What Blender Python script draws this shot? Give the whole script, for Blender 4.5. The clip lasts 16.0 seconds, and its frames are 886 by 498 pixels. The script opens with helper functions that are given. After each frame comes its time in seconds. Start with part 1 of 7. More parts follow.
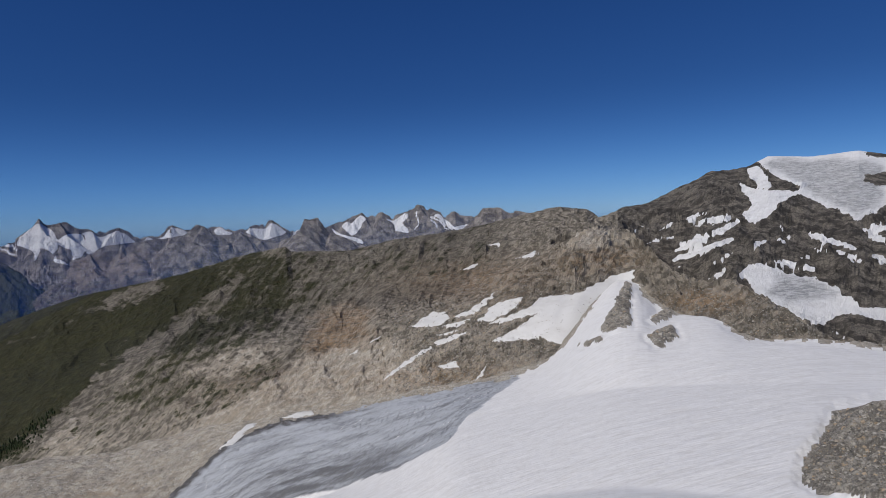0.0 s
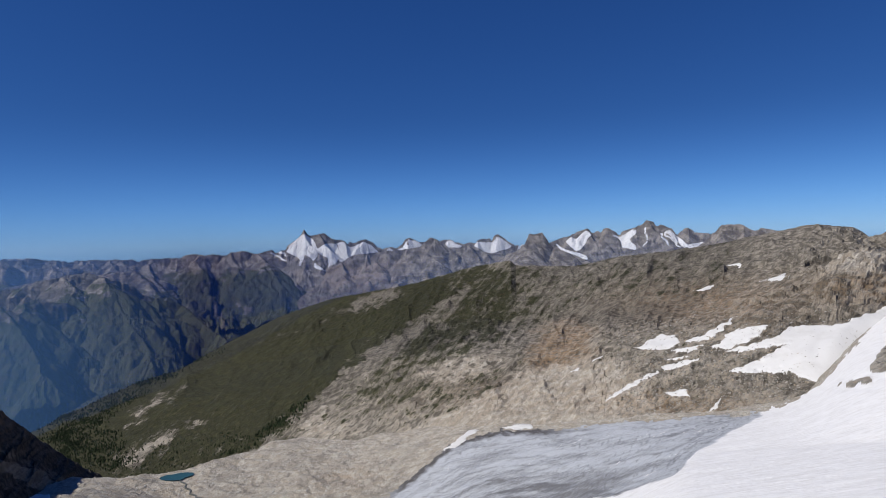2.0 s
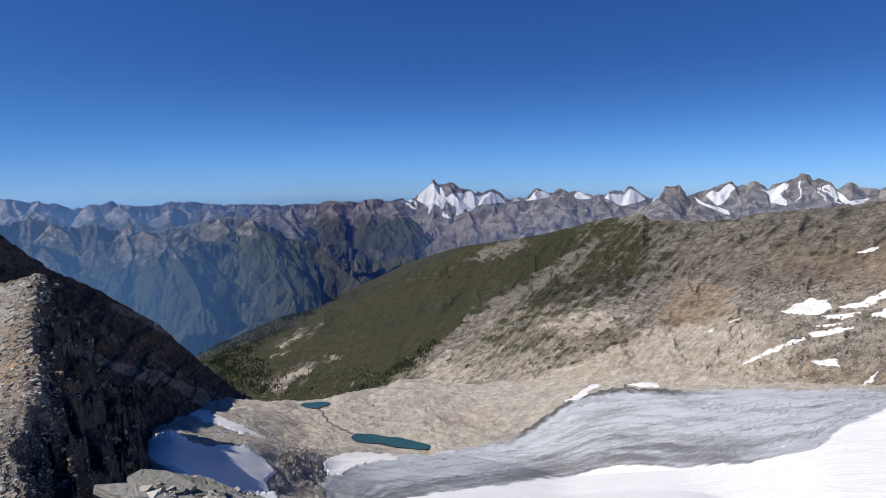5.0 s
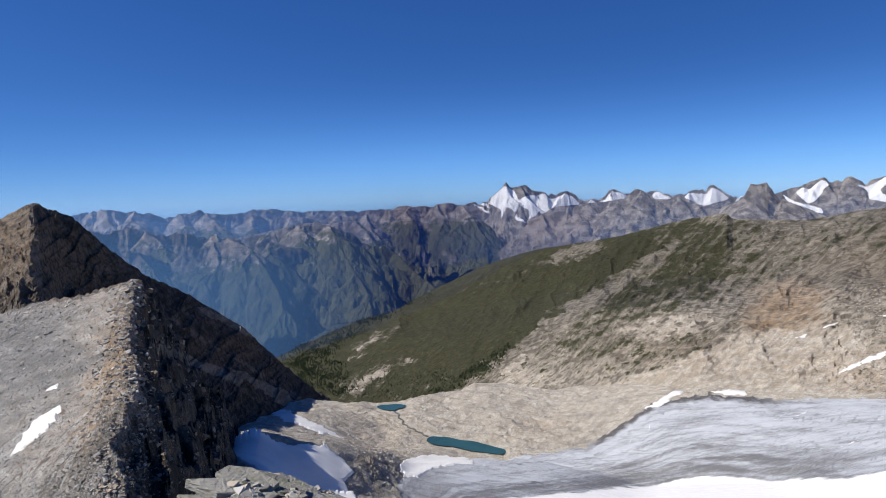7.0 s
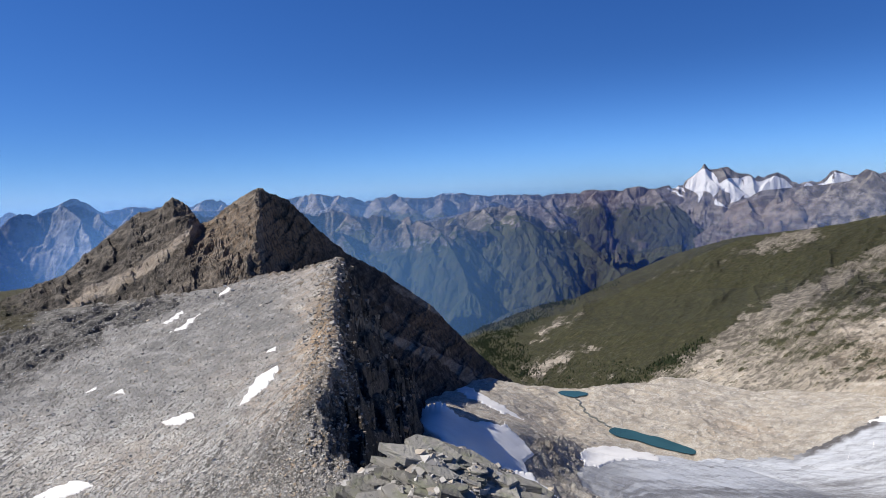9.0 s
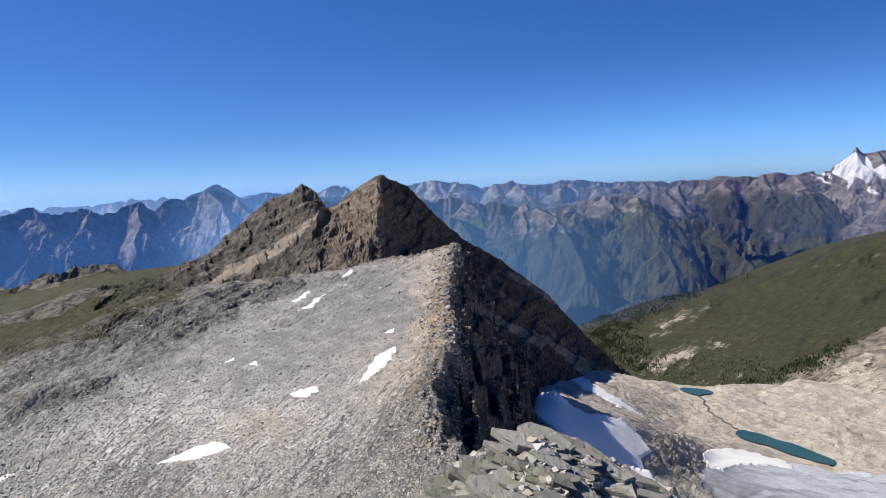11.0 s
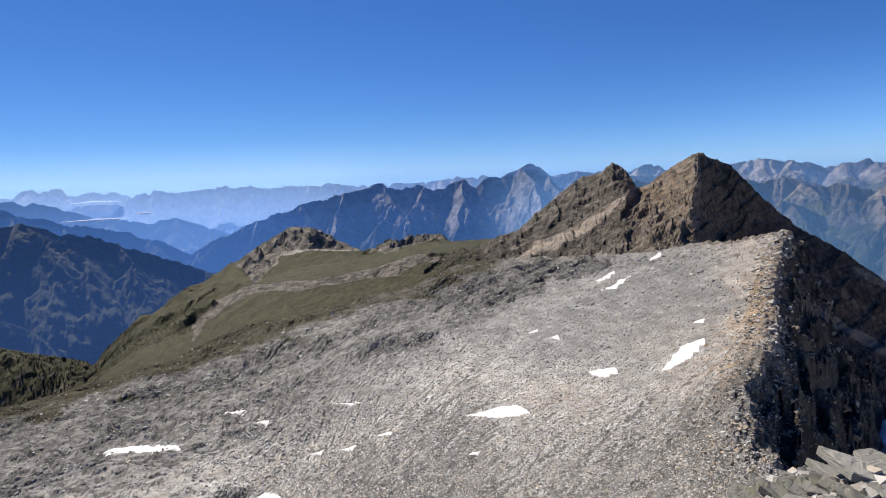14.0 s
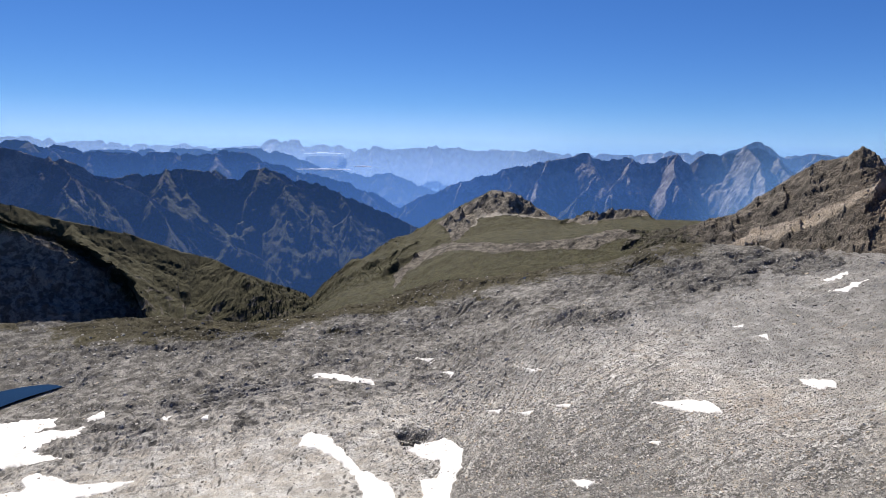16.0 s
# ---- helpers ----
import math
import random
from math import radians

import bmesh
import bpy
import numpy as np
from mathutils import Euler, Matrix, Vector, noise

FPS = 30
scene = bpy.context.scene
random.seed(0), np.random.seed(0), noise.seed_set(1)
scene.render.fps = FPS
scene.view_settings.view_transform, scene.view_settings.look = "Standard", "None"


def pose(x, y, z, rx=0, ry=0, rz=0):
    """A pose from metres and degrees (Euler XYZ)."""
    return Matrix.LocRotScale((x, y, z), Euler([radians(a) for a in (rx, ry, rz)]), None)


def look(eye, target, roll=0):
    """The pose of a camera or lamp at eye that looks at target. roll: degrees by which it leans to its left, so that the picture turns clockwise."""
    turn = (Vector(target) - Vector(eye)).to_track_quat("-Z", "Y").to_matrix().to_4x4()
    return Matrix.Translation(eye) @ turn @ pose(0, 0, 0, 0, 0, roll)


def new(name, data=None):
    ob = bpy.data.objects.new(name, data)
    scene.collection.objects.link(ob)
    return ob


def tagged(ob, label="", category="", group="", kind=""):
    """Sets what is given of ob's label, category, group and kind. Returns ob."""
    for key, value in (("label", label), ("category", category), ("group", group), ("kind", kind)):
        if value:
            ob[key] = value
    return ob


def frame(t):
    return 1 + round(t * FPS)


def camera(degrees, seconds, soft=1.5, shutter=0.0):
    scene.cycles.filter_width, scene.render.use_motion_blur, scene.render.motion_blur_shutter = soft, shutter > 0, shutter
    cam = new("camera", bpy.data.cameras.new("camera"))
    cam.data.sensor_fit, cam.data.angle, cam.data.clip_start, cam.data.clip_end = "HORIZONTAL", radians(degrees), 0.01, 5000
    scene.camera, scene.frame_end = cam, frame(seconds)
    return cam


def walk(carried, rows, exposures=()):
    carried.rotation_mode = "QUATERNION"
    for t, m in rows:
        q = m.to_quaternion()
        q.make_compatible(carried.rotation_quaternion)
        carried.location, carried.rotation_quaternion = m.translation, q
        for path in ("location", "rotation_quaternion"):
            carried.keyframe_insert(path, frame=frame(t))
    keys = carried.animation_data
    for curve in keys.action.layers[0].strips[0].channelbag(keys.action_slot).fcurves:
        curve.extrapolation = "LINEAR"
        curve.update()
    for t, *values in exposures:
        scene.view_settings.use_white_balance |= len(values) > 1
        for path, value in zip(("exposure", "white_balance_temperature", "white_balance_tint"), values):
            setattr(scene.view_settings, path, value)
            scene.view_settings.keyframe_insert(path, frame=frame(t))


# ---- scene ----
# Eye at the origin on a summit; bearings in degrees, left positive, from +y; heights relative to the eye.
cam = camera(70.51, 16.0, soft=0.75)
WALK = [
    (0, -0.07, -3.07, 2.55), (0.5, 6.71, -2.61, 2.58), (1, 11.92, -2.02, 2.46), (1.5, 15.83, -1.33, 1.93),
    (2, 20.24, -0.94, 1.64), (2.5, 23.99, -0.89, 1.46), (3, 26.76, -0.94, 0.56), (3.2, 27.88, -1.38, 0.64),
    (5.3, 32.48, -5.19, 1.30), (5.5, 33.67, -4.03, 2.35), (6, 35.60, -3.63, 2.21), (6.5, 37.46, -4.22, 1.74),
    (7, 38.44, -4.78, 1.83), (7.5, 43.06, -5.37, 1.27), (8, 46.84, -5.61, 1.66), (8.5, 51.13, -6.00, 1.97),
    (9, 55.23, -5.65, 2.13), (9.2, 56.47, -5.37, 2.47), (11.3, 68.27, -6.63, 2.14), (11.5, 70.09, -6.74, 2.13),
    (12, 74.21, -8.58, 1.53), (12.5, 78.46, -9.37, 2.60), (13, 82.97, -9.50, 1.99), (13.5, 87.99, -7.44, 1.73),
    (14, 93.55, -7.28, 2.28), (14.5, 97.78, -7.96, 1.78), (15, 102.40, -8.84, 2.27), (15.5, 108.63, -9.65, 0.41),
    (16, 112.03, -10.04, -1.04)]
walk(cam, [(t, pose(0, 0, 0, 90 + p, r, y)) for t, y, p, r in WALK],
     exposures=[(0, -0.58, 6500, 10), (1.5, -0.29, 6500, 10), (3, 0.00, 6550, 10), (5.5, 0.22, 6600, 10), (9, 0.44, 6700, 10), (12.5, 0.60, 6980, 10), (16, 0.53, 7080, 10)])

# ---- light ----
SUN_BEARING, SUN_HEIGHT = 132.0, 47.0
world = bpy.data.worlds.new("sky")
scene.world = world
world.use_nodes = True
wn = world.node_tree
sky = wn.nodes.new("ShaderNodeTexSky")
sky.sky_type, sky.sun_disc, sky.altitude = "NISHITA", False, 3000
sky.sun_elevation, sky.sun_rotation = radians(SUN_HEIGHT), radians(-SUN_BEARING)
sky.air_density, sky.dust_density, sky.ozone_density = 0.8, 0.0, 4.0
scaled, deep, rich, tint = (wn.nodes.new("ShaderNode" + k) for k in ("VectorMath", "Gamma", "HueSaturation", "Mix"))
scaled.operation, scaled.inputs[3].default_value = "SCALE", 0.092
deep.inputs["Gamma"].default_value, rich.inputs["Saturation"].default_value = 1.12, 1.08
tint.data_type, tint.blend_type = "RGBA", "MULTIPLY"
tint.inputs[0].default_value, tint.inputs[7].default_value = 1.0, (0.685, 0.780, 1.06, 1)
wn.links.new(sky.outputs[0], scaled.inputs[0])
wn.links.new(scaled.outputs[0], deep.inputs[0])
wn.links.new(deep.outputs[0], rich.inputs["Color"])
wn.links.new(rich.outputs[0], tint.inputs[6])
parts, whole = wn.nodes.new("ShaderNodeSeparateColor"), wn.nodes.new("ShaderNodeCombineColor")
# bright air along the horizon, most of it away from the sun
way, climb, facing = wn.nodes.new("ShaderNodeTexCoord"), wn.nodes.new("ShaderNodeSeparateXYZ"), wn.nodes.new("ShaderNodeVectorMath")
facing.operation, facing.inputs[1].default_value = "DOT_PRODUCT", (-math.sin(radians(SUN_BEARING)), math.cos(radians(SUN_BEARING)), 0)
low, away, both, lifted, glow = (wn.nodes.new("ShaderNode" + k) for k in ("MapRange", "MapRange", "Math", "Math", "VectorMath"))
low.interpolation_type = away.interpolation_type = "SMOOTHSTEP"
for node, values in ((low, (-0.02, 0.20, 1.0, 0.0)), (away, (0.75, -0.10, 0.0, 1.0))):
    for k, v in enumerate(values):
        node.inputs[k + 1].default_value = v
both.operation, lifted.operation, glow.operation = "MULTIPLY", "MULTIPLY_ADD", "SCALE"
lifted.inputs[1].default_value, lifted.inputs[2].default_value = 0.9, 0.97
for a, b in ((way.outputs["Generated"], climb.inputs[0]), (way.outputs["Generated"], facing.inputs[0]), (climb.outputs[2], low.inputs[0]), (facing.outputs["Value"], away.inputs[0]), (low.outputs[0], both.inputs[0]),
             (away.outputs[0], both.inputs[1]), (both.outputs[0], lifted.inputs[0]), (tint.outputs[2], glow.inputs[0]), (lifted.outputs[0], glow.inputs[3]), (glow.outputs[0], parts.inputs[0])):
    wn.links.new(a, b)
for i, (gain, power) in enumerate(((0.42, 0.85), (0.545, 0.75), (0.685, 0.64))):
    curve, level = wn.nodes.new("ShaderNodeMath"), wn.nodes.new("ShaderNodeMath")
    curve.operation, curve.inputs[1].default_value = "POWER", power
    level.operation, level.inputs[1].default_value = "MULTIPLY", gain
    wn.links.new(parts.outputs[i], curve.inputs[0])
    wn.links.new(curve.outputs[0], level.inputs[0])
    wn.links.new(level.outputs[0], whole.inputs[i])
wn.links.new(whole.outputs[0], wn.nodes["Background"].inputs[0])
wn.nodes["Background"].inputs[1].default_value = 1.0
sun = new("sun", bpy.data.lights.new("sun", "SUN"))
sun.data.energy, sun.data.angle, sun.data.color = 4.9, radians(0.53), (1.0, 0.95, 0.88)
sb, sh = radians(SUN_BEARING), radians(SUN_HEIGHT)
sun.matrix_world = look((-math.sin(sb) * math.cos(sh) * 50, math.cos(sb) * math.cos(sh) * 50, math.sin(sh) * 50), (0, 0, 0))

# ---- noise ----
PERM = np.random.RandomState(7).permutation(256)
ANG = np.random.RandomState(8).rand(256) * 2 * np.pi
GX, GY = np.cos(ANG), np.sin(ANG)


def grad(x, y, seed=0):
    xi, yi = np.floor(x).astype(np.int64), np.floor(y).astype(np.int64)
    fx, fy = x - xi, y - yi
    u, v = fx * fx * fx * (fx * (fx * 6 - 15) + 10), fy * fy * fy * (fy * (fy * 6 - 15) + 10)

    def corner(i, j):
        h = PERM[(PERM[(xi + i + seed * 17) & 255] + yi + j) & 255]
        return GX[h] * (fx - i) + GY[h] * (fy - j)
    a = corner(0, 0) + u * (corner(1, 0) - corner(0, 0))
    b = corner(0, 1) + u * (corner(1, 1) - corner(0, 1))
    return (a + v * (b - a)) * 1.5


def fbm(x, y, octaves=5, gain=0.5, seed=0):
    out, amp, total = 0, 1.0, 0
    for k in range(octaves):
        out = out + amp * grad(x, y, seed + k)
        total += amp
        x, y, amp = x * 2.03 + 13.7, y * 2.03 + 5.1, amp * gain
    return out / total


def ridged(x, y, octaves=5, gain=0.55, seed=0):
    out, amp, total = 0, 1.0, 0
    for k in range(octaves):
        out = out + amp * (1 - 2 * np.abs(grad(x, y, seed + k)))
        total += amp
        x, y, amp = x * 2.07 + 7.3, y * 2.07 + 3.9, amp * gain
    return out / total


def eroded(x, y, octaves=6, gain=0.5, seed=0):
    """Sharp crests that branch downwards, with smooth ground between."""
    out, amp, weight, total = 0, 1.0, 1.0, 0
    for k in range(octaves):
        s = (1 - np.minimum(np.abs(grad(x, y, seed + k)) * 1.6, 1)) ** 2 * weight
        weight = np.clip(s * 1.9, 0.3, 1)
        out, total = out + amp * s, total + amp
        x, y, amp = x * 2.07 + 7.3, y * 2.07 + 3.9, amp * gain
    return (out / total - 0.30) * 1.3 + 0.35


def smooth(a, b, x):
    t = np.clip((x - a) / (b - a), 0, 1)
    return t * t * (3 - 2 * t)


# ---- materials ----
class Mat:
    """A small node builder: every method returns a socket."""

    def __init__(self, name, rough=0.9):
        self.m = bpy.data.materials.new(name)
        self.m.use_nodes = True
        self.t = self.m.node_tree
        self.p = self.t.nodes["Principled BSDF"]
        self.p.inputs["Roughness"].default_value = rough
        self.p.inputs["Specular IOR Level"].default_value = 0.25
        self.geo = self.t.nodes.new("ShaderNodeNewGeometry")
        self.pos = self.geo.outputs["Position"]

    def link(self, value, socket):
        if isinstance(value, (int, float)):
            socket.default_value = value
        elif isinstance(value, tuple):
            socket.default_value = (*value, 1) if len(value) == 3 and len(socket.default_value) == 4 else value
        else:
            self.t.links.new(value, socket)

    def noise(self, scale, detail=6, rough=0.6, vec=None, distort=0.0):
        n = self.t.nodes.new("ShaderNodeTexNoise")
        n.inputs["Scale"].default_value, n.inputs["Detail"].default_value = scale, detail
        n.inputs["Roughness"].default_value, n.inputs["Distortion"].default_value = rough, distort
        self.link(vec or self.pos, n.inputs["Vector"])
        return n.outputs[0]

    def voronoi(self, scale, vec=None, out="Distance", feature="F1"):
        n = self.t.nodes.new("ShaderNodeTexVoronoi")
        n.feature = feature
        n.inputs["Scale"].default_value = scale
        self.link(vec or self.pos, n.inputs["Vector"])
        return n.outputs[out]

    def stretch(self, sx, sy, sz, turn=0.0):
        n = self.t.nodes.new("ShaderNodeMapping")
        n.inputs["Rotation"].default_value = (0, 0, radians(turn))
        n.inputs["Scale"].default_value = (sx, sy, sz)
        self.link(self.pos, n.inputs["Vector"])
        return n.outputs[0]

    def math(self, op, a, b=0.0, clamp=False):
        n = self.t.nodes.new("ShaderNodeMath")
        n.operation, n.use_clamp = op, clamp
        self.link(a, n.inputs[0])
        self.link(b, n.inputs[1])
        return n.outputs[0]

    def step(self, x, a, b, lo=0.0, hi=1.0):
        n = self.t.nodes.new("ShaderNodeMapRange")
        n.interpolation_type = "SMOOTHSTEP"
        self.link(x, n.inputs[0])
        for i, v in ((1, a), (2, b), (3, lo), (4, hi)):
            n.inputs[i].default_value = v
        return n.outputs[0]

    def mix(self, f, a, b):
        n = self.t.nodes.new("ShaderNodeMix")
        n.data_type = "RGBA"
        self.link(f, n.inputs[0])
        self.link(a, n.inputs[6])
        self.link(b, n.inputs[7])
        return n.outputs[2]

    def attr(self, name):
        n = self.t.nodes.new("ShaderNodeAttribute")
        n.attribute_name = name
        return n.outputs["Fac"]

    def up(self):
        n = self.t.nodes.new("ShaderNodeSeparateXYZ")
        self.link(self.geo.outputs["Normal"], n.inputs[0])
        return n.outputs[2]

    def random(self):
        return self.t.nodes.new("ShaderNodeObjectInfo").outputs["Random"]

    def island(self):
        return self.geo.outputs["Random Per Island"]

    def bump(self, height, distance, strength=1.0):
        n = self.t.nodes.new("ShaderNodeBump")
        n.inputs["Strength"].default_value, n.inputs["Distance"].default_value = strength, distance
        self.link(height, n.inputs["Height"])
        self.t.links.new(n.outputs[0], self.p.inputs["Normal"])

    def colour(self, c):
        self.link(c, self.p.inputs["Base Color"])
        return self.m


def terrain_mat(name, dark, light, size, grass=(0.029, 0.034, 0.012), warm=(0.30, 0.19, 0.10), scree=(0.34, 0.32, 0.29), snow=True, bump=1.0, contrast=1.0):
    """Bare rock with grass, rusty streaks, scree and old snow, laid out by the mesh's own masks. size: metres of the coarse grain."""
    m = Mat(name, 0.92)
    big, fine = m.noise(1 / size, 8, 0.62, distort=0.4), m.noise(7 / size, 10, 0.78)
    speck = m.noise(30 / size, 6, 0.75)
    rock = m.mix(m.step(big, 0.41, 0.59), dark, light)
    rock = m.mix(m.step(fine, 0.47, 0.56, 0, 0.8 * contrast), rock, tuple(0.45 * c for c in dark))
    rust = m.math("MULTIPLY", m.attr("warm"), m.step(m.noise(2.2 / size, 6, 0.65), 0.38, 0.58))
    rock = m.mix(rust, rock, warm)
    sc = m.mix(m.step(big, 0.40, 0.60), scree, tuple(0.72 * c * w for c, w in zip(scree, (1.04, 0.98, 0.90))))
    sc = m.mix(m.step(fine, 0.47, 0.55, 0, 0.75 * contrast), sc, tuple(0.45 * c for c in scree))
    sc = m.mix(m.step(speck, 0.49, 0.60, 0, 0.6 * contrast), sc, tuple(0.35 * c for c in scree))
    sc = m.mix(m.math("MULTIPLY", rust, 0.6), sc, tuple(1.15 * c for c in warm))
    sc = m.mix(m.math("MULTIPLY", m.attr("dark"), m.step(big, 0.30, 0.62, 0.6, 1)), sc, tuple(0.40 * c for c in scree))
    edge = m.math("ADD", m.math("MULTIPLY", m.math("SUBTRACT", fine, 0.5), 0.9), m.math("MULTIPLY", m.math("SUBTRACT", big, 0.5), 0.9))
    c = m.mix(m.step(m.math("ADD", m.attr("scree"), edge), 0.38, 0.62), rock, sc)
    green = m.mix(m.step(m.noise(5 / size, 8, 0.72), 0.42, 0.58), grass, tuple(0.55 * g for g in grass))
    green = m.mix(m.step(m.noise(1.6 / size, 7, 0.7), 0.45, 0.66, 0, 0.7), green, (0.066, 0.058, 0.030))
    c = m.mix(m.step(m.math("ADD", m.attr("grass"), edge), 0.40, 0.64), c, green)
    shade = m.t.nodes.new("ShaderNodeVectorMath")
    shade.operation = "SCALE"
    m.link(c, shade.inputs[0])
    m.link(m.step(m.attr("grain"), -0.4, 0.4, 0.68, 1.32), shade.inputs[3])
    c = shade.outputs[0]
    if snow:
        old = m.mix(m.step(m.noise(1.0, 7, 0.7, m.stretch(0.06, 0.06, 0.5), 0.8), 0.38, 0.62), (0.30, 0.31, 0.325), (0.58, 0.59, 0.61))
        white = m.mix(m.attr("ice"), m.mix(m.step(big, 0.4, 0.65, 0, 0.3), (0.78, 0.79, 0.81), (0.56, 0.56, 0.56)), old)
        c = m.mix(m.step(m.math("ADD", m.attr("snow"), m.math("MULTIPLY", edge, 0.5)), 0.46, 0.54), c, white)
    m.bump(m.math("ADD", m.math("MULTIPLY", fine, 0.6), m.math("MULTIPLY", speck, 0.3)), size * 0.16 * bump)
    return m.colour(c)


def snow_mat(name):
    m = Mat(name, 0.6)
    cups = m.noise(0.9, 4, 0.6, m.stretch(1, 0.35, 1, 20))
    dirt = m.step(m.noise(0.05, 8, 0.65), 0.42, 0.75, 0, 0.5)
    c = m.mix(dirt, (0.65, 0.65, 0.645), (0.50, 0.49, 0.47))
    m.bump(cups, 0.25, 0.7)
    return m.colour(c)


def glacier_mat(name):
    m = Mat(name, 0.55)
    flow = m.stretch(0.016, 0.20, 0.10, -16)
    lines, fine = m.noise(1.0, 10, 0.72, flow, 0.9), m.noise(0.22, 6, 0.7)
    drift = m.noise(1.0, 8, 0.72, m.stretch(0.10, 0.34, 0.2, -8), 0.5)
    firn = m.mix(m.step(drift, 0.42, 0.66, 0, 0.6), (0.80, 0.80, 0.80), (0.64, 0.63, 0.61))
    band = m.math("ADD", m.attr("flow"), m.math("MULTIPLY", m.math("SUBTRACT", lines, 0.5), 0.9))
    ice = m.mix(m.step(band, -0.42, 0.30), (0.14, 0.142, 0.148), (0.44, 0.465, 0.50))
    ice = m.mix(m.math("MULTIPLY", m.attr("crack"), 0.55), ice, (0.12, 0.125, 0.135))
    ice = m.mix(m.step(m.noise(1.0, 6, 0.7, m.stretch(0.012, 0.12, 0.08, -20), 1.2), 0.52, 0.66, 0, 0.35), ice, (0.17, 0.17, 0.17))
    k = m.step(m.math("ADD", m.attr("ice"), m.math("MULTIPLY", m.math("SUBTRACT", m.noise(0.03, 6), 0.5), 0.8)), 0.42, 0.58)
    c = m.mix(k, firn, ice)
    c = m.mix(m.math("MULTIPLY", m.attr("dirt"), m.step(fine, 0.2, 0.5)), c, (0.085, 0.08, 0.076))
    ripple = m.noise(0.35, 5, 0.6, m.stretch(0.35, 1.6, 1, -10))
    m.bump(m.math("ADD", m.math("MULTIPLY", m.math("MULTIPLY", lines, k), 1.0), m.math("MULTIPLY", ripple, 0.35)), 1.6, 0.6)
    return m.colour(c)


def water_mat(name, colour):
    m = Mat(name, 0.08)
    m.p.inputs["Specular IOR Level"].default_value = 0.4
    m.bump(m.noise(1.5, 4), 0.03, 0.2)
    return m.colour(m.mix(m.step(m.noise(0.02, 3), 0.3, 0.7), colour, tuple(0.75 * c for c in colour)))


ROCK_NEAR = terrain_mat("grey gneiss scree", (0.12, 0.116, 0.108), (0.285, 0.278, 0.262), 7.0, scree=(0.55, 0.547, 0.53), grass=(0.070, 0.062, 0.032), warm=(0.36, 0.26, 0.165), contrast=0.8)
ROCK_PEAK = terrain_mat("brown schist crag", (0.082, 0.072, 0.061), (0.215, 0.187, 0.155), 9.0, scree=(0.33, 0.288, 0.24), warm=(0.255, 0.178, 0.112), bump=1.3, contrast=0.9)
# the peak's schist again, darkened: shade put into the colour of unlit faces
ROCK_SHADED = terrain_mat("jointed schist darkened for shade", (0.036, 0.031, 0.027), (0.115, 0.097, 0.080), 9.0, scree=(0.26, 0.235, 0.20), bump=1.3)
ROCK_RIDGE = terrain_mat("brown alpine ridge", (0.125, 0.112, 0.092), (0.30, 0.27, 0.226), 14.0, scree=(0.48, 0.442, 0.382), grass=(0.036, 0.039, 0.016), contrast=0.65)
ROCK_MORAINE = terrain_mat("pale moraine", (0.24, 0.22, 0.19), (0.44, 0.41, 0.36), 10.0, scree=(0.53, 0.497, 0.44), contrast=0.85)
ROCK_FAR = terrain_mat("far mountain rock", (0.14, 0.125, 0.11), (0.32, 0.288, 0.252), 60.0, scree=(0.36, 0.33, 0.30), warm=(0.28, 0.19, 0.125), grass=(0.075, 0.085, 0.042), contrast=0.5)
ROCK_DOME = terrain_mat("dark brown schist", (0.058, 0.053, 0.048), (0.185, 0.168, 0.145), 26.0, contrast=0.7)
ROCK_ALP = terrain_mat("brown alp rock", (0.085, 0.077, 0.066), (0.25, 0.226, 0.192), 12.0, scree=(0.40, 0.38, 0.345), grass=(0.046, 0.046, 0.019), contrast=0.75)
ROCK_WOOD = terrain_mat("wooded mountain rock", (0.080, 0.073, 0.065), (0.19, 0.172, 0.15), 50.0, scree=(0.29, 0.27, 0.24), grass=(0.040, 0.055, 0.028), contrast=0.6)
ROCK_BLUE = terrain_mat("grey far crags", (0.115, 0.108, 0.104), (0.30, 0.285, 0.27), 55.0, scree=(0.36, 0.34, 0.32), grass=(0.046, 0.056, 0.028), contrast=0.55)
SNOW, GLACIER = snow_mat("old snow"), glacier_mat("glacier ice and firn")
LAKE_TEAL, LAKE_BLUE = water_mat("glacial meltwater", (0.03, 0.085, 0.09)), water_mat("deep tarn water", (0.010, 0.026, 0.048))


# ---- terrain sheets ----
def line(*pts, crisp=False):
    """A line across the land: (bearing, distance, height) points, by bearing; crisp ones keep their corners."""
    p = np.array(sorted(pts), float)
    reach = 0.4 if crisp else 1.0

    def at(a):
        soft = [np.asarray(a) + reach * k for k in (-1.4, -0.9, -0.45, 0, 0.45, 0.9, 1.4)]
        return tuple(sum(np.interp(s, p[:, 0], p[:, i]) for s in soft) / 7 for i in (1, 2))
    return at


def rise(pts, dist):
    """A crest from (bearing, degrees above the eye's level) points; dist: (bearing, distance) points."""
    p, d = np.array(sorted(pts), float), np.array(sorted(dist), float)

    def at(a):
        r = np.interp(a, d[:, 0], d[:, 1])
        return r, r * np.tan(np.radians(np.interp(a, p[:, 0], p[:, 1])))
    return at


SHEETS = {}


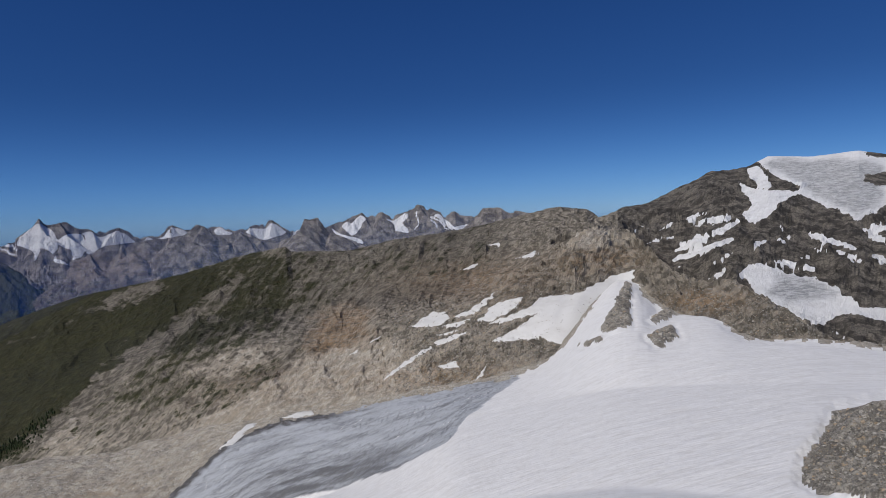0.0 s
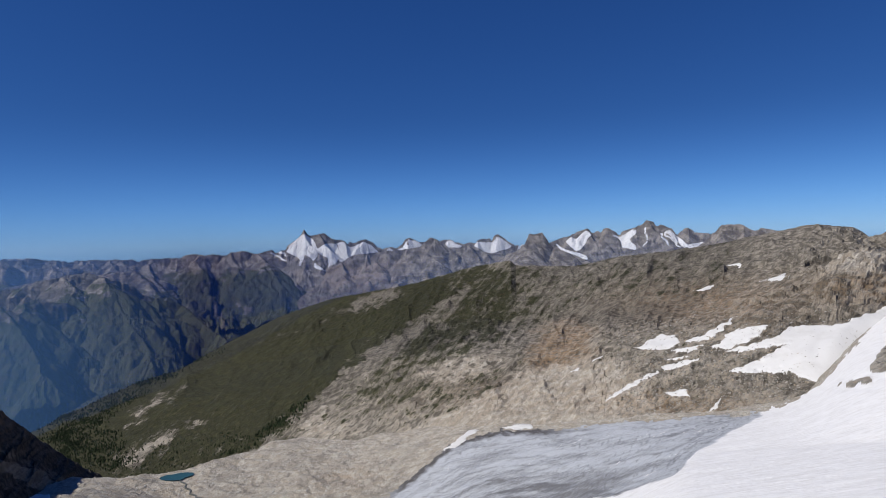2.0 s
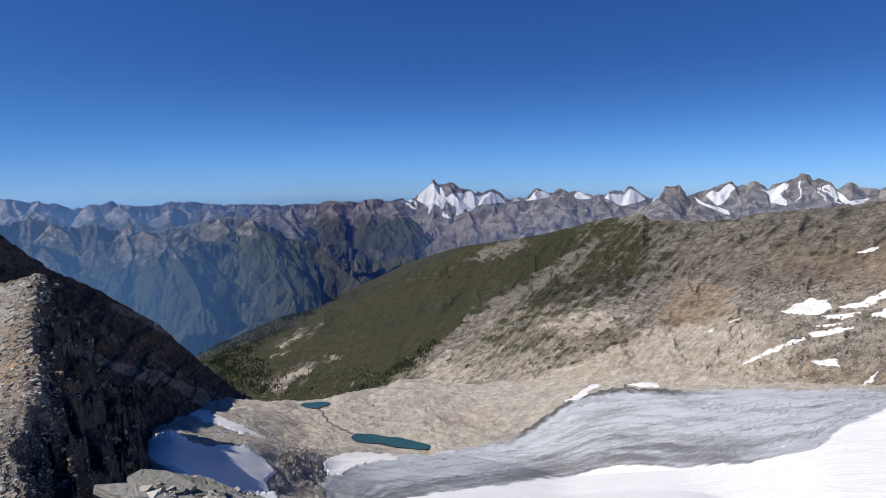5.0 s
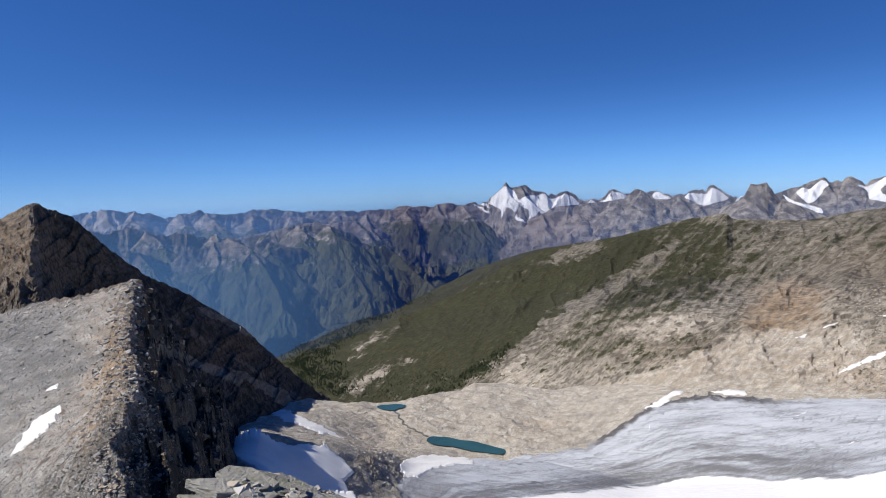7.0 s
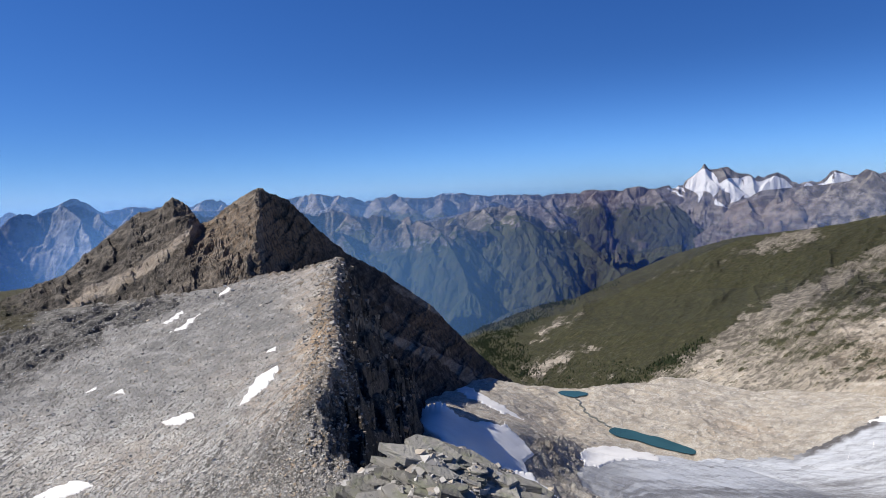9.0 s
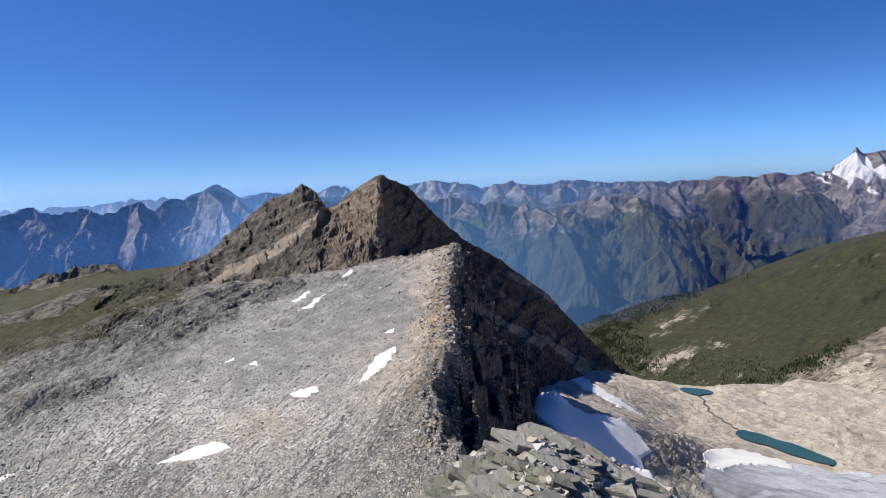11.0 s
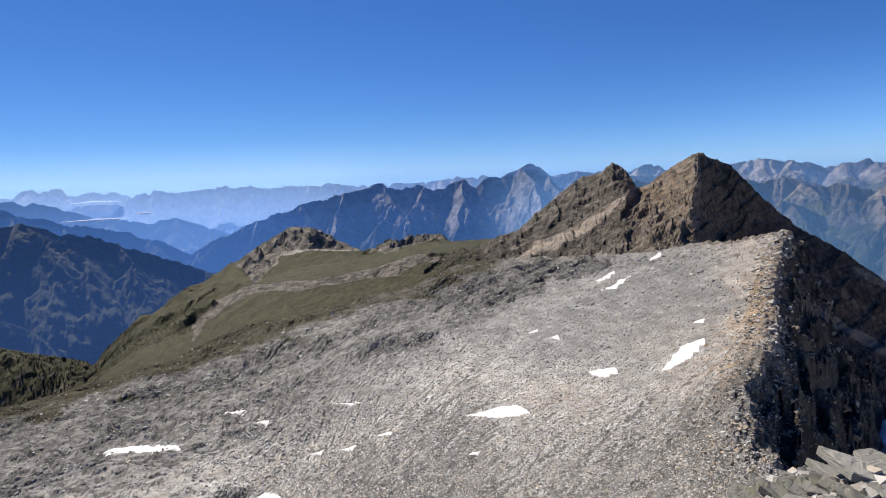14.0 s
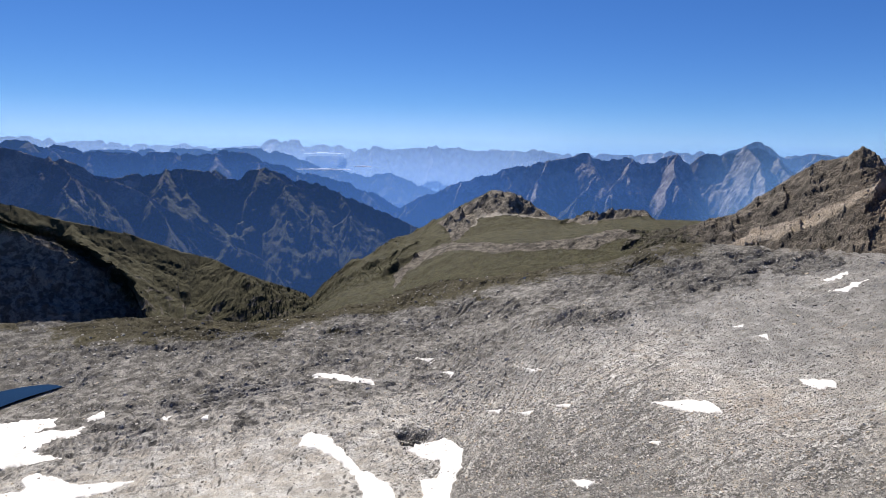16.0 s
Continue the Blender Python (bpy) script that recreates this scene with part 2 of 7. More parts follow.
class Sheet:
    """Land lofted over lines from near to far, with relief; keeps its grid, so that things can be laid on it."""

    def __init__(self, name, a0, a1, step, lines, rows, relief, shape=None, rough=1.0):
        self.a = np.arange(a0, a1 + step * 0.5, step)
        R, Z, S = [], [], []
        for i, (l0, l1) in enumerate(zip(lines, lines[1:])):
            r0, z0 = l0(self.a)
            r1, z1 = l1(self.a)
            for k in range(rows[i] + (i == len(rows) - 1)):
                f = k / rows[i]
                R.append(r0 + (r1 - r0) * f)
                Z.append(z0 + (z1 - z0) * f)
                S.append(np.full_like(self.a, i + f))
        self.R, self.Z, self.S = np.array(R), np.array(Z), np.array(S)
        self.A = np.broadcast_to(self.a, self.R.shape)
        if shape:
            self.Z = shape(self.A, self.R, self.Z, self.S)
        self.X, self.Y = -self.R * np.sin(np.radians(self.A)), self.R * np.cos(np.radians(self.A))
        steps = np.hypot(np.diff(self.R, axis=0), np.diff(self.Z, axis=0)).mean(axis=1)
        self.D = np.concatenate([[0], np.cumsum(steps)])[:, None] + 0 * self.R
        self.Z = self.Z + relief(self)
        grain = 0.6 * grad(self.A / (step * 3.7), np.arange(len(self.R))[:, None] / 3.3 + 0 * self.R, 3) + 0.7 * fbm(self.A / (step * 11), np.arange(len(self.R))[:, None] / 8 + 0 * self.R, 3, 0.6, 5)
        self.Z = self.Z + (rough(self) if callable(rough) else rough) * grain * self.R * np.radians(step) * 0.55
        self.E = np.degrees(np.arctan2(self.Z, self.R))
        gr = np.gradient(self.Z, axis=0) / np.maximum(np.gradient(self.R, axis=0), 0.01)
        ga = np.gradient(self.Z, axis=1) / (np.radians(step) * np.maximum(self.R, 1))
        self.slope = np.hypot(gr, ga)
        self.name = name
        SHEETS[name] = self

    def mesh(self, name, material, masks, keep=None, soft=False, but=()):
        n, m = self.R.shape
        co = np.stack([self.X, self.Y, self.Z], -1).reshape(-1, 3).astype(np.float32)
        idx = np.arange(n * m).reshape(n, m)
        q = np.stack([idx[:-1, :-1], idx[1:, :-1], idx[1:, 1:], idx[:-1, 1:]], -1).reshape(-1, 4)[:, ::-1]
        def cells(v):
            return v[:-1, :-1] & v[1:, :-1] & v[1:, 1:] & v[:-1, 1:]
        kept = cells(np.ones(self.R.shape, bool) if keep is None else keep)
        for b in but:
            kept = kept & ~cells(b)
        q = q[kept.reshape(-1)]
        return grid_object(name, co, q, material, {k: np.broadcast_to(v, self.R.shape).reshape(-1) for k, v in masks.items()}, soft)

    def column(self, c, el):
        e = self.E[:, c]
        k = np.argmax(e >= el)
        if k == 0:
            k = len(e) - 1 if e[0] < el else 1
        f = np.clip((el - e[k - 1]) / max(e[k] - e[k - 1], 1e-6), 0, 1)
        return self.R[k - 1, c] + f * (self.R[k, c] - self.R[k - 1, c]), self.Z[k - 1, c] + f * (self.Z[k, c] - self.Z[k - 1, c])

    def on(self, az, el):
        """Where the slope is first met at that bearing and angle: distance and height."""
        x = float(np.clip((az - self.a[0]) / (self.a[1] - self.a[0]), 0, len(self.a) - 1.001))
        c = int(x)
        (r0, z0), (r1, z1) = self.column(c, el), self.column(c + 1, el)
        f = x - c
        return r0 + f * (r1 - r0), z0 + f * (z1 - z0)

    def height(self, az, r):
        c = int(np.clip(round((az - self.a[0]) / (self.a[1] - self.a[0])), 0, len(self.a) - 1))
        return float(np.interp(r, self.R[:, c], self.Z[:, c]))


def grid_object(name, co, quads, material, masks, smooth_faces=True):
    sides = quads.shape[1]
    used = np.unique(quads)
    remap = np.zeros(len(co), np.int32)
    remap[used] = np.arange(len(used))
    quads, co = remap[quads].astype(np.int32), np.ascontiguousarray(co[used])
    me = bpy.data.meshes.new(name)
    me.vertices.add(len(co))
    me.vertices.foreach_set("co", co.reshape(-1))
    me.loops.add(quads.size)
    me.loops.foreach_set("vertex_index", quads.reshape(-1))
    me.polygons.add(len(quads))
    me.polygons.foreach_set("loop_start", np.arange(0, quads.size, sides, dtype=np.int32))
    me.polygons.foreach_set("use_smooth", np.full(len(quads), smooth_faces))
    for key, v in masks.items():
        at = me.attributes.new(key, "FLOAT", "POINT")
        at.data.foreach_set("value", np.ascontiguousarray(v[used], np.float32))
    me.update(calc_edges=True)
    me.materials.append(material)
    return new(name, me)


def gullies(sh, size, along=2.6, octaves=6, seed=0):
    """Ribs and gullies that run down the slope."""
    u, s = np.radians(sh.A) * sh.R.mean() / size, sh.D / (size * along)
    w = fbm(u * 0.7, s * 1.5, 3, seed=seed + 20) * 0.7
    return eroded(u + w, s + w, octaves, 0.56, seed)


def terrace(w, step, sharp=0.22):
    """What turns an even slope into ledges and small cliffs of that height."""
    q = w / step
    f = q - np.floor(q)
    return step * (np.floor(q) + smooth(0.5 - sharp, 0.5 + sharp, f)) - w


def blob(sh, az, el, wa, we):
    """A soft patch round a bearing and angle."""
    return np.exp(-((sh.A - az) / wa) ** 2 - ((sh.E - el) / we) ** 2)


def polygon_distance(px, py, poly):
    """Signed distance to a closed outline, positive inside."""
    d2, inside = np.full(px.shape, 1e18), np.zeros(px.shape, bool)
    for (x0, y0), (x1, y1) in zip(poly, poly[1:] + poly[:1]):
        dx, dy = x1 - x0, y1 - y0
        t = np.clip(((px - x0) * dx + (py - y0) * dy) / (dx * dx + dy * dy + 1e-12), 0, 1)
        d2 = np.minimum(d2, (px - x0 - t * dx) ** 2 + (py - y0 - t * dy) ** 2)
        cross = ((y0 > py) != (y1 > py)) & (px < (x1 - x0) * (py - y0) / ((y1 - y0) if y1 != y0 else 1e-12) + x0)
        inside ^= cross
    return np.where(inside, np.sqrt(d2), -np.sqrt(d2))


def zone(a, e, polys, soft=0.3, warp=0.0):
    """1 inside any of the outlines, 0 outside; warp: how ragged they are."""
    out = 0 * a
    if warp:
        a, e = a + 2 * warp * fbm(a / 1.6, e / 0.9, 5, 0.65, 41), e + warp * fbm(a / 1.8, e / 0.9, 5, 0.65, 42)
    for p in polys:
        out = np.maximum(out, smooth(-soft, soft, polygon_distance(a, e, p)))
    return out


def empty(name, label, category, group="", kind=""):
    return tagged(new(name), label, category, group, kind)


def under(ob, parent, label=""):
    ob.parent = parent
    return tagged(ob, label)


def split(sh, name, label, category, material, masks, pieces, rest, rest_label, keep=None):
    """A mountain made of named parts: pieces are (name, label, where), the rest is one part more."""
    whole, taken = empty(name, label, category), []
    for part_name, part_label, where in pieces:
        where = where if keep is None else where & keep
        made = sh.mesh(part_name, material, masks, where, but=taken)
        under(made, whole, part_label)
        taken = taken + [where]
    under(sh.mesh(rest, material, masks, keep, but=taken), whole, rest_label)
    return whole


def blurred(g, reach):
    """A grid averaged over so many cells each way."""
    for axis in (0, 1):
        p = np.pad(g, [(reach + 1, reach) if k == axis else (0, 0) for k in (0, 1)], mode="edge").cumsum(axis)
        n = g.shape[axis]
        g = (np.take(p, range(2 * reach + 1, 2 * reach + 1 + n), axis) - np.take(p, range(n), axis)) / (2 * reach + 1)
    return g


# old snow, laid out by bearing and angle: (sheet, thickness, label, outlines)
OLD_SNOW = [
    ("near", 0.35, "small patch of old white snow on scree", [[(74.4, -18.1), (73.5, -16.7), (72.4, -15.7), (70.7, -15.1), (71, -15.8), (72.1, -16.9), (73.3, -17.7)], [(80.8, -18.4), (78.3, -18), (78.1, -18.4), (79.3, -18.9), (80.1, -18.8)], [(92.5, -22.2), (90.4, -21.9), (89.4, -21.6), (87.4, -21.4), (86.2, -22.1), (88.3, -22.5), (90.1, -22.5)], [(124.1, -21.2), (123.3, -21.0), (121.2, -21.3), (118.2, -21.9), (118.1, -22.2), (121.2, -21.8)], [(75.4, -8.5), (74.6, -7.8), (74.4, -8.2), (75.1, -8.6)], [(79.4, -11.2), (77.3, -10.1), (76.9, -9.9), (78.3, -11.1)], [(80.3, -10.5), (78.4, -9.6), (78.3, -9.8), (79.7, -10.5)]]),
    ("near", 0.35, "small patch of old white snow on scree", [[(105, -20.2), (103.7, -20.5), (102.1, -20.5), (103.2, -20.8)], [(72, -13.9), (70.8, -13.4), (71, -13.8)], [(84.2, -15.5), (83.4, -15.2), (83.4, -15.7)], [(107.6, -24.4), (105.8, -24.2), (106.1, -24.6)], [(104.5, -24.4), (102.9, -24.1), (103.2, -24.5)], [(101.2, -23.5), (99.3, -23.2), (99.6, -23.5)], [(114.3, -19.9), (112.5, -20.0), (113, -20.3)], [(111.9, -21.1), (110.5, -21.1), (110.9, -21.5)], [(92.1, -25.5), (90.9, -25.2), (91.3, -25.6)], [(86.2, -15.1), (85.2, -14.7), (85.4, -15)], [(98.9, -29.4), (96.8, -29.3), (97.1, -29.9), (98.4, -29.9)]]),
    ("near", 0.35, "ragged tongue of old snow among grey rocks", [[(125.6, -27.1), (124.8, -26), (122.7, -26.3), (121.4, -27.6), (119.5, -29.3), (116.7, -30.6), (115.6, -33), (118.6, -33), (120, -30.1), (121.6, -28.5), (123.8, -27.4)], [(114.9, -27.9), (113.7, -27.4), (111.2, -26.8), (109.5, -27.7), (109.6, -28.9), (110.5, -30.7), (111, -33), (112.9, -33), (113.9, -30.3), (111.9, -30.1), (111.8, -28.7), (113.4, -28.6)], [(152, -21.5), (147.3, -21.7), (145, -22), (145.1, -22.5), (146.6, -22.7), (143.9, -23.1), (143.1, -23), (143.6, -23.6), (145.6, -23.5), (146.8, -24.1), (144.9, -25), (146.9, -24.9), (152, -24.6)], [(152, -26.1), (147.8, -26.6), (147.9, -25.8), (146.9, -25.6), (145, -26.5), (144.7, -27), (139.8, -27.8), (141.8, -28.2), (144.4, -28.1), (152, -26.8)]]),
    ("near", 0.35, "small patch of old white snow on scree", [[(143, -22.4), (141.6, -22.1), (141.5, -22.6), (142.9, -22.7)], [(137.4, -23.4), (136.5, -23.3), (136.7, -23.7)], [(134.2, -23.9), (133.3, -23.6), (133.4, -24.1)]]),
    ("basin", 0.7, "strip of old snow on pale moraine", [[(57, -16.7), (55.7, -17), (53, -18.4), (50.2, -19.9), (48.3, -21.1), (50.7, -20.3), (54, -18.8)], [(43.4, -23.6), (42.3, -23.1), (41.1, -22.9), (39.1, -23.0), (37.2, -23.3), (35.7, -23.65), (38.0, -23.8), (40.2, -24.1), (41.7, -24.7), (43.0, -24.5)], [(20.9, -18.9), (18.2, -17), (17.5, -17.1), (19.5, -18.5)], [(15.3, -16.9), (12.8, -16.5), (12.5, -16.9), (14.3, -17.1)]]),
    ("mid", 0.9, "bank of old snow on the rocky ridge", [[(3.4, -10.0), (1.3, -8.8), (0.0, -8.8), (-0.3, -9.4), (1.0, -10.1), (2.3, -10.1)], [(-0.6, -9.3), (-2.2, -8.7), (-4.5, -7.2), (-4.2, -7.7), (-2.9, -8.9), (-1.2, -9.4)], [(-2.8, -9.7), (-4.8, -8.1), (-7.1, -7.7), (-6.1, -8.8), (-4.1, -9.8)], [(-4.0, -11.6), (-6.0, -10.7), (-7.9, -9.5), (-9.9, -8.0), (-12.1, -7.4), (-15.4, -5.9), (-16.8, -5.5), (-16.5, -9.6), (-14.7, -10.8), (-13.4, -11.7), (-11.9, -12.3), (-9.1, -11.7), (-8.5, -11.3), (-7.2, -11.5), (-5.3, -11.7)], [(-3.8, -10.0), (-7.3, -8.8), (-8.6, -7.8), (-11.4, -7.5), (-10.5, -8.4), (-8.6, -9.2), (-5.4, -9.9)]]),
    ("mid", 0.9, "thin streak of old snow on the rocky ridge", [[(6.4, -14.6), (4.7, -13.5), (2.4, -12.2), (1.1, -11.7), (2.8, -12.7), (4.4, -13.7)], [(1.3, -11.5), (-0.9, -10.8), (-1.8, -10.7), (-0.5, -11.4), (0.8, -11.8)], [(1.2, -10.9), (-0.9, -10.5), (0.1, -10.9)], [(0.7, -10.1), (-2.2, -9.5), (-0.9, -10.2)], [(1.2, -13.7), (-0.8, -13.2), (-0.9, -13.8), (0.2, -13.9)], [(-2.3, -15.1), (-3.5, -13.6), (-3.1, -14.6)], [(9.1, -12.1), (8.2, -11.7), (8.3, -12.0)], [(7.3, -11.3), (6.2, -10.6), (6.4, -10.9)], [(3.3, -16.0), (1.9, -15.3), (2.1, -15.8), (2.9, -16.2)], [(6.5, -16.4), (4.9, -16.1), (4.6, -16.3), (6.2, -16.7)], [(-4.0, -2.9), (-5.0, -2.7), (-5.2, -3.0)], [(-6.5, -4.2), (-8.5, -3.6), (-8.0, -4.1)], [(-1.5, -5.0), (-3.2, -4.4), (-2.6, -4.9)]]),
    ("basin", 0.8, "long steep snow gully in the shade of the ridge", [[(59.6, -17.6), (58.0, -17.95), (56.2, -19.7), (54.6, -20.6), (53.4, -21.2), (52.0, -21.2), (49.9, -21.65), (48.6, -22.8), (47.6, -23.9), (48.6, -24.6), (48.0, -25.6), (46.4, -26.6), (45.2, -27.6), (46.4, -29.0), (49.3, -29.5), (52.2, -27.4), (55.3, -23.6), (57.9, -21.6), (59.1, -19.6)]])]


def settle(sheet):
    """Smooth ground under the old snow."""
    m = zone(sheet.A, sheet.E, [p for name, _, _, polys in OLD_SNOW if name == sheet.name for p in polys], 0.4)
    sheet.Z = sheet.Z + m * (blurred(blurred(sheet.Z, 3), 3) - sheet.Z)
    sheet.E = np.degrees(np.arctan2(sheet.Z, sheet.R))


# ---- the near slope with its sharp ridge ----
ARETE = np.array([(8, 58.0), (14, 61.0), (40, 63.5), (60, 67.0), (75, 67.7), (110, 65.2), (170, 65.8), (300, 64.6), (420, 71.7), (520, 77.0), (800, 85.0)])


def ridge_bearing(r):
    jag = 1.4 * fbm(r * 0.11, r * 0 + 3.3, 4) * np.clip(60 / np.maximum(r, 20), 0, 1.2)
    return np.interp(r, ARETE[:, 0], ARETE[:, 1]) + jag


NEAR = [
    line((44, 2, -1.8), (170, 2, -1.8)),
    line((44, 16, -8.2), (64, 16, -8.6), (75, 17, -10), (90, 18, -12.5), (100, 18, -14), (120, 22, -17.5), (170, 22, -17.5)),
    line((65, 40, -19.8), (75, 45, -27), (90, 60, -38), (100, 75, -50), (112, 90, -68), (122, 100, -75), (135, 105, -78), (170, 110, -81)),
    line((65, 62, -24.5), (75, 68, -35.5), (90, 95, -53), (100, 130, -72), (112, 175, -105), (122, 215, -119), (135, 230, -127), (170, 250, -136)),
    line((65, 110, -29), (75, 115, -42), (90, 150, -61), (100, 210, -85), (112, 230, -116), (122, 270, -127), (135, 290, -136), (170, 300, -145)),
    line((65, 170, -32), (75, 175, -47.5), (90, 260, -75), (100, 340, -97), (112, 325, -129), (122, 340, -137), (135, 360, -143), (170, 380, -155)),
    line((65, 300, -32), (75, 290, -53), (90, 420, -85), (100, 450, -106), (112, 480, -142), (122, 450, -148), (135, 490, -154), (148, 450, -157), (170, 480, -160)),
    line((65, 420, -51), (71, 430, -54), (75, 410, -58), (80, 490, -71), (86, 610, -90), (92, 700, -106), (97, 690, -131), (103, 665, -139), (108, 650, -144),
         (113, 640, -152), (117, 620, -163), (121.5, 590, -166), (124.6, 580, -166), (129.6, 590, -177), (134.8, 620, -175), (143.7, 640, -171), (148, 680, -174), (170, 750, -190)),
    line((65, 470, -90), (75, 470, -90), (90, 760, -160), (110, 720, -220), (170, 830, -260)),
]


def near_shape(a, r, z, s):
    """The wall on the shaded side of the ridge falls away from its edge."""
    edge = ridge_bearing(r)
    d = np.maximum(edge - a, 0) * np.radians(1) * r
    lin = np.interp(r, ARETE[:, 0], (-5.2, -7.6, -19.8, -24.5, -25.5, -29, -32, -32, -54, -80, -130))
    lim = smooth(10, 40, r)
    steps = 2.2 * np.floor(d / 5 + fbm(a * 0.9, r * 0.05, 3) * 1.2) * 0.5
    wall = (d * (1.95 + 0.5 * fbm(a * 0.5, r * 0.04, 4, seed=3)) + np.maximum(steps, 0) * 0.8) * lim + d * 0.55 * (1 - lim)
    blend = smooth(0, 6, (a - edge) * np.radians(1) * r)
    return np.where(a < edge, lin - wall, lin + (z - lin) * np.maximum(blend, smooth(0, 10, a - edge)))


CRAGS = [[(88.5, -9.6), (84.4, -8.4), (81, -9.0), (79, -8.6), (79.5, -9.8), (83.7, -10.4), (86.6, -10.9), (89, -11)], [(97.4, -12.2), (95.5, -10.5), (94.3, -9.5), (88.6, -9.8), (84, -9.6), (84.7, -11.3), (90.0, -12.8), (94.0, -12.9)], [(104, -14.5), (110, -15), (112, -16.2), (106, -16.2)], [(116, -17.3), (122, -17), (124, -18.3), (117, -18.6)], [(78, -8.6), (82, -8), (82, -9.2), (79, -9.4)],
         [(128, -17.6), (136, -17), (138, -18.2), (130, -18.9)], [(95, -15), (101, -15.6), (102, -16.6), (96, -16)]]
TARN = [(152, -19.3), (149.1, -19.3), (147.1, -19.25), (145.6, -19.35), (143.5, -19.6), (144.8, -19.75), (146.4, -19.95), (147.9, -20.2), (149.2, -20.5), (152, -20.7)]
TARN_Z = -157.5


def near_relief(sh):
    r = sh.R
    far = smooth(20, 200, r)
    band = np.log(np.maximum(r, 5))
    ledges = ridged(sh.A / 6 + 0.5 * fbm(sh.A / 4, band * 3, 3), band * 7 + 0.7 * fbm(sh.A / 3, band * 4, 4, 0.55, 33) + 0.03 * sh.A, 6, 0.62, 4)
    plateau = smooth(80, 125, sh.A) * smooth(100, 260, r)
    rocky = smooth(180, 420, r)
    out = far * (2.0 * fbm(sh.X / 45, sh.Y / 45, 6, 0.5, 1)) + plateau * 2.0 * ledges + rocky * 2.2 * ledges
    w = sh.Z + 0.10 * sh.X + 5 * fbm(sh.X / 60, sh.Y / 60, 2, 0.5, 27) + 1.0 * fbm(sh.X / 14, sh.Y / 14, 2, 0.5, 30)
    slabby = smooth(-0.25, 0.1, fbm(sh.X / 50, sh.Y / 90, 4, 0.6, 28))
    out += (plateau + rocky) * slabby * 1.0 * terrace(w, 3.0, 0.2) + plateau * 0.8 * terrace(w, 1.0, 0.25)
    crags = zone(sh.A, np.degrees(np.arctan2(sh.Z, sh.R)), CRAGS, 0.4, 0.9)
    out += crags * (0.8 * terrace(w * 1.2, 7) + 0.7 * terrace(w, 2.6) + 1.6 * (ridged(sh.A / 3 + 0.5 * fbm(sh.A / 2, band * 8, 3), band * 16 + fbm(sh.A / 3, band * 6, 4, 0.6, 34), 6, 0.62, 29) - 0.3))
    out += 0.35 * fbm(sh.X / 3.0, sh.Y / 3.0, 4, 0.6, 2) * smooth(3, 10, r)
    edge = ridge_bearing(r)
    side = (edge - sh.A) * np.radians(1) * r
    wall = smooth(1, 5, side) * smooth(16, 60, r)
    out += wall * (2.8 * ridged(r / 34, sh.Z / 60, 4, 0.5, 6) + 1.0 * terrace(sh.Z + 0.25 * r + 9 * fbm(r / 25, sh.Z / 18, 4), 8) + 0.8 * fbm(r / 6, sh.Z / 5, 4, 0.6, 8))
    crest = np.exp(-(side / 5) ** 2) * smooth(30, 60, r)
    out += crest * 2.0 * fbm(r / 5, sh.A * 0.7, 4, 0.65, 9)
    crown = 13.5 * np.tan(np.radians(np.interp(sh.A, (43, 45.5, 49, 53, 58, 63, 69, 72), (-60, -29.2, -27.6, -25.6, -24.5, -26.0, -29.6, -60)))) - 0.30 * np.abs(r - 13.5) + 0.45 * (ridged(sh.X / 2.2, sh.Y / 1.1, 4, 0.6, 15) - 0.4)
    out += np.maximum(crown - sh.Z, 0) * smooth(7, 9, r) * (1 - smooth(17, 19, r))
    e = np.degrees(np.arctan2(sh.Z, r))
    out -= 9 * zone(sh.A, e, [[(116.0, -26.4), (115.1, -26.2), (112.8, -26.6), (113.9, -27.3), (115.5, -27.2)]], 0.45)
    tarn = smooth(-0.9, 0.1, polygon_distance(sh.A, e, TARN))
    return out * (1 - tarn) + tarn * (TARN_Z - 1.5 - sh.Z)


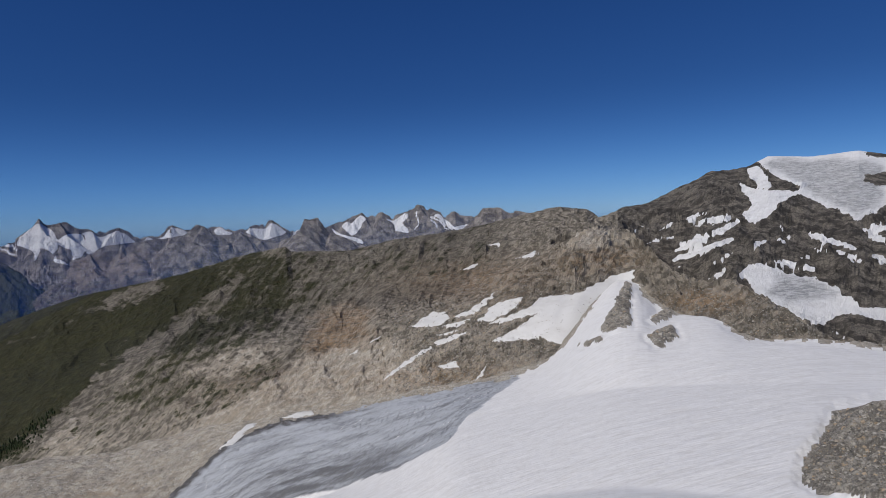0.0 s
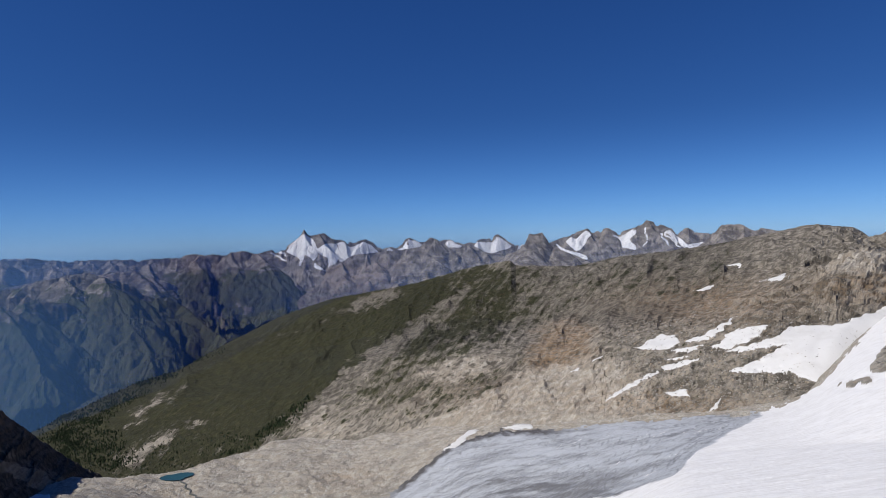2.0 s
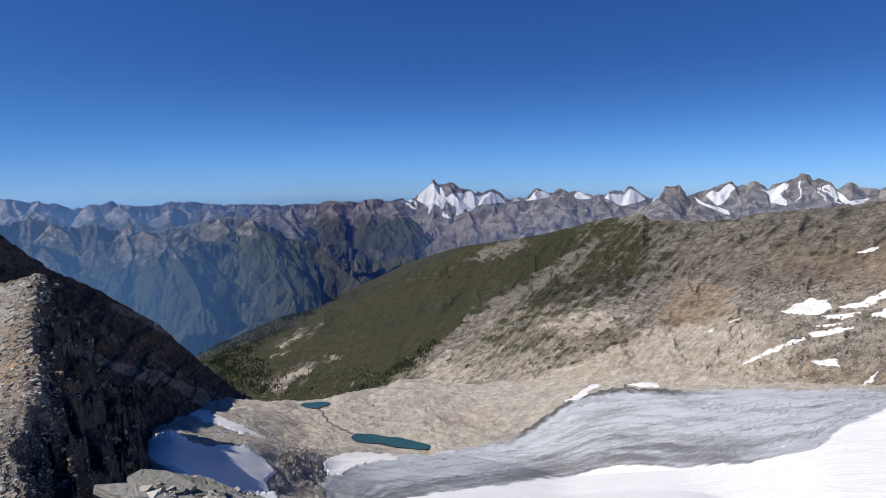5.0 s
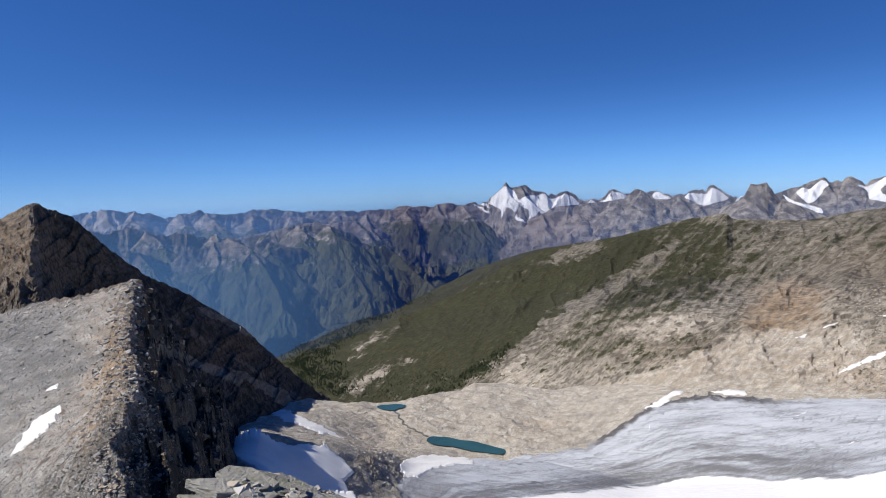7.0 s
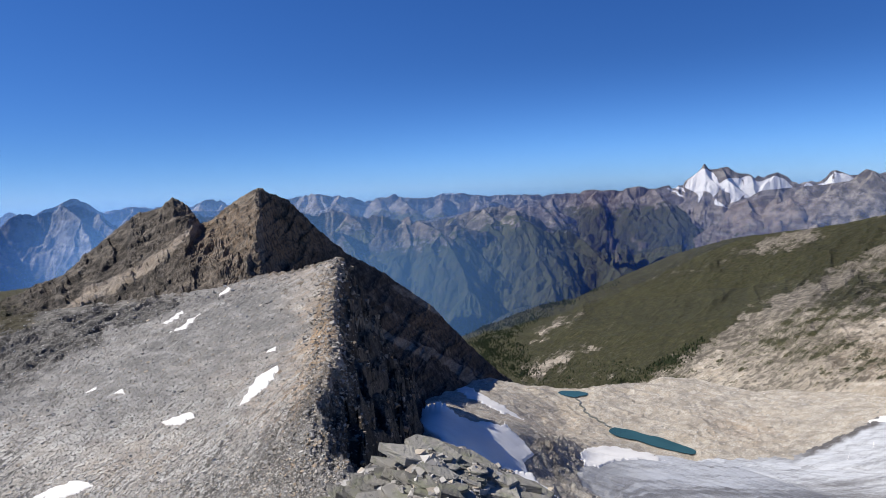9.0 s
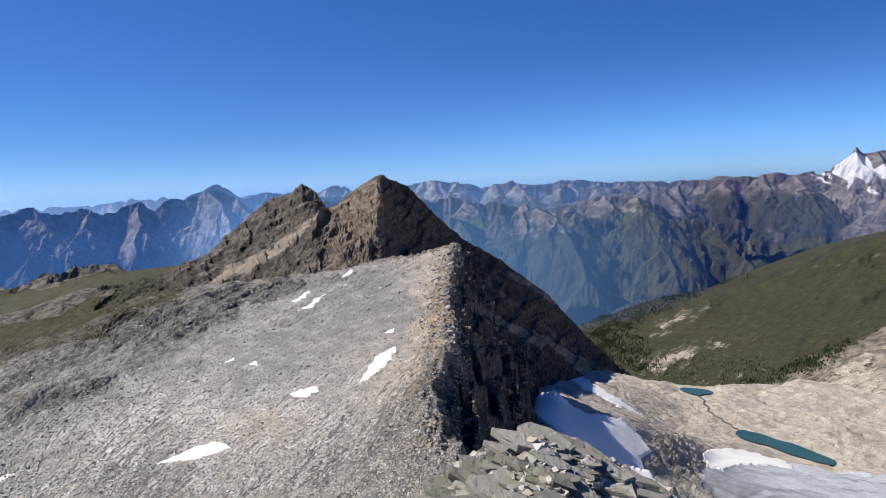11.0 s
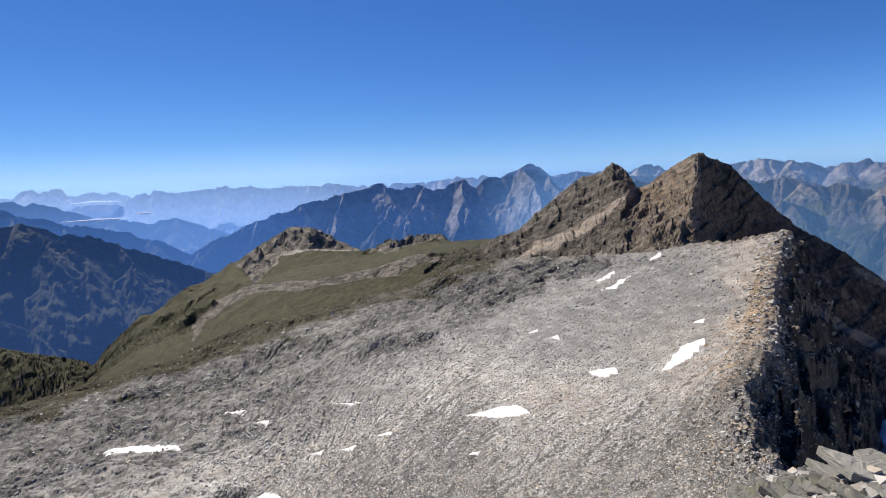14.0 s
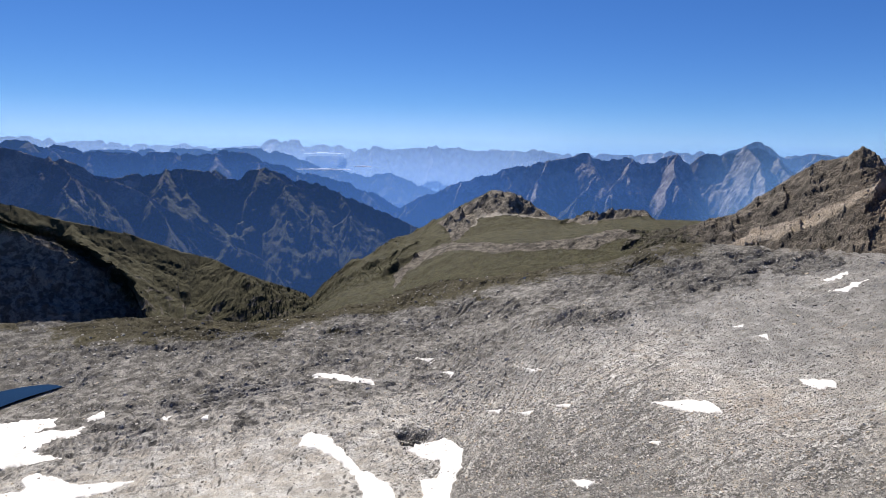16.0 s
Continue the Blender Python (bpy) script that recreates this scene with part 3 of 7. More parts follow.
near = Sheet("near", 44, 156, 0.133, NEAR, [8, 22, 30, 52, 72, 64, 78, 84, 3], near_relief, near_shape, lambda sh: (0.22 + 0.2 * smooth(96, 110, sh.A)) * smooth(20, 60, sh.R) * (1 - 0.7 * smooth(0, 2, ridge_bearing(sh.R) - sh.A)) * (1 - smooth(-0.5, 0.1, polygon_distance(sh.A, np.degrees(np.arctan2(sh.Z, sh.R)), TARN))))
settle(near)
near_masks = {
    "grass": np.maximum(1.0 * (fbm(near.A / 4, near.E / 1.0, 5, 0.62, 58) + 0.05), 0) * smooth(230, 400, near.R) * smooth(84, 92, near.A) + 0.5 * smooth(430, 560, near.R) * smooth(84, 91, near.A) * (1 - smooth(96, 102, near.A)) + 0.78 * smooth(470, 620, near.R) * smooth(94, 105, near.A) * (1 - smooth(126, 150, near.A)) + 0.3 * smooth(480, 620, near.R) * smooth(105, 112, near.A)
    + 0.5 * blob(near, 137, -16.5, 8, 1.2) + 0.35 * blob(near, 128, -17.5, 5, 1.0),
    "warm": 0.5 * zone(near.A, near.E, [[(79.8, -13.6), (71.2, -10.8), (65.6, -9.7), (65.8, -13.2), (68.5, -15), (67.7, -18), (70.8, -19.5), (74.7, -20), (73.6, -17.3), (78.6, -15.7)]], 1.0, 1.2) + 0.6 * np.exp(-(((near.A - ridge_bearing(near.R)) - 2.0) / 3.0) ** 2) * smooth(60, 120, near.R) + 0.5 * blob(near, 83, -21, 4, 1.2),
    "scree": 0.12 + 0.85 * smooth(0, 1.0 + 5 * (1 - smooth(90, 170, near.R)), near.A - ridge_bearing(near.R)) * (1 - smooth(100, 118, near.A) * 0.22) * (1 - 0.85 * smooth(0.5, 0.85, near.slope)) * (1 - 0.55 * smooth(320, 540, near.R)) * (1 - 0.62 * smooth(210, 360, near.R + 60 * fbm(near.A / 3, near.E, 4, 0.6, 57)) * smooth(82, 90, near.A)) * (1 - 0.9 * zone(near.A, near.E, CRAGS, 0.4, 0.9)),
    "snow": 0 * near.R,
    # darker higher up the slope, farther off and in a few outlined zones
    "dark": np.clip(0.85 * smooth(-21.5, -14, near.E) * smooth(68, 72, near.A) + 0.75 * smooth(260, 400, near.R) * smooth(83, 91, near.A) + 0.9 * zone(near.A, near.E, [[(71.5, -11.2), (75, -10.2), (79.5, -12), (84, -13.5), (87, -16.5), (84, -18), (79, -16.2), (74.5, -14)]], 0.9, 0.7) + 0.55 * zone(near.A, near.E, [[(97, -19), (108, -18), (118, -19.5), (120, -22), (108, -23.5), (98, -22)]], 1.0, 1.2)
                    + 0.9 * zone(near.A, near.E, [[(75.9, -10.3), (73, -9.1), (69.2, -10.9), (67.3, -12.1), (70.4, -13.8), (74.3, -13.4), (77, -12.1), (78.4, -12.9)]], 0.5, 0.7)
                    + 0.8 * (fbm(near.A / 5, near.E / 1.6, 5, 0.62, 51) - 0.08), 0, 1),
    # random grain, with lower tone on the crags and the higher ground
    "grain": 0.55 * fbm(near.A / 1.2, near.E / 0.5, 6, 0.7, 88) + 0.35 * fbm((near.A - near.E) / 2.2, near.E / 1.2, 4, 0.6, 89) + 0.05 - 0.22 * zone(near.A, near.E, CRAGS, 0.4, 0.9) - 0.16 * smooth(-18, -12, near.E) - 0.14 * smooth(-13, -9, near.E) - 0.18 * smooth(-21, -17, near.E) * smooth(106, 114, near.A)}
LEDGES = [[(64.2, -11.0), (62.8, -11.7), (57.0, -15.1), (57.2, -15.7), (62.8, -12.7), (64.0, -11.8)], [(60.4, -8.7), (59.0, -9.1), (55.3, -11.5), (55.5, -12.0), (59.4, -9.7)],
          [(58.9, -13.5), (53.8, -16.3), (51.2, -18.6), (51.6, -19.1), (55.2, -16.7)]]
near_masks["scree"] = np.maximum(near_masks["scree"], 0.95 * zone(near.A, near.E, LEDGES, 0.25, 0.35) * (near.A < ridge_bearing(near.R)))
shown = (near.A > ridge_bearing(near.R) - 13) & (near.S < 7.6)
# the side away from the sun takes the darkened schist
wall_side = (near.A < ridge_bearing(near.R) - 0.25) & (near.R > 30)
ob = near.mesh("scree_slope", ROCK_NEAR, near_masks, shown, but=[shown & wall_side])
under(near.mesh("ridge_wall", ROCK_SHADED, near_masks, shown & wall_side), ob, "steep jointed rock wall in shade, darkened in colour")
tagged(ob, "long grey gneiss scree slope below a jagged narrow ridge", "slope", kind="structure")

# ---- the rocky peak at the end of the ridge ----
PEAK_CREST = rise([(44, -21), (46, -20), (48.8, -18.1), (50.6, -16.9), (53.5, -14.3), (56.9, -10.6), (60.8, -7.7), (64.3, -5.6), (66.8, -3.3), (69.3, -0.5), (70.6, -0.1),
                   (71.6, 0.5), (73.9, -0.8), (75.4, -2.0), (76.5, -2.4), (77.4, -0.8), (78.5, -0.1), (79.4, -0.8), (81.1, -1.2), (83.7, -3.1), (85.3, -4.4), (86.9, -5.7), (91.2, -7.3), (95, -7.7), (98, -9)],
                  [(44, 1160), (48.8, 1030), (53.5, 900), (60.8, 740), (66.8, 640), (71.6, 600), (78.5, 650), (83.7, 700), (92.8, 790), (98, 820)])
PEAK = [
    line((44, 900, -420), (50, 720, -300), (57, 560, -215), (64, 440, -150), (69, 420, -92), (71.5, 402, -62), (75, 395, -64), (80, 470, -78), (86, 590, -96), (92, 690, -112), (98, 720, -135), crisp=True),
    line((44, 1030, -410), (50, 850, -285), (57, 690, -180), (64, 575, -125), (69, 552, -66), (70.5, 528, -52), (71.5, 462, -29), (74, 500, -37), (76.6, 524, -42), (78, 528, -42), (83, 600, -62), (88, 670, -84), (93, 750, -104), (98, 790, -130), crisp=True),
    PEAK_CREST,
    line((44, 1400, -520), (60, 1000, -330), (71, 760, -150), (80, 840, -170), (98, 950, -260))]


def peak_relief(sh):
    """Beds that dip along the sunny skyline, cut by slanting gullies and broken into steps."""
    fade = 1 - 0.75 * np.exp(-((sh.S - 2) / 0.09) ** 2)
    e = np.degrees(np.arctan2(sh.Z, sh.R))
    bend = fbm(sh.A / 3, e / 2, 4, 0.55, 26)
    bed = e + 0.52 * (sh.A - 71) + 0.7 * bend
    beds = ridged(bed / 0.62, (sh.A - e) / 5, 6, 0.66, 7) - 0.3
    ribs = eroded((sh.A + 0.75 * e) / 2.6 + 0.45 * bend, (e - sh.A) / 8, 6, 0.62, 5) - 0.35
    towers = 3.5 * np.maximum(fbm(sh.A * 2.2, sh.A * 0 + 1.7, 4, 0.6, 3), 0) * np.exp(-((sh.S - 2) / 0.1) ** 2)
    out = fade * (9 * ribs + 4.5 * beds + 1.6 * fbm(sh.X / 12, sh.Y / 12, 5, 0.65, 2)) * smooth(0, 0.25, sh.S)
    w = sh.Z + out + 5.0 * (sh.A - 71) + 6 * fbm(sh.A / 3.5, e / 2.2, 4, 0.6, 17)
    crag = smooth(-0.1, 0.2, fbm(sh.A / 2.4, e / 1.4, 3, 0.6, 18)) * (0.6 + 0.4 * smooth(76, 79, sh.A))
    out += fade * smooth(0.05, 0.3, sh.S) * (crag * 0.55 * terrace(w, 9, 0.2) + 0.25 * terrace(w * 1.1 + 5, 3.0, 0.2))
    return out + towers


peak = Sheet("peak", 44, 98, 0.075, PEAK, [80, 160, 6], peak_relief, rough=0.55)
COULOIR = [[(88.4, -9.0), (86.3, -7.72), (85.1, -6.74), (83.4, -6.23), (81.7, -5.47), (79.5, -4.24), (77.6, -2.7), (76.4, -1.9), (76.4, -2.5), (77.7, -3.5), (79.6, -5.1), (80.9, -6.2), (83.5, -7.4), (85.6, -8.3), (87.6, -9.3)]]
peak_masks = {
    "grass": 0.55 * smooth(84, 92, peak.A), "warm": 0.55 * blob(peak, 74, -3, 4, 4) + 0.3 * blob(peak, 68, -4, 4, 3) + 0.3 * blob(peak, 57, -12, 4, 3),
    "scree": np.clip(1.0 * zone(peak.A, peak.E, COULOIR, 0.25, 0.3) + 0.2 * (1 - smooth(0, 0.3, peak.S)) + 0.5 * np.exp(-((peak.E + 11.5 + 0.75 * (60 - peak.A)) / 0.5) ** 2) * (1 - smooth(62, 64, peak.A)), 0, 1), "snow": 0 * peak.R}
peak_masks["grain"] = 0.9 * fbm((peak.E + 0.52 * (peak.A - 71)) / 0.28 + 0.6 * fbm(peak.A / 2, peak.E / 1.2, 3, 0.5, 85), (peak.A - peak.E) / 3.0, 5, 0.66, 86) + 0.5 * fbm(peak.A / 1.6, peak.E / 1.1, 5, 0.65, 87) - 0.22 * smooth(76.6, 77.6, peak.A) * (1 - zone(peak.A, peak.E, COULOIR, 0.25, 0.3)) + 0.3 * zone(peak.A, peak.E, COULOIR, 0.25, 0.3) + 0.05
peak_masks["scree"] = np.maximum(peak_masks["scree"], 0.9 * zone(peak.A, peak.E, LEDGES, 0.25, 0.35))
rocky_peak = empty("rocky_peak", "steep brown schist peak with one sunlit and one shaded flank", "mountain")
# the flank away from the sun gets the darkened schist, deepening its shade
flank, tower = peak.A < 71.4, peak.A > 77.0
under(peak.mesh("shaded_flank", ROCK_SHADED, peak_masks, flank), rocky_peak, "steep flank in shade, darkened in colour")
under(peak.mesh("side_tower", ROCK_PEAK, peak_masks, tower), rocky_peak, "dark banded side tower")
under(peak.mesh("summit_face", ROCK_PEAK, peak_masks, but=[flank, tower]), rocky_peak, "sunlit rusty brown face")

# ---- the alp with a grey-topped hill ----
ALP = [
    line((84, 620, -125), (92, 640, -130), (100, 610, -150), (112, 600, -180), (122, 600, -200), (134, 650, -290)),
    line((84, 760, -108), (91, 760, -108), (96, 780, -110), (100.7, 800, -131), (106, 850, -140), (111, 900, -166), (116, 900, -210), (121, 950, -232), (126, 1000, -310), (134, 1100, -440)),
    line((84, 1000, -125), (94, 1050, -126), (100, 1080, -150), (106, 1150, -163), (111, 1200, -193), (116, 1200, -228), (121, 1250, -282), (126, 1300, -390), (134, 1400, -560)),
    rise([(84, -6.6), (89.4, -6.5), (93.1, -6.6), (94.3, -5.8), (95.5, -5.7), (97.9, -6.4), (101.3, -7.1), (103, -6.1), (104.9, -5.2), (106, -4.6), (107.5, -4.6), (110.1, -5.9),
          (113.1, -7.7), (116.3, -9.3), (120.4, -11.4), (123.5, -14.1), (127, -17), (134, -20)], [(84, 1300), (98, 1300), (107, 1500), (134, 1700)]),
    line((84, 1700, -400), (110, 2000, -500), (134, 2200, -720))]


HILL_ROCK = [[(112.1, -7.6), (111.2, -6.6), (110.6, -6.2), (108.5, -5.4), (107.0, -4.3), (105.5, -4.3), (103.4, -5.0), (102.4, -6.0), (101.2, -7.1), (104.4, -6.8), (106.9, -6.7), (108.5, -7.1), (109.5, -8.1), (111.0, -9.4)], [(101.1, -7.3), (96.9, -5.7), (94.6, -5.4), (93.5, -6.3), (95.7, -6.5), (98.6, -7.2)]]
HILL_SCREE = [[(109.2, -9.2), (108.4, -8.2), (107.4, -7.6), (106.9, -7.8), (104.3, -7.55), (101.3, -7.5), (102.3, -6.9), (104.4, -6.7), (106.9, -6.5), (108.5, -7.0), (109.4, -7.9)]]
ALP_CLIFF = [[(116.4, -13.7), (115.2, -12.2), (113.1, -10.9), (111, -10.1), (106.8, -10.2), (102.7, -9.8), (98.2, -9.5), (95.8, -8.4), (93.0, -8.3), (96.3, -7.7), (100.7, -8.8), (105.8, -9.5), (111, -9.35), (114.1, -10.4), (116.4, -12.5)]]


def alp_relief(sh):
    cliff = np.exp(-((sh.S - 0.8) / 0.22) ** 2)
    hill = smooth(2.1, 2.6, sh.S) * np.clip(np.exp(-((sh.A - 106.5) / 3.6) ** 4) + 0.5 * np.exp(-((sh.A - 95.3) / 1.3) ** 4), 0, 1) * (1 - 0.8 * np.exp(-((sh.S - 3) / 0.10) ** 2))
    flank = smooth(108, 116, sh.A) * smooth(0.9, 1.4, sh.S)
    w = sh.Z + 8 * fbm(sh.A / 3, sh.S * 3, 4, 0.6, 25)
    e = np.degrees(np.arctan2(sh.Z, sh.R))
    drop = zone(sh.A, e, ALP_CLIFF, 0.25, 0.25)
    cliff, hill = np.maximum(0.25 * cliff, 0.7 * drop), np.maximum(0.5 * hill, zone(sh.A, e, HILL_ROCK, 0.4) * (1 - 0.8 * np.exp(-((sh.S - 3) / 0.10) ** 2)))
    steps = (cliff + hill) * (0.9 * terrace(w, 15) + 0.6 * terrace(w, 5))
    return steps + 4 * cliff * (gullies(sh, 32, 1.6, 6, 2) - 0.3) + 4 * fbm(sh.X / 60, sh.Y / 60, 6, 0.6, 4) + 26 * hill * (gullies(sh, 70, 1.8, 6, 9) - 0.35) + 20 * flank * (gullies(sh, 110, 2.6, 5, 12) - 0.35)


alp = Sheet("alp", 84, 130, 0.14, ALP, [45, 40, 66, 3], alp_relief, rough=lambda sh: 0.5 + 0.9 * np.exp(-((sh.S - 0.8) / 0.3) ** 2))
rock_part = np.maximum(zone(alp.A, alp.E, HILL_ROCK, 0.25, 0.4), zone(alp.A, alp.E, ALP_CLIFF, 0.2, 0.3))
split(alp, "grassy_hill", "grassy alp rising to a blunt grey rock hill", "hill", ROCK_ALP, {
    "grass": np.clip(0.9 * (1 - rock_part) + 0.35 * fbm(alp.A / 2, alp.E / 0.6, 5, 0.65, 53), 0, 1),
    "warm": 0 * alp.R, "scree": np.clip(1.1 * zone(alp.A, alp.E, HILL_SCREE, 0.3, 0.5), 0, 1), "snow": 0 * alp.R,
    # random grain; the cliff band is also darkened in colour, in place of shade
    "grain": 0.5 * fbm(alp.A / 1.0, alp.E / 0.4, 5, 0.68, 54) - 0.6 * zone(alp.A, alp.E, ALP_CLIFF, 0.2, 0.3) - 0.12 * zone(alp.A, alp.E, HILL_ROCK, 0.25, 0.4)}, [
    ("rock_top", "blunt grey rock top with pale scree", zone(alp.A, alp.E, HILL_ROCK[:1], 0.25, 0.4) > 0.5), ("rock_knob", "low dark rock knob", zone(alp.A, alp.E, HILL_ROCK[1:], 0.25, 0.4) > 0.5),
    ("cliff_band", "dark cliff band below the meadow", zone(alp.A, alp.E, ALP_CLIFF, 0.2, 0.3) > 0.5)], "meadow", "olive-green alpine meadow")

# ---- the basin: glacier, moraine and lake bed ----
BASIN = [
    line((-50, 2, -1.8), (66, 2, -1.8)),
    line((-50, 60, -34), (-20, 60, -38), (0, 60, -40), (30, 60, -40), (66, 60, -42)),
    line((-50, 110, -48), (-30, 130, -58), (-15, 170, -76), (0, 200, -97), (10, 300, -140), (21, 330, -165), (35, 300, -150), (45, 220, -114), (53, 185, -92), (58, 200, -86), (66, 220, -100)),
    line((-50, 280, -73), (-30, 300, -78), (-15, 350, -100), (0, 400, -135), (10, 420, -182), (21, 480, -225), (30, 540, -236), (40, 520, -225), (45, 420, -185), (48, 300, -125), (50, 275, -109), (53, 265, -101), (57, 250, -89), (66, 300, -150)),
    line((-50, 450, -94), (-35.2, 460, -94), (-30.5, 480, -95), (-25.6, 500, -99), (-23.1, 580, -96), (-19.9, 600, -100), (-17.2, 700, -93), (-16.4, 760, -73), (-14.5, 720, -88), (-10.7, 590, -125),
         (-8.1, 560, -140), (-5.5, 560, -147), (0, 580, -161), (5, 600, -174), (10.3, 620, -189), (15.3, 660, -202), (18.2, 660, -210), (21, 640, -219), (25, 600, -239), (30, 580, -247),
         (37, 620, -252), (45, 620, -250), (50, 560, -212), (57, 470, -165), (66, 450, -190)),
    line((-50, 475, -98), (-30.5, 505, -100), (-25.6, 525, -105), (-20, 625, -106), (-16.4, 785, -80), (-10.7, 620, -130), (-5.5, 590, -152), (5, 630, -180), (10.3, 655, -194), (17.7, 705, -211),
         (23, 790, -238), (26.7, 800, -249), (29.9, 820, -258), (34.6, 860, -258), (38.8, 830, -265), (43, 800, -265), (47.1, 800, -261), (51.5, 790, -248), (57, 700, -235), (66, 650, -260)),
    line((-50, 520, -160), (0, 650, -230), (20, 850, -310), (45, 1000, -420), (66, 900, -420))]

LAKES = (([(40.7, -21.7), (40.2, -21.35), (39.5, -21.45), (38.6, -21.50), (37.5, -21.80), (36.4, -21.85), (35.5, -22.1), (34.2, -22.4), (33.4, -22.6), (33.5, -22.95), (34.6, -22.90), (35.8, -22.75), (37.0, -22.6), (38.2, -22.25), (39.2, -22.2), (40.2, -22.0)], -251.0),
         ([(45.3, -18.6), (44.7, -18.45), (44.2, -18.5), (43.4, -18.45), (42.5, -18.62), (42.7, -18.8), (43.3, -18.85), (43.6, -19.0), (44.3, -18.92), (44.9, -18.8)], -263.0))
OUTCROP = [(-29.5, -22.1), (-29.8, -20.2), (-30.8, -19), (-31.8, -16.6), (-32.7, -16.2), (-37, -14.4), (-44, -14), (-44, -23), (-36.2, -23), (-32.7, -22.8), (-30.7, -22.5)]
NUNATAKS = [OUTCROP, [(-13.9, -10.8), (-15.2, -8.6), (-16.2, -6.6), (-16.6, -7.1), (-16.3, -9.3), (-16.5, -10.3), (-14.9, -11)], [(-17.8, -11.4), (-19.9, -10.6), (-20.3, -11.4), (-18.7, -12.2)],
            [(-18.1, -10), (-19.7, -8.8), (-19.9, -9.5), (-18.7, -10.2)], [(-11.9, -12.1), (-13.9, -11.4), (-13.7, -11.9)]]


def basin_relief(sh):
    ice = glacier_depth(sh.A, sh.E0)
    inside = smooth(-0.3, 0.5, ice)
    rough = (1 - inside) * smooth(40, 150, sh.R)
    out = rough * (4.5 * fbm(sh.X / 55, sh.Y / 55, 6, 0.55, 3) + 4 * (ridged(sh.X / 90, sh.Y / 40, 5, 0.55, 5) - 0.3))
    crag = np.exp(-((sh.A - 45.3) / 2.2) ** 2 - ((sh.E0 + 24.4) / 1.5) ** 2)
    out += crag * (9 + 6 * fbm(sh.X / 8, sh.Y / 8, 5, 0.6, 1))
    inside = inside * smooth(70, 160, sh.R)
    out += inside * 1.4 * smooth(0, 0.8, ice)
    bare = bare_ice(sh.A, sh.E0)
    out += inside * (0.5 + 1.6 * bare) * fbm(sh.X / 60 + sh.Y / 90, sh.Y / 16 - sh.X / 50, 6, 0.6, 8)
    out += (3 + 2.5 * fbm(sh.X / 14, sh.Y / 14, 5, 0.6, 2)) * zone(sh.A, sh.E0, NUNATAKS[1:], 0.4) * (sh.S <= 4)
    out += (7 + 6 * fbm(sh.X / 16, sh.Y / 16, 5, 0.6, 3)) * smooth(0, 2.2, polygon_distance(sh.A, sh.E0, OUTCROP)) * (sh.S <= 4)
    for poly, level in LAKES:
        k = smooth(-0.55, 0.05, polygon_distance(sh.A, sh.E0, poly)) * (sh.S <= 5)
        out = out * (1 - k) + k * (level - 1.2 - sh.Z)
    return out


# outline of the ice by bearing and angle below the eye's level
ICE_EDGE = [(-52, -11.4), (-35.2, -11.5), (-30.5, -11.2), (-25.6, -11.2), (-23.1, -9.4), (-21, -9.2), (-19.9, -9.5), (-18, -8.2), (-17.2, -7.0), (-16.6, -5.6), (-15.0, -6.2), (-12.6, -9.5), (-10.7, -12.0), (-8.1, -14.0),
            (-5.5, -14.9), (0, -15.7), (5.1, -16.3), (10.3, -17.0), (15.3, -17.1), (18.2, -17.7), (20.2, -18.3), (23.2, -20.4), (26, -22.2), (30, -23.0), (36, -23.4), (40.2, -23.3), (42.5, -24.2), (44, -26), (40, -28), (30, -45), (-52, -60)]


def glacier_depth(a, e):
    jag = 0.35 * fbm(a * 1.3, e * 2.5, 4, 0.6, 11)
    d = polygon_distance(a, e, ICE_EDGE)
    for p in NUNATAKS:
        d = np.minimum(d, -polygon_distance(a, e, p))
    return d + jag


def bare_ice(a, e):
    """The grey tongue below the firn line."""
    firn = np.interp(a, (-8, -5.9, -1.6, 0.6, 5.4, 10.2, 16, 21, 30, 45), (-14, -15.4, -18.2, -20.5, -22.3, -23.2, -23.8, -25.1, -26.5, -28))
    return smooth(-0.9, 0.9, e - firn) * smooth(-9, -5, a)


def basin_shape(a, r, z, s):
    basin_shape.e = np.degrees(np.arctan2(z, r))
    return z


def relief_with_angle(sh):
    sh.E0 = basin_shape.e
    return basin_relief(sh)


basin = Sheet("basin", -42, 66, 0.14, BASIN, [4, 12, 92, 96, 70, 2], relief_with_angle, basin_shape, lambda sh: 0.75 * (1 - smooth(-0.2, 0.3, glacier_depth(sh.A, sh.E0))) * smooth(60, 130, sh.R) + 0.12)
settle(basin)
depth = glacier_depth(basin.A, basin.E0)
on_ice = depth > 0
masks = {"ice": bare_ice(basin.A, basin.E0), "dirt": np.clip(2.0 - depth / 0.35, 0, 1) * smooth(8, 12, basin.A) * (1 - smooth(24, 27, basin.A)) + 0.5 * smooth(36, 42, basin.A)}
firn_line = np.interp(basin.A, (-8, -5.9, -1.6, 0.6, 5.4, 10.2, 16, 21, 30, 45), (-14, -15.4, -18.2, -20.5, -22.3, -23.2, -23.8, -25.1, -26.5, -28))
across = np.maximum(depth, 0.02) / (np.maximum(depth, 0.02) + np.maximum(basin.E0 - firn_line, 0.05))
masks["flow"] = 0.75 * fbm(across * 15 + 0.35 * fbm(basin.A / 3, basin.E / 0.8, 4, 0.6, 92), basin.A / 7, 6, 0.7, 91) - 0.35 * smooth(0.45, 0.85, across) * smooth(2, 8, basin.A) + 0.12
crack = ridged(basin.A / 0.9 + 0.5 * fbm(basin.A / 2, across * 6, 3), across * 4 - basin.A / 3.0, 3, 0.5, 93)
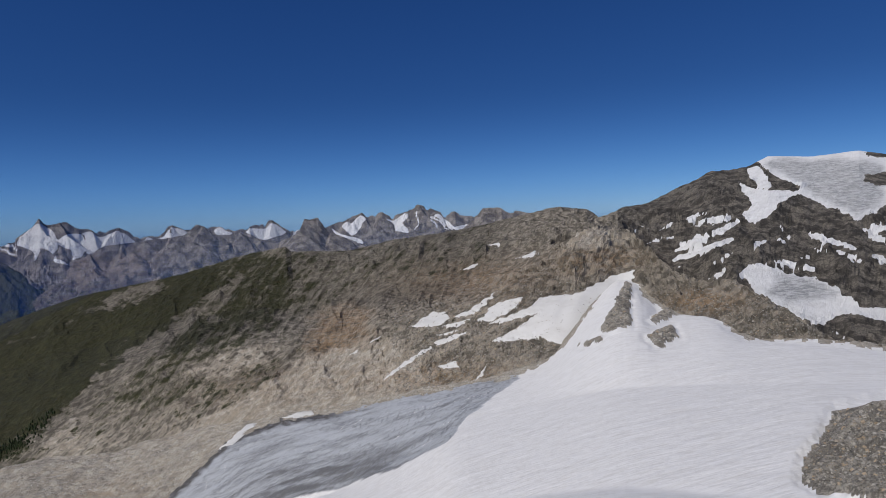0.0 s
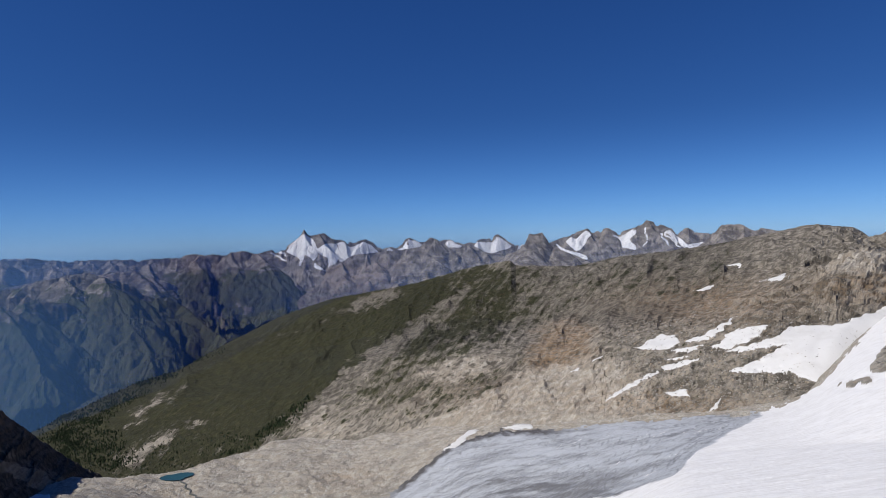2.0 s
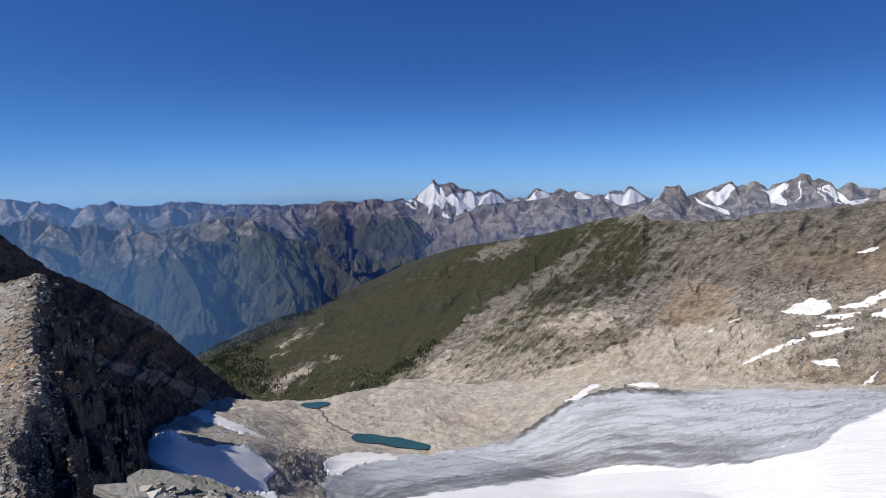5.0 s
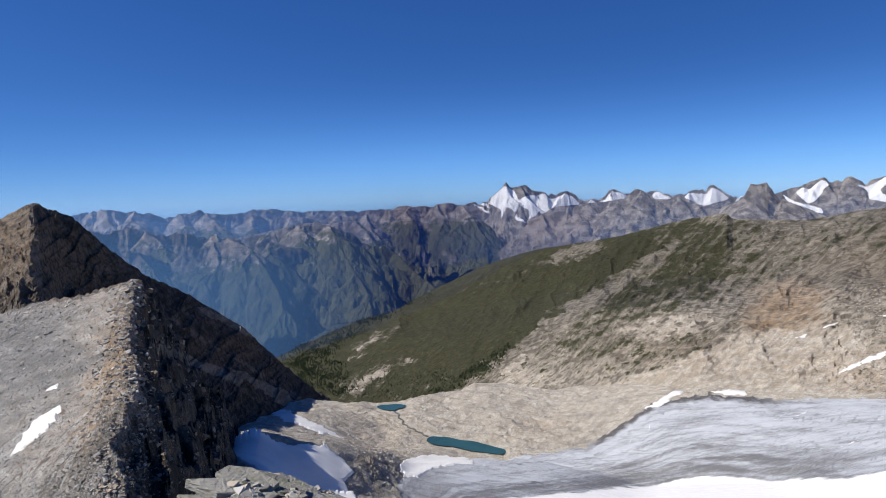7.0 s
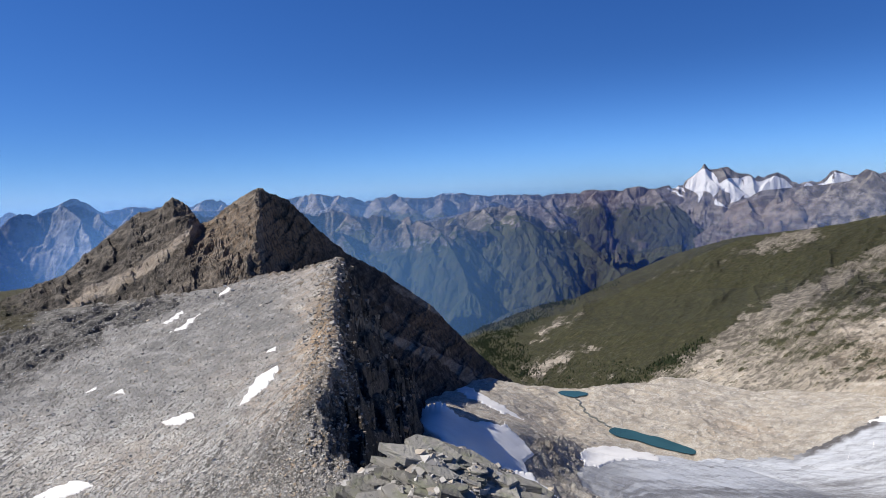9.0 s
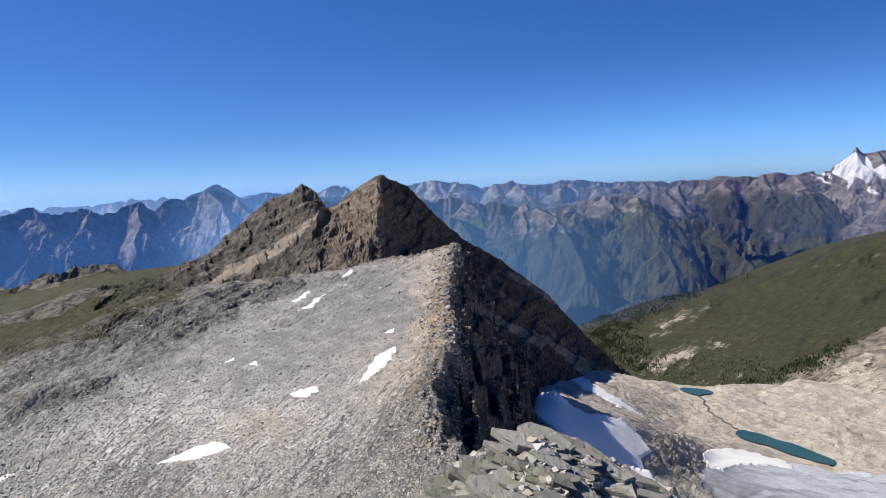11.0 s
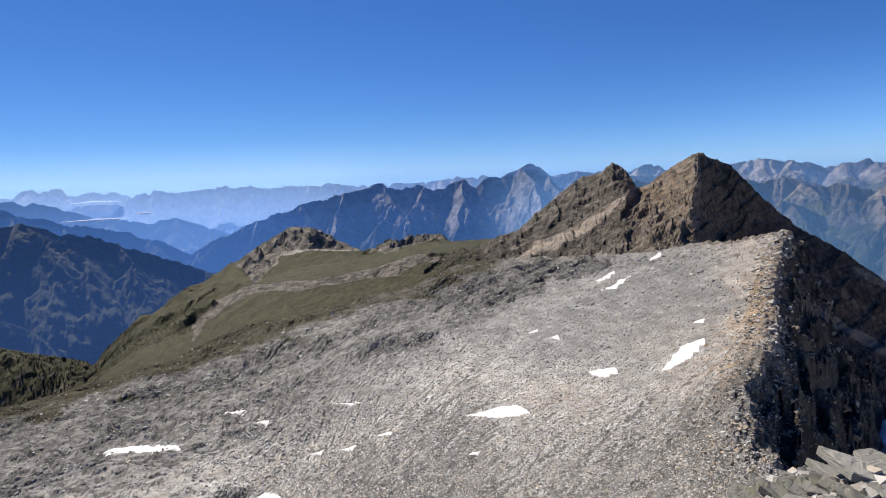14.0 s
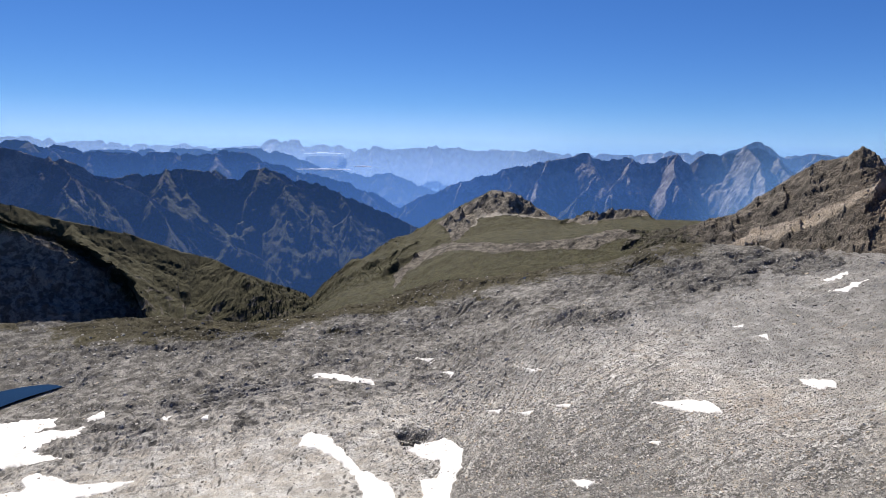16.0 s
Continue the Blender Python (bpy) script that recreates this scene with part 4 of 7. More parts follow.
masks["crack"] = smooth(0.72, 0.9, crack) * smooth(0.12, 0.3, across) * (1 - smooth(9, 13, basin.A))
glacier = empty("glacier", "grey streaked glacier tongue below a wide white firn field", "glacier")
tongue = on_ice & (masks["ice"] > 0.5)
under(basin.mesh("ice_tongue", GLACIER, masks, tongue, True), glacier, "grey bare ice streaked with dirt")
under(basin.mesh("firn_field", GLACIER, masks, on_ice, True, [tongue]), glacier, "white rippled firn snow")
ob = basin.mesh("moraine_ground", ROCK_MORAINE, {
    "grass": 0 * basin.R, "snow": 0 * basin.R,
    "dark": np.clip(0.15 + 1.1 * fbm((basin.A + 1.5 * basin.E) / 1.8, (basin.E - 0.2 * basin.A) / 1.2, 5, 0.62, 71), 0, 0.75),
    "warm": 0.45 * blob(basin, 30, -20.5, 3, 1.2) + 0.3 * blob(basin, 46, -21, 4, 2),
    "scree": 0.75 + 0 * basin.R - 0.5 * blob(basin, 45.5, -24.5, 2.5, 1.6) - 0.55 * zone(basin.A, basin.E, NUNATAKS, 0.5)}, but=[on_ice])
tagged(ob, "pale moraine rubble in front of the glacier", "moraine", kind="structure")

# ---- the long ridge across the glacier and the snowy dome ----
MID = [
    line((62, 1700, -600), (53, 1500, -520), (45, 1300, -470), (35, 1150, -370), (25, 900, -285), (17.7, 690, -216), (10.3, 625, -196), (5, 605, -182), (0, 585, -168), (-5.5, 565, -154), (-8, 565, -146),
         (-10.7, 590, -131), (-16.4, 755, -82), (-18, 680, -100), (-20, 600, -107), (-25, 510, -107), (-30.5, 480, -103), (-50, 450, -102)),
    line((62, 2300, -630), (53, 2100, -535), (45, 1900, -430), (35, 1500, -330), (25, 1250, -235), (17.7, 1050, -190), (10, 920, -165), (5, 850, -140), (0, 780, -115), (-5.5, 730, -93), (-9.9, 780, -67),
         (-13, 830, -36), (-15.7, 900, -21), (-17.3, 850, -46), (-19.6, 760, -74), (-21.6, 700, -87), (-25.3, 660, -76), (-26.9, 620, -87), (-29.7, 560, -94), (-31, 500, -97), (-35, 478, -98), (-50, 470, -98)),
    line((62, 2800, -760), (53, 2500, -590), (45, 2300, -475), (35, 2000, -350), (25, 1800, -260), (17.7, 1600, -205), (10, 1400, -180), (5, 1250, -152), (0, 1150, -122), (-5, 1100, -95), (-10, 1100, -58), (-13, 1150, -35),
         (-15.7, 1150, -50), (-18, 1150, -100), (-20, 1150, -150), (-25, 1050, -145), (-30, 1000, -195), (-35, 1000, -210), (-50, 1000, -210)),
    rise([(62, -17), (53.1, -13.2), (48.7, -11.2), (43.6, -10.4), (39.4, -8.4), (35.2, -6.5), (30.5, -5.1), (26.3, -4.5), (22.8, -4.0), (17.9, -2.7), (14.2, -2.1), (13.7, -2.6), (8.5, -2.8), (4.4, -2.0), (1.2, -1.7), (-3.4, -1.1),
          (-7.6, -0.2), (-9.8, 0.3), (-13.0, 0), (-14.2, -0.9), (-16, 0), (-18.1, 0.3), (-21.5, 1.8), (-23.3, 2.7), (-25.9, 2.8), (-27.5, 3.6), (-30.7, 3.3), (-33.6, 3.5), (-36, 2.9), (-50, 0.5)],
         [(62, 3050), (53, 2900), (44, 2600), (35, 2450), (23, 2150), (14, 1900), (4, 1750), (-8, 1700), (-18, 1800), (-28, 2000), (-50, 2300)]),
    line((62, 3500, -1000), (30, 2900, -700), (0, 2300, -500), (-50, 2900, -600))]


DOME_SNOW = [[(-26.8, 3.4), (-27.9, 3.9), (-31.3, 3.7), (-34.1, 3.9), (-38, 3.3), (-38, -0.6), (-35.3, -0.6), (-33.6, -1.9), (-32.0, -0.8), (-29.4, 0.5), (-28.1, -0.4), (-27.3, -1.3), (-26.3, -1.8), (-25.5, -1.0), (-26.3, -0.1), (-25.1, 1.7), (-26.7, 1.0), (-29.3, 0.7), (-29.8, 0.9), (-27.9, 1.9), (-27.2, 2.7)],
             [(-26.0, 2.7), (-26.8, 2.9), (-27.6, 1.5), (-27.5, 1.0), (-26.8, 1.1)]]
DOME_ROCK = [[(-33.9, 1.6), (-38, 1.9), (-38, 0.6), (-34.3, 0.9)], [(-33.6, 4), (-34.4, 3.0), (-38, 2.6), (-38, 4)]]
CIRQUE_SNOW = [[(-25.2, -6.0), (-26.2, -5.0), (-27.2, -5.1), (-28.6, -5.8), (-30.5, -6.2), (-32.1, -7.0), (-33.5, -8.2), (-38, -8.5), (-38, -10.2), (-32.8, -8.8), (-31.2, -9.8), (-30.3, -9.8), (-28.6, -8.8), (-27.0, -8.0), (-26.0, -7.1)]]
BARE_ICE = [[(-27.9, 3.3), (-31.3, 3.0), (-34.1, 2.7), (-35.1, 2.2), (-35.1, -0.4), (-33.4, -1.5), (-32.0, -0.4), (-30, 0.8), (-30.2, 1.1), (-28.7, 2.1), (-27.2, 2.9)], [(-27.4, -7.3), (-28.4, -6.0), (-30.1, -6.2), (-32.3, -7.4), (-30.5, -7.9), (-28.6, -8.2)]]
# long snow streaks: bearing and angle of both ends, width
STREAKS = [(-21.1, -1.3, -22.6, -0.8, 0.2), (-22.1, -1.6, -24.7, -1.2, 0.43), (-20.4, -3.9, -25.1, -1.7, 0.39), (-20.1, -4.7, -24.9, -3.0, 0.35), (-17.0, -2.1, -18.2, -2.0, 0.2), (-19.1, -2.1, -20.2, -1.5, 0.14), (-20.3, -1.8, -21.0, -1.9, 0.18),
           (-17.9, -3.2, -20.4, -2.7, 0.1), (-20.6, -3.4, -23.2, -2.8, 0.2), (-22.7, -6.7, -24.3, -5.5, 0.23), (-23.3, -5.1, -24.6, -4.2, 0.18), (-21.6, -5.7, -22.3, -5.4, 0.12), (-20.1, -5.5, -20.7, -5.3, 0.08)]
PATCHES = [(-26.1, -3.9, -27.1, -3.2, 0.27), (-28.2, -2.0, -28.4, -2.4, 0.16), (-28.2, -3.2, -28.8, -3.4, 0.23), (-28.7, -2.8, -29.0, -3.2, 0.16), (-30.3, -2.8, -33.4, -3.9, 0.27), (-32.1, -4.1, -33.9, -5.0, 0.2), (-30.5, -3.9, -31.6, -4.1, 0.16),
           (-29.8, -4.6, -30.4, -4.5, 0.22), (-27.8, -4.9, -30.7, -5.5, 0.31), (-34.3, -2.2, -36.3, -2.6, 0.27), (-33.8, -2.6, -36.2, -4, 0.31), (-34.4, -4.5, -37, -5.6, 0.35), (-31.4, -10.3, -32.6, -10.8, 0.23)]


def streak_mask(a, e, rows, soft=0.10):
    """1 along thin ragged streaks."""
    out = 0 * a
    wa, we = a + 0.5 * fbm(a / 0.9, e / 0.6, 4, 0.6, 61), e + 0.22 * fbm(a / 0.8, e / 0.5, 4, 0.6, 62)
    for a0, e0, a1, e1, w in rows:
        dx, dy = a1 - a0, e1 - e0
        t = np.clip(((wa - a0) * dx + (we - e0) * dy) / (dx * dx + dy * dy), 0, 1)
        gap = np.hypot(wa - a0 - t * dx, we - e0 - t * dy)
        out = np.maximum(out, smooth(-soft, soft, 0.75 * w * (0.55 + 1.8 * t * (1 - t)) - gap))
    return out


def mid_relief(sh):
    fade = 1 - 0.9 * np.exp(-((sh.S - 3) / 0.16) ** 2) - 0.5 * np.exp(-((sh.S - 1) / 0.12) ** 2) * smooth(-14, -17, -np.abs(sh.A + 25) - 5)
    amp = np.interp(sh.R, (500, 900, 1800, 3000), (4, 14, 30, 42))
    e = np.degrees(np.arctan2(sh.Z, sh.R))
    bend = fbm(sh.A / 7, e / 4, 3, seed=16)
    lean = smooth(-12, 2, sh.A)
    g = 0.7 * lean * (eroded((sh.A + 0.9 * e) / 6.5 + 0.5 * bend, (e - sh.A) / 13, 5, 0.5, 3) - 0.35) + (1 - lean) * (gullies(sh, 150, 1.6, 7, 3) - 0.35)
    strata = fbm(np.radians(sh.A) * 8, (sh.Z + sh.R * 0.12) / 22, 5, 0.6, 6)
    dip = ridged((e + 0.36 * sh.A) / 1.1 + 0.5 * fbm(sh.A / 5, e / 3, 3), sh.A / 9, 5, 0.6, 14) - 0.3
    w = sh.Z + amp * g + (1.5 + 5.5 * lean) * sh.A + 22 * fbm(sh.A / 6, e / 3, 4, 0.6, 19)
    crag = smooth(-0.1, 0.25, fbm(sh.A / 5, e / 2.2, 3, 0.6, 20))
    ledges = (1 - 0.65 * lean) * (0.85 * crag * terrace(w, amp * 0.95) + 0.6 * terrace(w, amp * 0.3))
    bare = 1 - 0.85 * zone(sh.A, e, DOME_SNOW + CIRQUE_SNOW[:1], 0.5, 0.5) * smooth(1.2, 1.5, sh.S)
    shelf = smooth(1.45, 1.25, sh.S) * smooth(10, 5, sh.A)
    broken = shelf * (0.9 * terrace(w * 0.5 + 4 * fbm(sh.A / 1.2, e / 0.5, 4, 0.6, 45), 4.5, 0.15) + 3.0 * (ridged(sh.A / 1.1 + 0.4 * bend, e / 0.35 + 0.25 * sh.A, 5, 0.62, 46) - 0.3))
    runs = eroded((sh.A + 0.85 * e) / 1.9 + 0.35 * bend, (e - sh.A) / 8, 6, 0.60, 44) - 0.35
    return bare * fade * (1 - 0.5 * smooth(20, 32, sh.A)) * smooth(0, 0.3, sh.S) * (lean * (1 - smooth(34, 42, sh.A)) * 0.30 * amp * runs + broken + ledges + 0.2 * amp * dip + amp * g + 0.15 * amp * strata + (0.25 - 0.15 * lean) * amp * fbm(sh.X / 40, sh.Y / 40, 5, 0.6, 4))


mid = Sheet("mid", -45, 60, 0.12, MID, [70, 84, 66, 3], mid_relief, rough=lambda sh: (1.7 - 0.8 * smooth(-12, 2, sh.A) - 0.55 * smooth(20, 32, sh.A)) - 1.4 * zone(sh.A, np.degrees(np.arctan2(sh.Z, sh.R)), DOME_SNOW + CIRQUE_SNOW[:1], 0.5, 0.5) * smooth(1.2, 1.5, sh.S))
settle(mid)
dip = fbm((mid.E + 0.36 * mid.A) / 0.9 + 0.6 * fbm(mid.A / 5, mid.E / 3, 3), mid.A / 10, 6, 0.62, 14)
behind_crest = smooth(1.25, 1.5, mid.S)
snow = zone(mid.A, mid.E, DOME_SNOW, 0.16, 0.3) * (1 - 0.95 * zone(mid.A, mid.E, DOME_ROCK, 0.2, 0.5))
snow = np.maximum(snow, zone(mid.A, mid.E, CIRQUE_SNOW, 0.16, 0.45))
snow = np.maximum(snow, np.maximum(streak_mask(mid.A, mid.E, STREAKS), streak_mask(mid.A, mid.E, PATCHES)))
snow = snow * behind_crest
LIGHT_SCREE = [[(15.9, -14.0), (12.5, -11.8), (8.4, -11.4), (4.9, -11.4), (2.4, -12.8), (2.3, -14.9), (8.3, -16.3), (14.7, -16.9), (19.4, -18.0), (23.8, -20.1), (28.9, -22.2), (26.8, -19.3), (21.8, -16.7)],
               [(22.9, -12.4), (20.7, -11.1), (17.4, -10.6), (17.0, -11.7), (19.3, -13.0), (22.7, -13.4)], [(17.0, -9.6), (13.4, -8.3), (13.0, -9.2), (16.5, -10.5)]]
OUTCROPS = [[(48.0, -13.9), (44.8, -11.6), (43.2, -11.1), (44.3, -13.1), (47.5, -14.9)], [(48.1, -16.3), (45.5, -15.3), (44.2, -15.1), (45.5, -17.0), (47.6, -17.3)], [(41.5, -12.6), (39.6, -12.2), (39.8, -13), (41.2, -13.2)]]
MEADOW_ROCK = [[(48.0, -14.55), (46.7, -13.37), (44.4, -12.24), (42.0, -11.05), (43.0, -12.15), (44.8, -12.66), (47.1, -13.99)], [(48.3, -16.93), (46.5, -15.87), (44.2, -15.03), (43.8, -15.53), (45.4, -16.46), (47.2, -17.22)], [(43.8, -14.53), (42.3, -13.94), (41.6, -14.63), (42.6, -15.3), (43.5, -15.2)],
               [(29.0, -6.1), (27.4, -4.87), (25.3, -4.42), (23.8, -4.71), (25.4, -5.96), (28.5, -6.88)], [(33.9, -15.53), (32.3, -15.39), (31.3, -14.72), (31.8, -15.89), (32.9, -16.78)], [(22.4, -12.1), (20.9, -11.38), (18.3, -10.75), (15.2, -10.16), (13.7, -11.14), (16.3, -12.14), (19.9, -12.73)]]
DARK_BANDS = [[(34.4, -15.49), (29.7, -11.62), (25.5, -8.76), (20.7, -5.81), (18.1, -4.47), (18.9, -6.1), (23.4, -9.17), (27.6, -12.05), (31.8, -14.79)], [(38.6, -8.99), (35.6, -7.98), (32.6, -7.13), (28.5, -5.35), (24.3, -4.08), (24.8, -4.94), (29.0, -6.66), (32.6, -7.98), (35.7, -8.83)],
              [(10.2, -7.16), (6.8, -5.66), (2.2, -6.1), (-0.9, -5.12), (-2.1, -6.02), (0.9, -7.96), (4.5, -9.02), (8.2, -7.64)]]
RUSTY = [[(12.7, -10.1), (11.3, -8.4), (8.4, -7.7), (7.0, -8.5), (7.2, -10.7), (9.2, -11.6), (12.5, -11.8)]]
MEADOW = [[(40, -7), (33.7, -4.6), (28.6, -3.4), (22, -3.6), (20.5, -5.2), (25.5, -8.8), (29.7, -11.6), (34.4, -15.5), (37.2, -18), (42.4, -19), (60, -19), (60, -8)]]
UPPER = [[(25.6, -6.0), (21.6, -3.5), (14.7, -2.4), (6.5, -2), (-6, 0), (-6, -4), (2.2, -7.4), (8.4, -7.4), (14.7, -8.8), (21.7, -10.4), (25.1, -10.5)]]
runs = fbm((mid.A + 0.9 * mid.E) / 0.45, (mid.E - mid.A) / 5, 5, 0.6, 33)
mottle = fbm((mid.A + 0.6 * mid.E) / 1.5, mid.E / 0.6, 6, 0.74, 34)
east = smooth(-12, 0, mid.A)
light = np.maximum(np.maximum(zone(mid.A, mid.E, LIGHT_SCREE[:1], 0.6, 0.9), 0.28 * zone(mid.A, mid.E, LIGHT_SCREE[1:], 1.2, 1.6)), np.clip(zone(mid.A, mid.E, OUTCROPS, 0.8, 0.9) * (0.55 + 1.1 * mottle), 0, 1))
upper, meadow = zone(mid.A, mid.E, UPPER, 0.8, 0.8), zone(mid.A, mid.E, MEADOW, 2.2, 1.6)
pale, dusky = zone(mid.A, mid.E, MEADOW_ROCK, 0.45, 0.9) * (0.25 + 0.95 * smooth(-0.12, 0.22, mottle)), zone(mid.A, mid.E, DARK_BANDS, 0.5, 0.7)
mid_masks = {
    "grass": np.clip(0.30 * east + 0.46 * meadow - 0.35 * dusky - 0.5 * pale + 0.14 * upper + 0.20 * smooth(10, 17, mid.A) * smooth(-17.5, -13, mid.E) - 0.55 * light + 0.5 * mottle + 0.35 * runs - 0.2 * dip - 0.5 * zone(mid.A, mid.E, RUSTY, 0.8, 0.6), 0, 1),
    "warm": np.clip(0.62 * zone(mid.A, mid.E, RUSTY, 1.0, 1.2) + 0.45 * blob(mid, -2, -6, 7, 2) + 0.7 * blob(mid, -22.5, -8.2, 3, 0.9) + 0.4 * blob(mid, -14, -4.5, 4, 1.2) + 0.5 * blob(mid, 2, -14.5, 8, 1.2) + 0.2 * blob(mid, 18, -14, 6, 2), 0, 1),
    "scree": np.clip(0.65 * light + 0.5 * pale + 0.4 * (1 - east) * (mid.S < 1.45) +  east * (0.25 + 0.2 * smooth(-6, -10, mid.E)) - 0.5 * upper - 0.55 * meadow + 0.65 * blob(mid, -13.0, -2.6, 2.2, 0.8) + 0.35 * np.maximum(runs, 0) * east + 0.45 * mottle * east + 0.2 * dip * east - 0.28 * smooth(-15, -11, mid.E) * smooth(6, 13, mid.A), 0, 1),
    "snow": snow, "ice": zone(mid.A, mid.E, BARE_ICE, 0.4, 0.5),
    "grain": fbm((mid.A + (0.85 + 0.6 * smooth(14, 26, mid.A)) * mid.E) / 0.30 + 0.5 * fbm(mid.A / 1.5, mid.E / 0.8, 3, 0.5, 81), (mid.E - mid.A) / 2.4, 5, 0.66, 82) * (0.42 - 0.1 * meadow) + 0.5 * fbm(mid.A / 0.7, mid.E / 0.35, 5, 0.7, 83) - 0.22 * upper - 0.12 * meadow - 0.2 * dusky - 0.15 * pale}
far_side = (mid.A < -15.5) & (mid.S > 1.4)
split(mid, "snowy_dome_mountain", "dark rocky mountain with a snow-capped dome and old snow streaks", "mountain", ROCK_DOME, mid_masks, [
    ("snow_cap", "grey ice dome rimmed with white snow", (zone(mid.A, mid.E, DOME_SNOW, 0.16, 0.3) > 0.5) & (behind_crest > 0.5)), ("cirque_snow", "snow basin with bare grey ice", (zone(mid.A, mid.E, CIRQUE_SNOW, 0.16, 0.45) > 0.5) & (behind_crest > 0.5))],
      "rock_flank", "dark brown rock streaked with snow", far_side)
ridge = empty("alpine_ridge", "long brown rocky ridge with rusty scree and green lower slopes", "mountain")
spur = (mid.A < -9.5) & (mid.S < 1.45)
green = (mid.A > 22) & ~far_side
under(mid.mesh("rock_spur", ROCK_RIDGE, mid_masks, spur, but=[far_side]), ridge, "broken rusty rock spur above the firn")
under(mid.mesh("green_slope", ROCK_RIDGE, mid_masks, green), ridge, "dark green and brown lower slope")
under(mid.mesh("rock_slope", ROCK_RIDGE, mid_masks, but=[spur, green, far_side]), ridge, "brown slope with rusty scree")

# ---- distant ranges ----
FLOOR = -1000.0


def ribbed(sh, crest, foot, depth, spacing, seed, lean=0.0, steep=1.0):
    """A mountainside grown as a tree: spurs run down from the crest, side spurs from those, with gullies between."""
    rng = random.Random(seed)
    top_r, top_z = crest(sh.a)
    rm, w = float(top_r.mean()), spacing
    along = np.radians(sh.a) * rm
    u, v = np.radians(sh.A) * rm, top_r[None] - sh.R
    bu, bv = u / w, v / w
    u, v = u + 0.26 * w * fbm(bu * 0.9, bv * 0.9, 5, 0.55, seed + 20), v + 0.2 * w * fbm(bu * 0.9, bv * 0.9, 5, 0.55, seed + 21)
    pitch = steep * (1.0 + 0.4 * fbm(bu * 1.6, bv * 1.6, 3, 0.5, seed + 22))
    fall = (1 - np.exp(-2.2 * np.clip(v, 0, None) / depth)) / (1 - math.exp(-2.2))
    land = top_z[None] - (top_z[None] - foot) * fall

    def rib(p, q, reach):
        c0, c1 = np.searchsorted(along, (min(p[0], q[0]) - reach, max(p[0], q[0]) + reach))
        if c1 - c0 < 2:
            return
        du, dv = q[0] - p[0], q[1] - p[1]
        uu, vv = u[:, c0:c1] - p[0], v[:, c0:c1] - p[1]
        t = np.clip((uu * du + vv * dv) / (du * du + dv * dv), 0, 1)
        land[:, c0:c1] = np.maximum(land[:, c0:c1], p[2] + (q[2] - p[2]) * t - pitch[:, c0:c1] * np.hypot(uu - t * du, vv - t * dv))

    def grow(p, turn, length, drop, level):
        steps = (5, 4, 2)[level]
        for k in range(steps):
            turn += rng.uniform(-0.32, 0.32)
            f = (0.75 + 0.5 * (k + 0.5) / steps) * rng.uniform(0.7, 1.3)
            q = (p[0] + math.sin(turn) * length / steps, p[1] + math.cos(turn) * length / steps, p[2] - drop / steps * f)
            rib(p, q, (1.1, 0.55, 0.3)[level] * w)
            p = q
            if level < 2:
                for way in (-1, 1):
                    if rng.random() < 0.85:
                        reach = length * rng.uniform(0.28, 0.5) * (1 - 0.4 * k / steps) * (0.6 if level else 1)
                        grow(p, turn + way * rng.uniform(0.6, 1.15), reach, reach * steep * rng.uniform(0.6, 0.95), level + 1)

    at = along[0] + w * rng.random()
    while at < along[-1]:
        near_by = np.abs(along - at) < 0.35 * w
        start = int(np.argmax(np.where(near_by, top_z, -1e9)))
        z0 = float(top_z[start])
        grow((float(along[start]), 0.0, z0), lean + rng.uniform(-0.65, 0.65), depth * rng.uniform(0.55, 1.15), (z0 - foot) * rng.uniform(0.55, 0.95), 0)
        at += w * rng.uniform(0.45, 1.7)
    fine = ridged(u / (w * 0.22), v / (w * 0.30), 5, 0.6, seed + 9) - 0.3
    land = land + 0.035 * w * fine * smooth(0, 0.25 * w, v)
    return np.where(sh.S <= 2, land - sh.Z, 0.0)


